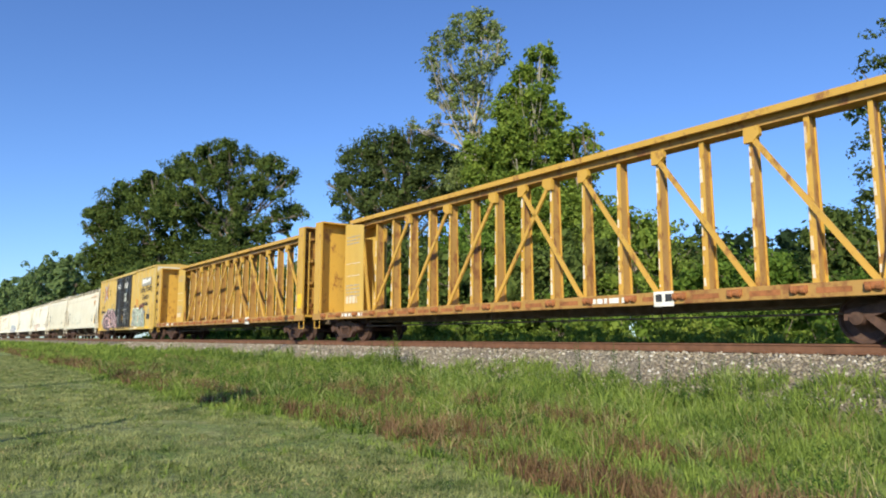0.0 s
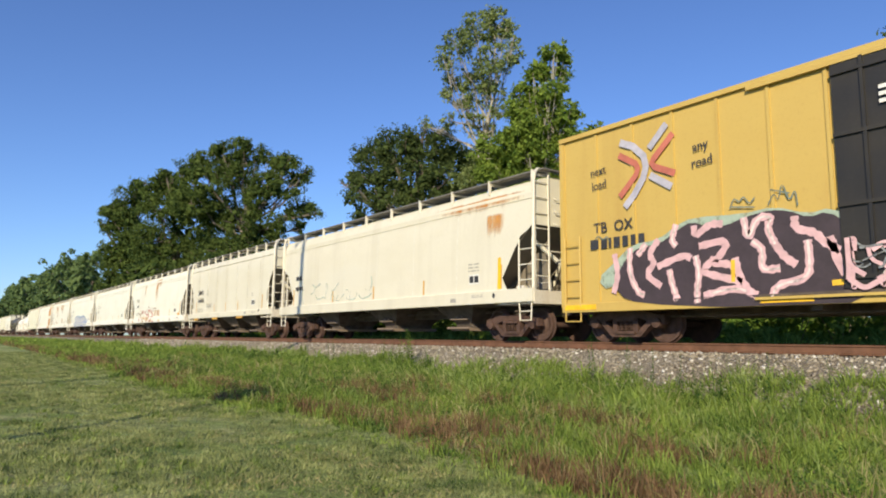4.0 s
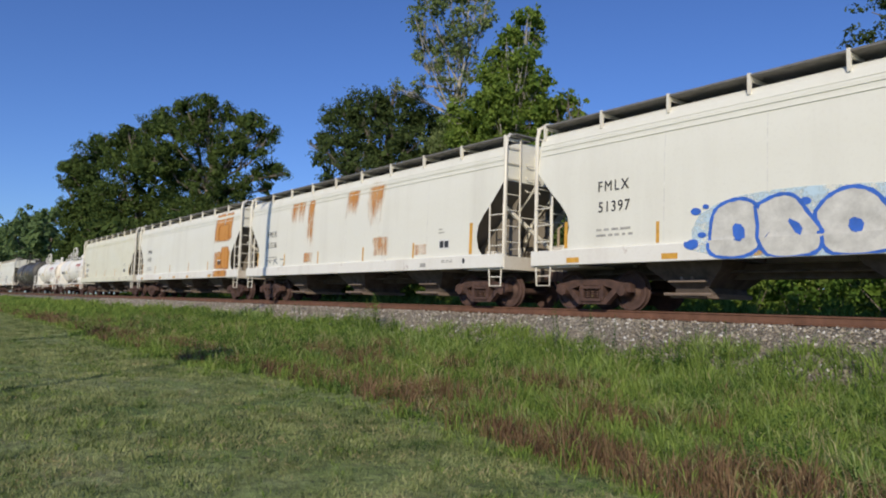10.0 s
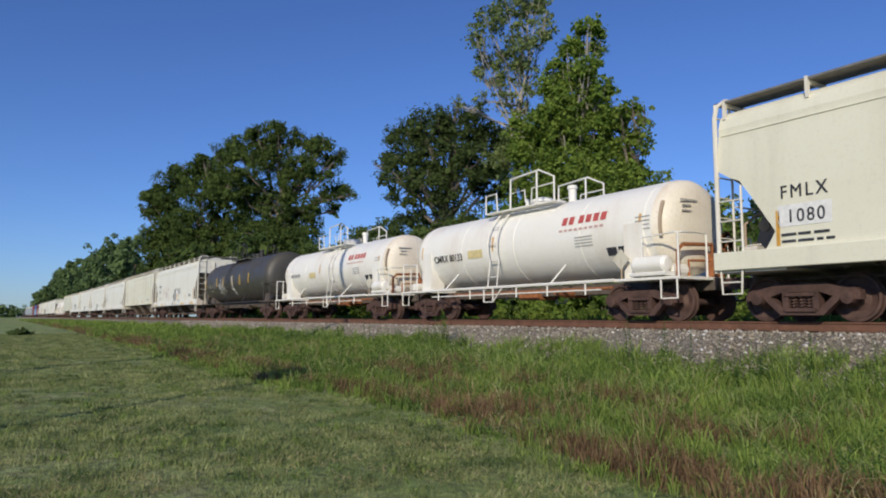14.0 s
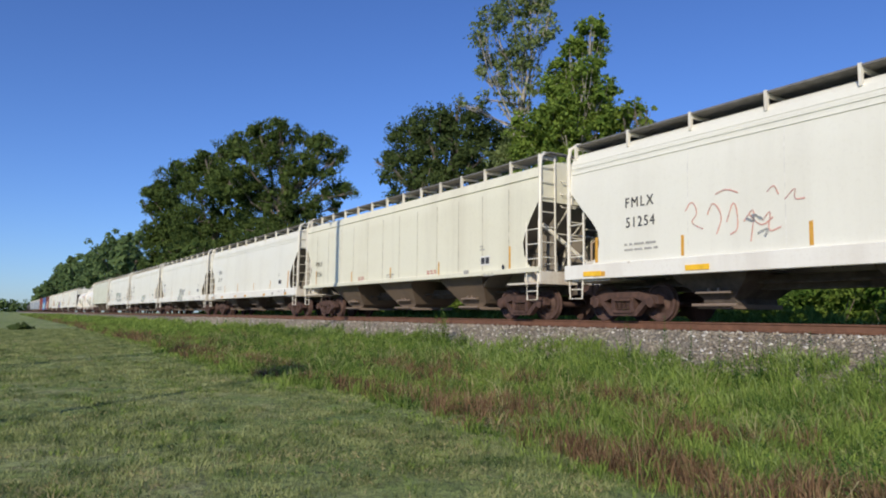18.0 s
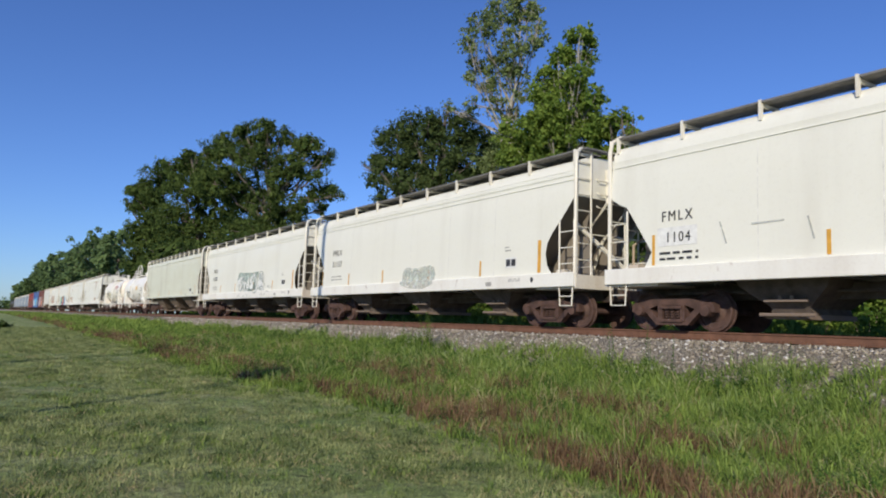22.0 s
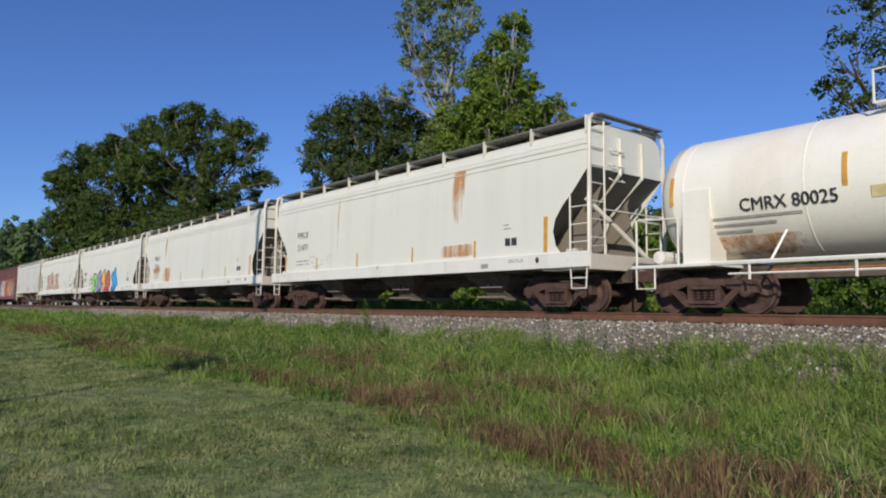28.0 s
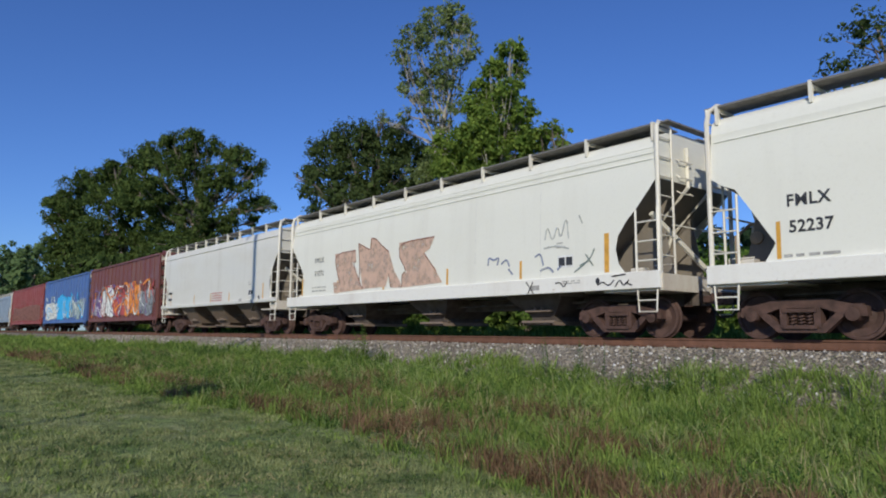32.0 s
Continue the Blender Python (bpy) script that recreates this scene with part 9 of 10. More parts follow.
patch(car, "F", "graffiti", "chalk", [(2.17, 1.46), (2.16, 2.12), (2.3, 2.37), (2.59, 2.49), (2.86, 2.4), (2.99, 2.09), (3.05, 1.44)], 2, 0, "white sprayed letter with a dark outline")
patch(car, "F", "graffiti_shade", "jade", [(-1.27, 2.35), (-1.05, 2.49), (-0.75, 2.52), (-0.54, 2.38), (-0.72, 2.29), (-0.94, 2.34), (-1.09, 2.15), (-1.28, 2.07)], 3, 1, "")
patch(car, "F", "graffiti_shade", "jade", [(-0.49, 2.42), (-0.29, 2.44), (-0.3, 2.01), (-0.48, 2)], 3, 1, "")
patch(car, "F", "graffiti_shade", "jade", [(-0.07, 2.43), (0.13, 2.45), (0.14, 1.97), (-0.06, 2.01)], 3, 1, "")
patch(car, "F", "graffiti_shade", "jade", [(0.14, 2.13), (0.28, 2.38), (0.5, 2.44), (0.66, 2.28), (0.5, 2.22), (0.33, 2.08), (0.2, 1.88)], 3, 1, "")
patch(car, "F", "graffiti_shade", "jade", [(0.78, 2.14), (0.89, 2.36), (1.17, 2.42), (1.3, 2.32), (1.09, 2.29), (0.96, 2.15)], 3, 1, "")
patch(car, "F", "graffiti_shade", "jade", [(1.6, 2.42), (2.11, 2.48), (2.11, 2.31), (1.75, 2.2), (1.53, 2.27)], 3, 1, "")
patch(car, "F", "graffiti_shade", "sketch", [(1.46, 1.88), (1.74, 1.95), (1.8, 1.51), (1.3, 1.49), (1.39, 1.66)], 4, 0, "")
patch(car, "F", "graffiti_shade", "sketch", [(0.54, 1.52), (0.77, 1.66), (1.07, 1.49), (1.33, 1.54), (1.29, 1.45), (0.61, 1.44)], 4, 0, "")
patch(car, "F", "graffiti_shade", "sketch", [(2.35, 2.37), (2.48, 2.38), (2.56, 1.99), (2.43, 1.99)], 4, 0, "")
patch(car, "F", "graffiti_shade", "sketch", [(2.67, 2.37), (2.77, 2.38), (2.81, 1.99), (2.69, 1.99)], 4, 0, "")
patch(car, "F", "graffiti_shade", "sketch", [(-0.45, 1.82), (-0.27, 1.9), (-0.24, 1.57), (-0.38, 1.61)], 4, 0, "")
patch(car, "F", "graffiti_shade", "sketch", [(-0, 1.85), (0.13, 1.84), (0.22, 1.54), (0.06, 1.55)], 4, 0, "")
patch(car, "F", "graffiti_shade", "sketch", [(-0.73, 1.55), (-0.55, 1.73), (-0.56, 1.54)], 4, 0, "")
strokes(car, "F", "graffiti_outline", "sketch", [[(-1.37, 2.1), (-1.31, 2.35), (-1.08, 2.53), (-0.81, 2.55), (-0.54, 2.41), (-0.51, 2.09), (-0.73, 2.02), (-0.58, 1.92), (-0.56, 1.55), (-0.83, 1.47), (-1.13, 1.66), (-1.32, 1.88), (-1.37, 2.1)],
    [(-0.5, 2.44), (-0.26, 2.46), (-0.25, 2.03), (-0.1, 2.03), (-0.09, 2.46), (0.15, 2.47), (0.16, 1.77), (0.29, 1.46), (-0.11, 1.47), (-0.21, 1.73), (-0.33, 1.48), (-0.52, 1.54), (-0.5, 2.44)],
    [(0.1, 2.1), (0.23, 2.38), (0.5, 2.47), (0.7, 2.28), (0.74, 1.79), (0.57, 1.48), (0.37, 1.48), (0.16, 1.77), (0.1, 2.1)],
    [(0.75, 2.11), (0.86, 2.39), (1.17, 2.44), (1.32, 2.3), (1.26, 2.14), (1.02, 2.08), (1.31, 1.93), (1.45, 1.73), (1.33, 1.55), (0.92, 1.51), (0.7, 1.66), (0.74, 1.81), (1.01, 1.82), (0.77, 1.94), (0.75, 2.11)],
    [(1.33, 2.42), (2.13, 2.5), (2.13, 2.27), (1.93, 2.22), (1.97, 1.69), (2.14, 1.56), (2.16, 1.34), (1.61, 1.34), (1.65, 1.52), (1.79, 1.61), (1.75, 2.18), (1.38, 2.16), (1.33, 2.42)]], 0.036, 4, "dark green letter outline")
strokes(car, "F", "graffiti", "sketch", [[(2.18, 1.48), (2.16, 2.15), (2.3, 2.39), (2.59, 2.51), (2.86, 2.43), (2.99, 2.11), (3.05, 1.46)],
    [(-1.05, 2.21), (-0.86, 2.36), (-0.68, 2.29), (-0.72, 2.13), (-1.02, 1.93), (-0.91, 1.7), (-0.77, 1.77), (-0.91, 1.89)],
    [(0.3, 2.09), (0.43, 2.19), (0.56, 2.06), (0.49, 1.83), (0.33, 1.93), (0.3, 2.09)],
    [(2.32, 1.52), (2.43, 1.65), (2.53, 1.76), (2.6, 1.57), (2.71, 1.8), (2.78, 1.62), (2.91, 1.7), (2.95, 1.54), (3.05, 1.43)],
    [(2.35, 1.61), (2.65, 1.56), (2.6, 1.46), (2.47, 1.51)],
    [(2.73, 1.53), (2.95, 1.63)]], 0.035, 5, "")
strokes(car, "F", "graffiti", "faint", [[(3.17, 1.68), (3.22, 1.9), (3.26, 1.67), (3.29, 1.8), (3.35, 1.62)],
    [(3.65, 1.7), (3.71, 1.55), (3.78, 1.71)],
    [(3.82, 1.64), (3.91, 1.68), (3.86, 1.53), (3.97, 1.55)],
    [(4.02, 1.65), (4.1, 1.54), (4.15, 1.68)],
    [(4.16, 1.55), (4.27, 1.63)],
    [(3.53, 1.39), (4.12, 1.39)]], 0.03, 2, "")
strokes(car, "F", "graffiti", "faint", [[(-1.11, 1.13), (-0.92, 1.29), (-0.74, 1.14), (-0.56, 1.29)],
    [(-0.13, 1.14), (0.28, 1.25)],
    [(0.44, 1.14), (0.57, 1.29), (0.69, 1.13), (0.85, 1.25)],
    [(1.06, 1.11), (1.21, 1.23), (1.35, 1.12)],
    [(2.64, 1.29), (2.76, 1.17), (2.94, 1.29)],
    [(3.03, 1.18), (3.13, 1.3), (3.22, 1.16), (3.32, 1.29)],
    [(3.38, 1.2), (3.58, 1.27)],
    [(3.87, 1.23), (3.91, 1.13)]], 0.028, 2, "")
put(car)

# 20
car, e = hopper("pale green covered hopper with deep sloping bays", length(20), "R", GREENW, bays=3, ribs=False)
mark(car, e, "FMLX", "2140", "R", 0.24, -(e - 1.3), 2.1, FADED)
put(car)

# 21, 22: stained tanks
for k, num, mt in ((21, "CMRX 80044", TANKW), (22, "CMRX 80025", TANKCR)):
    R, ZC = 1.36, 2.42
    car, te = tank_car("stained white tank car with railed top platform", length(k), mt, R, ZC, RAILW, at=-0.75 if k == 21 else 0.8)
    tank_write(car, num, 0.35, INK, -te + (2.75 if k == 21 else 2.85), 2.10, R, ZC, 0.0, 0.92)
    for q in range(3):
        part("stencil", tank_patch(-te + 1.25, -te + 3.1 - 0.5 * q, 1.86 - 0.13 * q, 1.91 - 0.13 * q, R, ZC, 2, 0.016), FADED, car)
    if k == 22:
        for q in range(6):
            part("brand_mark", tank_patch(2.05 + 0.27 * q + (0.14 if q > 1 else 0), 2.05 + 0.27 * q + (0.14 if q > 1 else 0) + 0.18, 2.78, 2.97, R, ZC, 3), REDINK, car, "red painted brand mark")
        for q in range(11):
            part("stencil", tank_patch(2.0 + 0.165 * q, 2.11 + 0.165 * q, 2.60, 2.69, R, ZC, 2), REDINK, car)
    for q in range(4):
        part("stencil", tank_patch(3.1, 4.1, 2.42 - 0.10 * q, 2.46 - 0.10 * q, R, ZC, 2), FADED, car)
    part("stencil_panel", tank_patch(2.1, 2.4, 1.70, 1.90, R, ZC), INK, car)
    part("rust_streak", tank_patch(-te + 0.55, -te + 3.4, 1.12, 1.6, R, ZC, 6, 0.006), PATCHR, car, "tan rust stain under the number")
    part("placard", tank_patch(0.95, 1.65, 2.32, 2.60, R, ZC) if k == 21 else tank_patch(-1.5, -0.9, 2.0, 2.2, R, ZC), REFLY if k == 21 else STRAWP, car)
    for x in (-te + 0.5, -te + 3.86, 1.8, te - 0.6):
        part("reflector", tank_patch(x - 0.045, x + 0.045, 2.25, 2.85, R, ZC), REFL, car)
    put(car)

# 23, 24
car, e = hopper("off-white covered hopper with rust runs and black marks", length(23), "F", WHITE)
mark(car, e, "FMLX", "51471", "F")
rust_on(car, "F", [(3.2, 3.75, 2.75, 4.2), (2.6, 4.3, 1.46, 1.9), (-3.17, -3.11, 2.1, 4.1)])
tagged(part("graffiti", scribble(-e + 3.0, -e + 4.8, 1.55, 2.0, -1.575, 7, 0.018, 231, 7), SP["wash"], car), kind="stuff")
put(car)
car, e = hopper("off-white covered hopper with small rust stains", length(24), "F", WHITE)
mark(car, e, "FMLX", "51566", "F")
rust_on(car, "F", [(-e + 1.6, -e + 3.0, 1.9, 2.3), (-e + 3.7, -e + 4.9, 1.3, 2.3), (-e + 3.8, -e + 4.0, 2.6, 4.1)])
put(car)

# 25: coloured letters
car, e = hopper("off-white covered hopper with five bright sprayed letters", length(25), "S", WHITE)
mark(car, e, "FMLX", "52237", "S", 0.30, -(e - 1.82), 2.52)
patch(car, "S", "graffiti", "green", [(-3.95, 2.15), (-3.66, 2.42), (-3.13, 2.5), (-2.76, 2.38), (-2.47, 2.04), (-2.31, 1.61), (-2.39, 1.3), (-2.76, 1.04), (-3.39, 0.98), (-3.56, 1.21), (-3.74, 1.56), (-3.96, 1.92)], 1, 1, "sprayed lime green letter with darker shading")
patch(car, "S", "graffiti_shade", "dkgreen", [(-3.4, 2.03), (-3.11, 2.05), (-2.87, 1.82), (-2.76, 1.45), (-2.93, 1.36), (-3.21, 1.51), (-3.36, 1.81)], 2, 0, "")
patch(car, "S", "graffiti_shade", "dkgreen", [(-3.54, 1.17), (-3.23, 1.03), (-2.9, 1.2), (-2.34, 1.4), (-2.39, 1.28), (-2.76, 1.04), (-3.39, 0.98)], 2, 0, "")
patch(car, "S", "graffiti_shade", "chalk", [(-3.16, 1.81), (-3, 1.72), (-2.91, 1.48), (-3.06, 1.5)], 2, 0, "")
strokes(car, "S", "graffiti_outline", "black", [[(-3.95, 2.15), (-3.66, 2.42), (-3.13, 2.5), (-2.76, 2.38), (-2.47, 2.04), (-2.31, 1.61), (-2.39, 1.3), (-2.76, 1.04), (-3.39, 0.98), (-3.56, 1.21), (-3.74, 1.56), (-3.96, 1.92), (-3.95, 2.15)]], 0.085, 3, "black letter outline")
patch(car, "S", "graffiti", "lilac", [(-2.43, 2.25), (-2.04, 2.52), (-1.55, 2.71), (-1.38, 2.38), (-1.3, 2.02), (-1.21, 1.79), (-1.01, 1.61), (-0.78, 1.33), (-0.81, 1.1), (-1.51, 1.04), (-2.06, 0.99), (-2.18, 1.23), (-2.26, 1.55), (-2.45, 2.04)], 1, 0, "sprayed lilac letter with darker shading")
patch(car, "S", "graffiti_shade", "violetd", [(-1.84, 2.01), (-1.45, 2.14), (-1.39, 1.99), (-1.75, 1.8)], 2, 0, "")
patch(car, "S", "graffiti_shade", "violetd", [(-2.11, 1.2), (-1.77, 1.11), (-1.23, 1.37), (-0.78, 1.33), (-0.81, 1.1), (-1.51, 1.04), (-2.06, 0.99)], 2, 0, "")
patch(car, "S", "graffiti_shade", "violetd", [(-1.64, 1.5), (-1.21, 1.63), (-1.19, 1.55), (-1.54, 1.39)], 2, 0, "")
strokes(car, "S", "graffiti_outline", "black", [[(-2.43, 2.25), (-2.04, 2.52), (-1.55, 2.71), (-1.38, 2.38), (-1.3, 2.02), (-1.21, 1.79), (-1.01, 1.61), (-0.78, 1.33), (-0.81, 1.1), (-1.51, 1.04), (-2.06, 0.99), (-2.18, 1.23), (-2.26, 1.55), (-2.45, 2.04), (-2.43, 2.25)]], 0.085, 3, "black letter outline")
patch(car, "S", "graffiti", "amber", [(-1.24, 2.21), (-0.81, 2.45), (-0.39, 2.75), (-0.15, 2.4), (-0.06, 2.05), (-0.16, 1.95), (0.07, 1.59), (0.23, 1.3), (0.34, 0.94), (-0.24, 0.93), (-0.42, 1.26), (-0.66, 1.64), (-0.96, 1.62), (-1.3, 1.97)], 1, 0, "sprayed amber yellow letter with darker shading")
patch(car, "S", "graffiti_shade", "ochre", [(-0.76, 1.65), (-0.45, 1.73), (-0.32, 1.3), (0.23, 1.3), (0.29, 0.98), (-0.22, 0.97), (-0.44, 1.3)], 2, 0, "")
strokes(car, "S", "graffiti_outline", "black", [[(-1.24, 2.21), (-0.81, 2.45), (-0.39, 2.75), (-0.15, 2.4), (-0.06, 2.05), (-0.16, 1.95), (0.07, 1.59), (0.23, 1.3), (0.34, 0.94), (-0.24, 0.93), (-0.42, 1.26), (-0.66, 1.64), (-0.96, 1.62), (-1.3, 1.97), (-1.24, 2.21)]], 0.085, 3, "black letter outline")
patch(car, "S", "graffiti", "coral", [(0.06, 2.05), (0.21, 2.4), (0.52, 2.55), (0.89, 2.53), (1.12, 2.31), (1.28, 1.9), (1.41, 1.55), (1.46, 1.21), (1.33, 0.93), (0.42, 0.95), (0.31, 1.25), (0.12, 1.68)], 1, 1, "sprayed coral red letter with darker shading")
patch(car, "S", "graffiti_shade", "rose", [(0.13, 1.33), (0.82, 1.41), (1.41, 1.26), (1.37, 0.97), (0.42, 0.97)], 2, 0, "")
patch(car, "S", "graffiti_shade", "rose", [(0.6, 2.02), (0.77, 1.96), (0.97, 1.59), (0.98, 1.4), (0.81, 1.47), (0.63, 1.75)], 2, 0, "")
patch(car, "S", "graffiti_shade", "chalk", [(0.73, 1.81), (0.81, 1.74), (0.88, 1.55), (0.81, 1.57)], 2, 0, "")
strokes(car, "S", "graffiti_outline", "black", [[(0.06, 2.05), (0.21, 2.4), (0.52, 2.55), (0.89, 2.53), (1.12, 2.31), (1.28, 1.9), (1.41, 1.55), (1.46, 1.21), (1.33, 0.93), (0.42, 0.95), (0.31, 1.25), (0.12, 1.68), (0.06, 2.05)]], 0.085, 3, "black letter outline")
patch(car, "S", "graffiti", "sky", [(1.56, 2.18), (2.04, 2.46), (2.2, 2.22), (2.16, 2.42), (2.6, 2.77), (2.7, 2.55), (2.87, 2.04), (3.04, 1.93), (3.26, 1.6), (3.38, 1.36), (3.22, 1.35), (2.87, 1.08), (2.75, 1.21), (2.65, 0.99), (2.29, 0.98), (1.98, 1.16), (1.94, 1.36), (2.11, 1.49), (1.86, 1.7), (1.69, 1.92)], 1, 0, "sprayed sky blue letter with darker shading")
patch(car, "S", "graffiti_shade", "deep", [(2.51, 1.75), (2.88, 1.36), (2.66, 1.32), (2.54, 1.53)], 2, 0, "")
patch(car, "S", "graffiti_shade", "deep", [(1.97, 1.27), (2.39, 1.34), (2.69, 1.29), (2.62, 0.99), (2.29, 0.98), (2, 1.15)], 2, 0, "")
patch(car, "S", "graffiti_shade", "deep", [(2.75, 1.31), (3.32, 1.43), (3.21, 1.32), (2.87, 1.08)], 2, 0, "")
patch(car, "S", "graffiti_shade", "deep", [(2.2, 2.22), (2.26, 2), (2.39, 2.02), (2.33, 2.16)], 2, 0, "")
strokes(car, "S", "graffiti_outline", "black", [[(1.56, 2.18), (2.04, 2.46), (2.2, 2.22), (2.16, 2.42), (2.6, 2.77), (2.7, 2.55), (2.87, 2.04), (3.04, 1.93), (3.26, 1.6), (3.38, 1.36), (3.22, 1.35), (2.87, 1.08), (2.75, 1.21), (2.65, 0.99), (2.29, 0.98), (1.98, 1.16), (1.94, 1.36), (2.11, 1.49), (1.86, 1.7), (1.69, 1.92), (1.56, 2.18)]], 0.085, 3, "black letter outline")
strokes(car, "S", "graffiti", "grey", [[(-5.06, 1.96), (-4.74, 2.17), (-4.45, 2.02), (-4.23, 2.17), (-4.03, 1.98)],
    [(-4.91, 1.76), (-4.53, 1.97), (-4.37, 2.37), (-4.24, 1.88), (-3.96, 1.8)],
    [(-4.76, 1.57), (-4.39, 1.78), (-4.11, 1.64), (-3.97, 1.46)],
    [(-4.67, 2.1), (-4.58, 1.62)],
    [(-4.23, 2.12), (-4.11, 1.53)],
    [(-5.06, 1.84), (-4.76, 1.67), (-4.92, 1.53)],
    [(-4.55, 1.27), (-4.19, 1.36), (-3.92, 1.2)]], 0.05, 1, "small grey sprayed tag")
put(car)

# 26: tan letters
car, e = hopper("off-white covered hopper with tan block graffiti", length(26), "F", WHITE)
mark(car, e, "FMLX", "51272", "F", 0.26, -(e - 2.2), 2.75)
patch(car, "F", "graffiti", "tan", [(-4.97, 2.88), (-3.57, 2.9), (-3.52, 2.52), (-3.78, 2.49), (-3.06, 1.53), (-4.91, 1.47), (-5, 1.86), (-4.61, 1.84)], 1, 0, "tan sprayed block letter")
patch(car, "F", "graffiti", "tan", [(-3.4, 3.12), (-2.69, 2.84), (-2.64, 3.24), (-2.3, 3.16), (-2.09, 2.98), (-1.57, 2.67), (-1.24, 2.02), (-0.93, 1.7), (-0.81, 1.48), (-1.41, 1.51), (-1.55, 1.97), (-1.7, 1.56), (-3.06, 1.53), (-3.27, 2.35)], 1, 0, "tan sprayed block letter")
patch(car, "F", "graffiti", "tan", [(-1.02, 2.91), (0.75, 2.92), (0.54, 2.59), (0.27, 2.47), (0.87, 1.89), (1.16, 1.54), (-0.81, 1.48), (-0.84, 1.91), (-0.58, 1.95), (-0.98, 2.45)], 1, 0, "tan sprayed block letter")
strokes(car, "F", "graffiti", "brown", [[(-3.57, 2.9), (-4.97, 2.88), (-4.79, 2.26), (-4.53, 1.84)],
    [(-3.06, 1.53), (-3.74, 2.46), (-3.52, 2.52)],
    [(-3.4, 3.12), (-3.27, 2.35), (-3.28, 1.77)],
    [(-3.4, 3.12), (-2.69, 2.84)],
    [(-2.62, 2.84), (-2.64, 3.24), (-2.3, 3.16), (-2.09, 2.98), (-1.57, 2.67)],
    [(-1.55, 1.97), (-1.42, 1.53)],
    [(-0.98, 2.45), (-1.02, 2.91), (0.75, 2.92)],
    [(-0.98, 2.45), (-0.58, 1.98), (-0.84, 1.91), (-0.81, 1.5)],
    [(0.27, 2.47), (0.87, 1.89)]], 0.04, 2, "brown letter outline")
strokes(car, "F", "graffiti", "bluegrey", [[(3.09, 1.89), (3.11, 2.12), (3.31, 2), (3.52, 2.09), (3.44, 1.87)],
    [(3.59, 1.89), (3.8, 2.02), (3.9, 1.81)],
    [(3.86, 1.75), (4.02, 1.59)],
    [(4.79, 1.98), (4.98, 2.07), (5.07, 1.75)],
    [(4.97, 1.62), (5.25, 1.71), (5.4, 1.56)],
    [(5.52, 1.61), (5.65, 1.71)]], 0.05, 2, "")
strokes(car, "F", "graffiti", "faint", [[(5.12, 2.38), (5.2, 2.75), (5.37, 2.26), (5.53, 2.75), (5.62, 2.29), (5.81, 2.95), (5.87, 2.34)],
    [(5.08, 2.17), (5.53, 2.21), (5.88, 2.1)],
    [(6.19, 2.87), (6.29, 2.66)]], 0.04, 2, "")
strokes(car, "F", "graffiti", "sketch", [[(6.04, 1.52), (6.29, 1.66), (6.54, 1.84), (6.63, 2.03)],
    [(6.21, 1.67), (6.46, 1.76)],
    [(6.38, 1.92), (6.59, 1.64)]], 0.035, 2, "")
strokes(car, "F", "graffiti", "black", [[(4.57, 1.36), (4.83, 1.04)],
    [(4.8, 1.35), (4.61, 1.05)],
    [(5.52, 1.28), (5.69, 1.3), (5.78, 1.16), (5.88, 1.29)],
    [(6.77, 1.17), (6.92, 1.26), (7.07, 1.13), (7.23, 1.27)],
    [(7.25, 1.12), (7.38, 1.29), (7.46, 1.11), (7.61, 1.25)],
    [(7.16, 1.35), (7.53, 1.38)],
    [(7.52, 1.2), (7.69, 1.13)]], 0.03, 2, "")
put(car)

# 27
car, e = hopper("short greyish covered hopper with sloping bays", length(27), "R", GREYW, bays=3, ribs=False)
bars(car, INK, -e + 0.9, -e + 1.5, 2.1, -1.58, 2, 0.12, 0.35, seed=271)
bars(car, REDINK, 0.2, 1.4, 1.9, -1.58, 4, 0.04, 0.12, seed=272)
put(car)

# 28, 29, 30: old box cars
for k, mt, lab, cols in ((28, MAROON, "maroon box car covered in sprayed graffiti", ("violet", "pale", "red", "orange", "grey")), (29, BLUE, "blue box car with pale sprayed graffiti", ("pale", "sky", "wash")), (30, REDC, "red box car with ribbed sides", ("brown",))):
    car, e = box_car(lab, length(k), mt, 4.7, None)
    for i, c in enumerate(cols):
        w = 2 * (e - 0.8) / len(cols)
        part("graffiti", blotch(-e + 0.8 + w * i, -e + 0.8 + w * (i + 1.1), 1.1, 2.6 + 0.5 * (i % 2), -1.568 - 0.002 * i, 280 + 10 * k + i), SP[c], car, "sprayed " + c + " patch")
        tagged(part("graffiti", scribble(-e + 0.8, e - 0.8, 1.1, 3.2, -1.578 - 0.002 * i, 9, 0.12, 290 + 10 * k + i, 6), SP[c], car), kind="stuff")
    put(car)

# the far tail: more pale hoppers, then dark tanks
for i in range(5):
    GAPS.append(GAPS[-1] - 17.9)
    car, e = hopper("blue-grey covered hopper far down the train", 17.9, "F", TAILB)
    put(car)
for i in range(3):
    GAPS.append(GAPS[-1] - 17.0)
    car, te = tank_car("dark tank car far down the train", 17.0, TANKB, 1.45, 2.46, DARKT, black=True)
    put(car)


# ---------------------------------------------------------------- lawn details
WOODP = plain("weathered pole wood", (0.16, 0.12, 0.085), 0.9, vary=0.4, scale=3.0, bumpy=0.5)


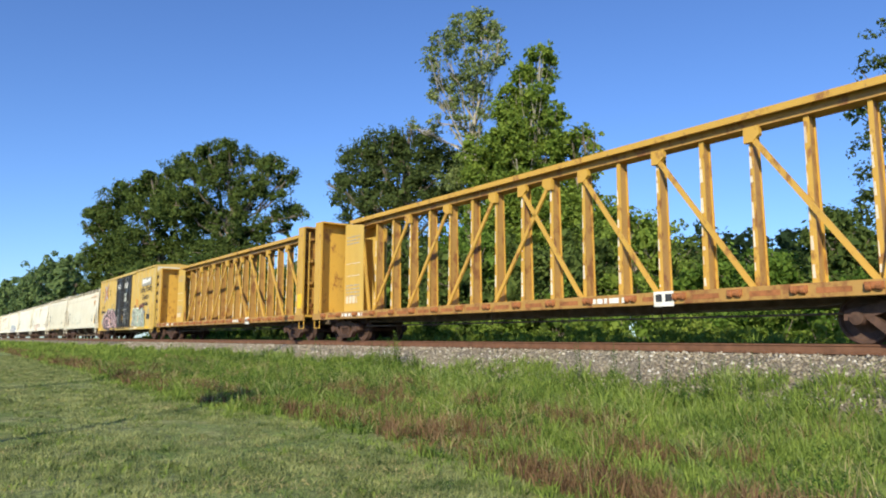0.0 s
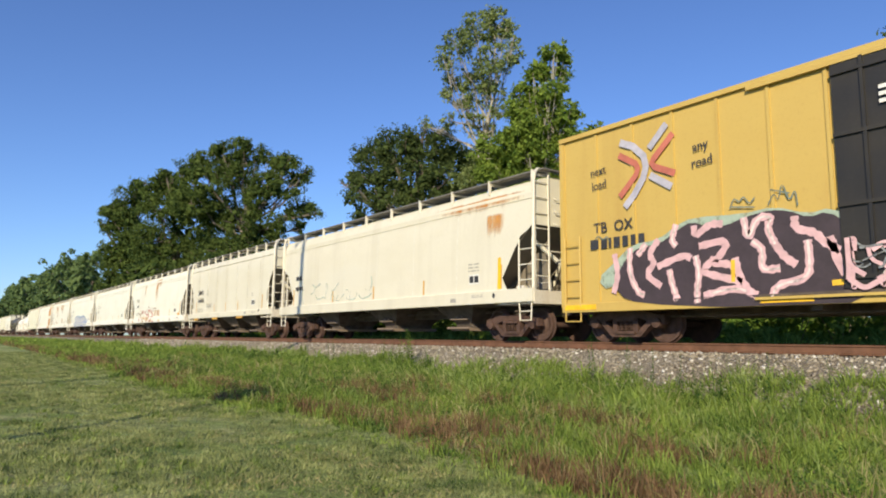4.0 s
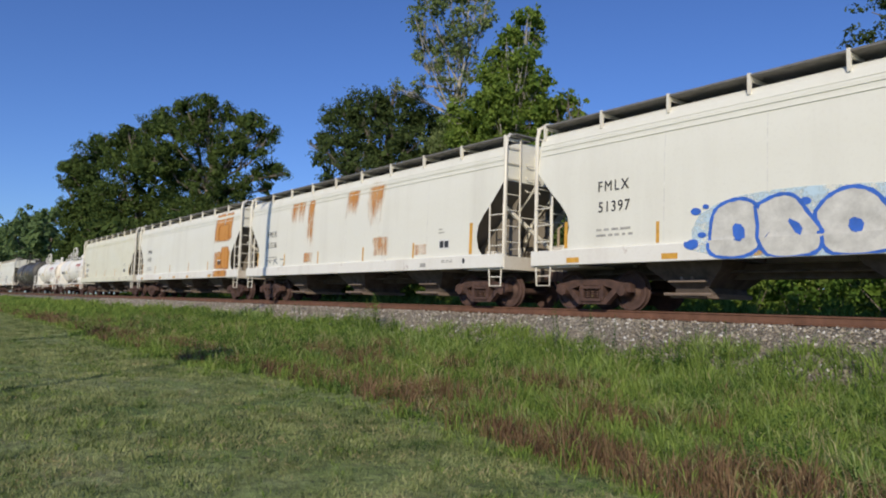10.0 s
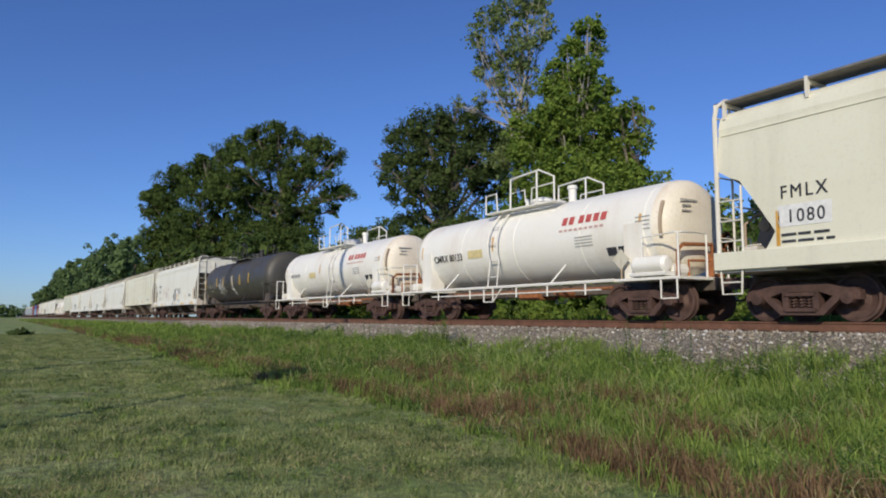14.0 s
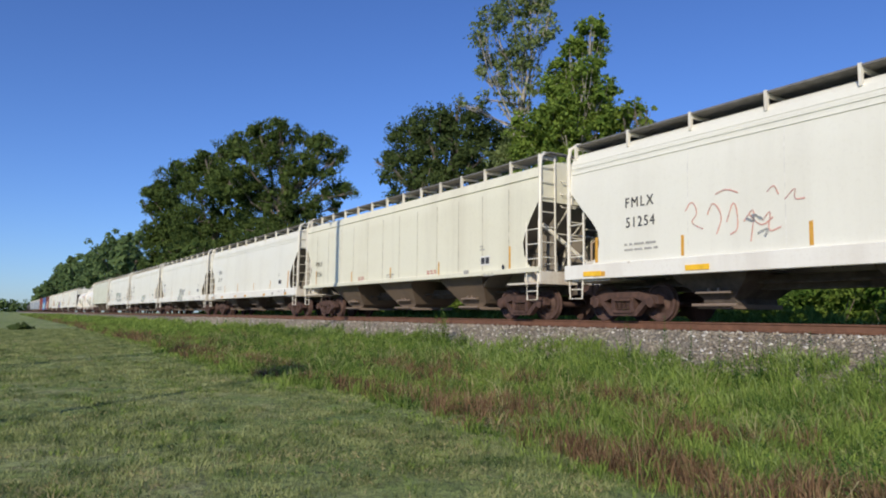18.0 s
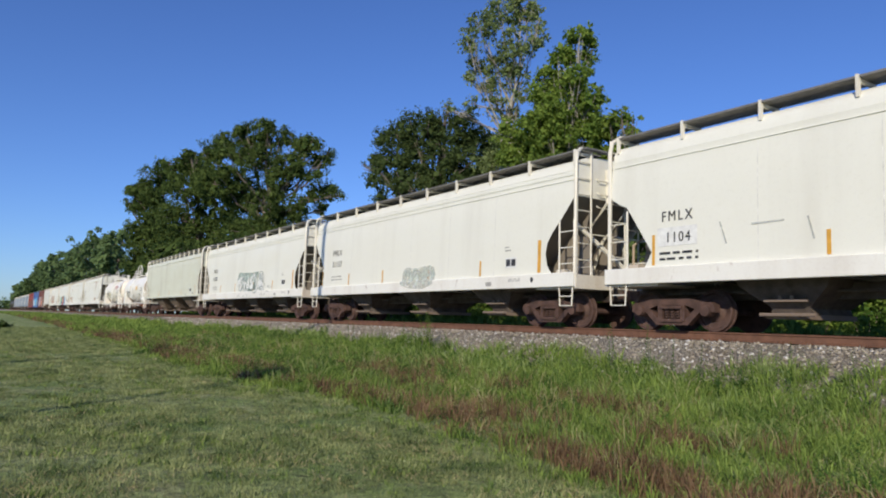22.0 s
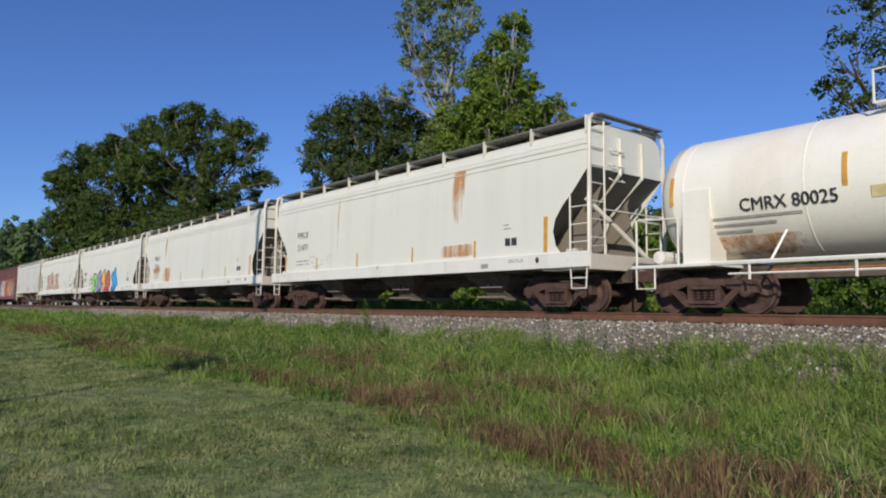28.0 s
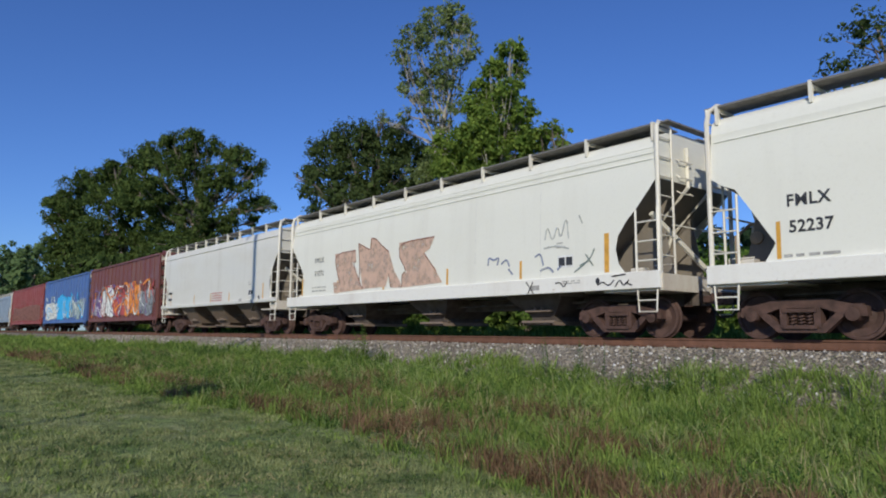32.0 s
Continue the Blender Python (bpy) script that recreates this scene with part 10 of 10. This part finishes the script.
def pole(x, y, h, r, label, head=0.0):
    """An upright on the lawn beside the camera, which throws its shadow across the grass and the train."""
    z = float(ground_z(y, x))
    t = thing("utility_pole" if head == 0 else "yard_post", label, "pole", at=pose(x, y, z - 0.3))
    part("shaft", Shape().tube([(0, 0, 0), (0.01, 0, h * 0.5), (0, 0, h + 0.3)], [r, r * 0.9, r * 0.75], 12), WOODP, t, "", None, True)
    if head:
        part("lamp_head", Shape().turned("z", [(h + 0.2, 0.05), (h + 0.3, head), (h + 0.75, head * 1.1), (h + 0.95, head * 0.5), (h + 1.0, 0.02)], 14), WOODP, t, "", None, True)
    else:
        arm = Shape().box(-0.06, 0.06, -1.2, 1.2, h - 0.6, h - 0.46)
        part("cross_arm", arm, WOODP, t)


pole(-16.3, -3.0, 16.5, 0.16, "tall brown wooden utility pole on the lawn")
pole(-9.1, -1.5, 4.0, 0.075, "slim wooden yard post with a rounded head", 0.46)


def small_bush(x, y, h, w, mat, label, seed, clumps=60, leaf=0.05, name="weed_clump"):
    b = thing(name, label, "weed", "weeds in the strip", at=pose(x, y, float(ground_z(y, x)) - 0.03))
    rng = random.Random(seed)
    bl = [(rng.uniform(-w, w) * 0.6, rng.uniform(-w, w) * 0.6, h * rng.uniform(0.3, 0.75), w * 0.5, h * 0.3) for _ in range(5)]
    st = Shape()
    for q in bl:
        st.tube([(0, 0, 0), (q[0] * 0.6, q[1] * 0.6, q[2])], [0.012, 0.006], 4)
    tagged(part("stem", st, BARK, b), kind="stuff")
    crown("foliage", mat, bl, leaf, clumps, 18, seed, b, "", 0.09)


small_bush(-44.0, 1.1, 0.45, 0.55, LEAF_OAK, "small dark shrub on the lawn", 302, 60, 0.10, "low_shrub")


def stalk(x, y, h, mat, label, seed, per=44, leaf=0.05, wide=0.22):
    """An upright weed: one leaning stem with leaves all the way up."""
    rng = random.Random(seed)
    b = thing("weed_stalk", label, "weed", "weeds in the strip", at=pose(x, y, float(root_z(x, y)) - 0.03))
    top = Vector((rng.uniform(-0.12, 0.12) * h, rng.uniform(-0.08, 0.08) * h, h))
    part("stem", Shape().tube([(0, 0, 0), top * 0.55 + Vector((0.02, 0.01, 0)), top], [0.008, 0.006, 0.003], 5), WEEDDARK, b)
    lv = Shape()
    for k in range(per):
        u = 0.12 + 0.88 * (k + rng.random()) / per
        a = k * 2.4 + rng.uniform(-0.5, 0.5)
        d = Vector((math.cos(a), math.sin(a), rng.uniform(0.1, 0.9))).normalized()
        c = d.cross(Vector((0, 0, 1))).normalized()
        L = leaf * rng.uniform(1.6, 3.2) * (1.1 - 0.6 * u)
        p = top * u + d * wide * h * rng.uniform(0, 0.35) * (1 - 0.6 * u)
        lv.add([p, p + d * L * 0.5 + c * L * 0.2, p + d * L, p + d * L * 0.5 - c * L * 0.2], [(0, 1, 2, 3)])
    part("foliage", lv, mat, b)


for i, (x, y, h) in enumerate([(-16.9, 10.95, 1.15), (-17.05, 10.9, 0.95), (-16.75, 11.0, 0.85), (-16.95, 11.05, 1.0)]):
    stalk(x, y, h, WEEDLEAF, "tall bright green weed by the track", 303 + i, 60, 0.06, 0.3)
for i, (x, y, h) in enumerate([(-21.6, 10.75, 1.0), (-21.2, 10.8, 0.85), (-17.9, 10.7, 0.95), (-17.4, 10.7, 0.8), (-15.6, 10.7, 0.8), (-9.7, 10.75, 0.95), (-9.5, 10.7, 1.1), (-8.9, 10.8, 1.05), (-8.7, 10.7, 0.85), (-8.2, 10.75, 0.9), (-7.6, 10.7, 0.8), (-5.9, 10.6, 0.9), (-4.9, 10.6, 0.8)]):
    stalk(x, y, h, WEEDDARK, "thin dark green weed stalk by the ballast", 320 + i, 40, 0.034, 0.12)
for i in range(9):
    stalk(-6.75 + 0.22 * math.sin(2.4 * i) * (1 + i % 2), 10.3 + 0.2 * math.cos(2.4 * i), 0.75 - 0.04 * i, WEEDDARK, "feathery green weed in a clump by the ballast", 340 + i, 46, 0.03, 0.5)


# ---------------------------------------------------------------- what moves
def rolled(t):
    """How far the train has come at t seconds."""
    return 14.21885 * t - 0.0065374 * (t - 16) ** 2 - 0.00037246 * (t - 16) ** 3


def motions():
    for k, car in enumerate(TRAIN):
        mid = (GAPS[k] + GAPS[k + 1]) / 2
        walk(car, [(t, pose(mid + rolled(t), TRACK_Y, RAIL_Z)) for t in range(0, 33)])
        for ob in car.children_recursive:
            if not ob.name.startswith("wheelset"):
                continue
            place = ob.matrix_basis.translation.copy()
            x = mid + ob.parent.matrix_basis.translation.x + place.x
            # the wheels turn while the car is near
            ticks = [i / FPS for i in range(0, 32 * FPS + 1) if -34 < x + rolled(i / FPS) < 1.5]
            if len(ticks) < 3:
                continue
            turn = lambda t: math.degrees((x + rolled(t)) / WHEEL_R) % 360
            rows = [(t, pose(*place, 0, turn(t), 0)) for t in ticks]
            if ticks[0] > 0.05:
                rows.insert(0, (0.0, rows[0][1]))
            if ticks[-1] < 31.95:
                rows.append((32.0, rows[-1][1]))
            walk(ob, rows)


motions()
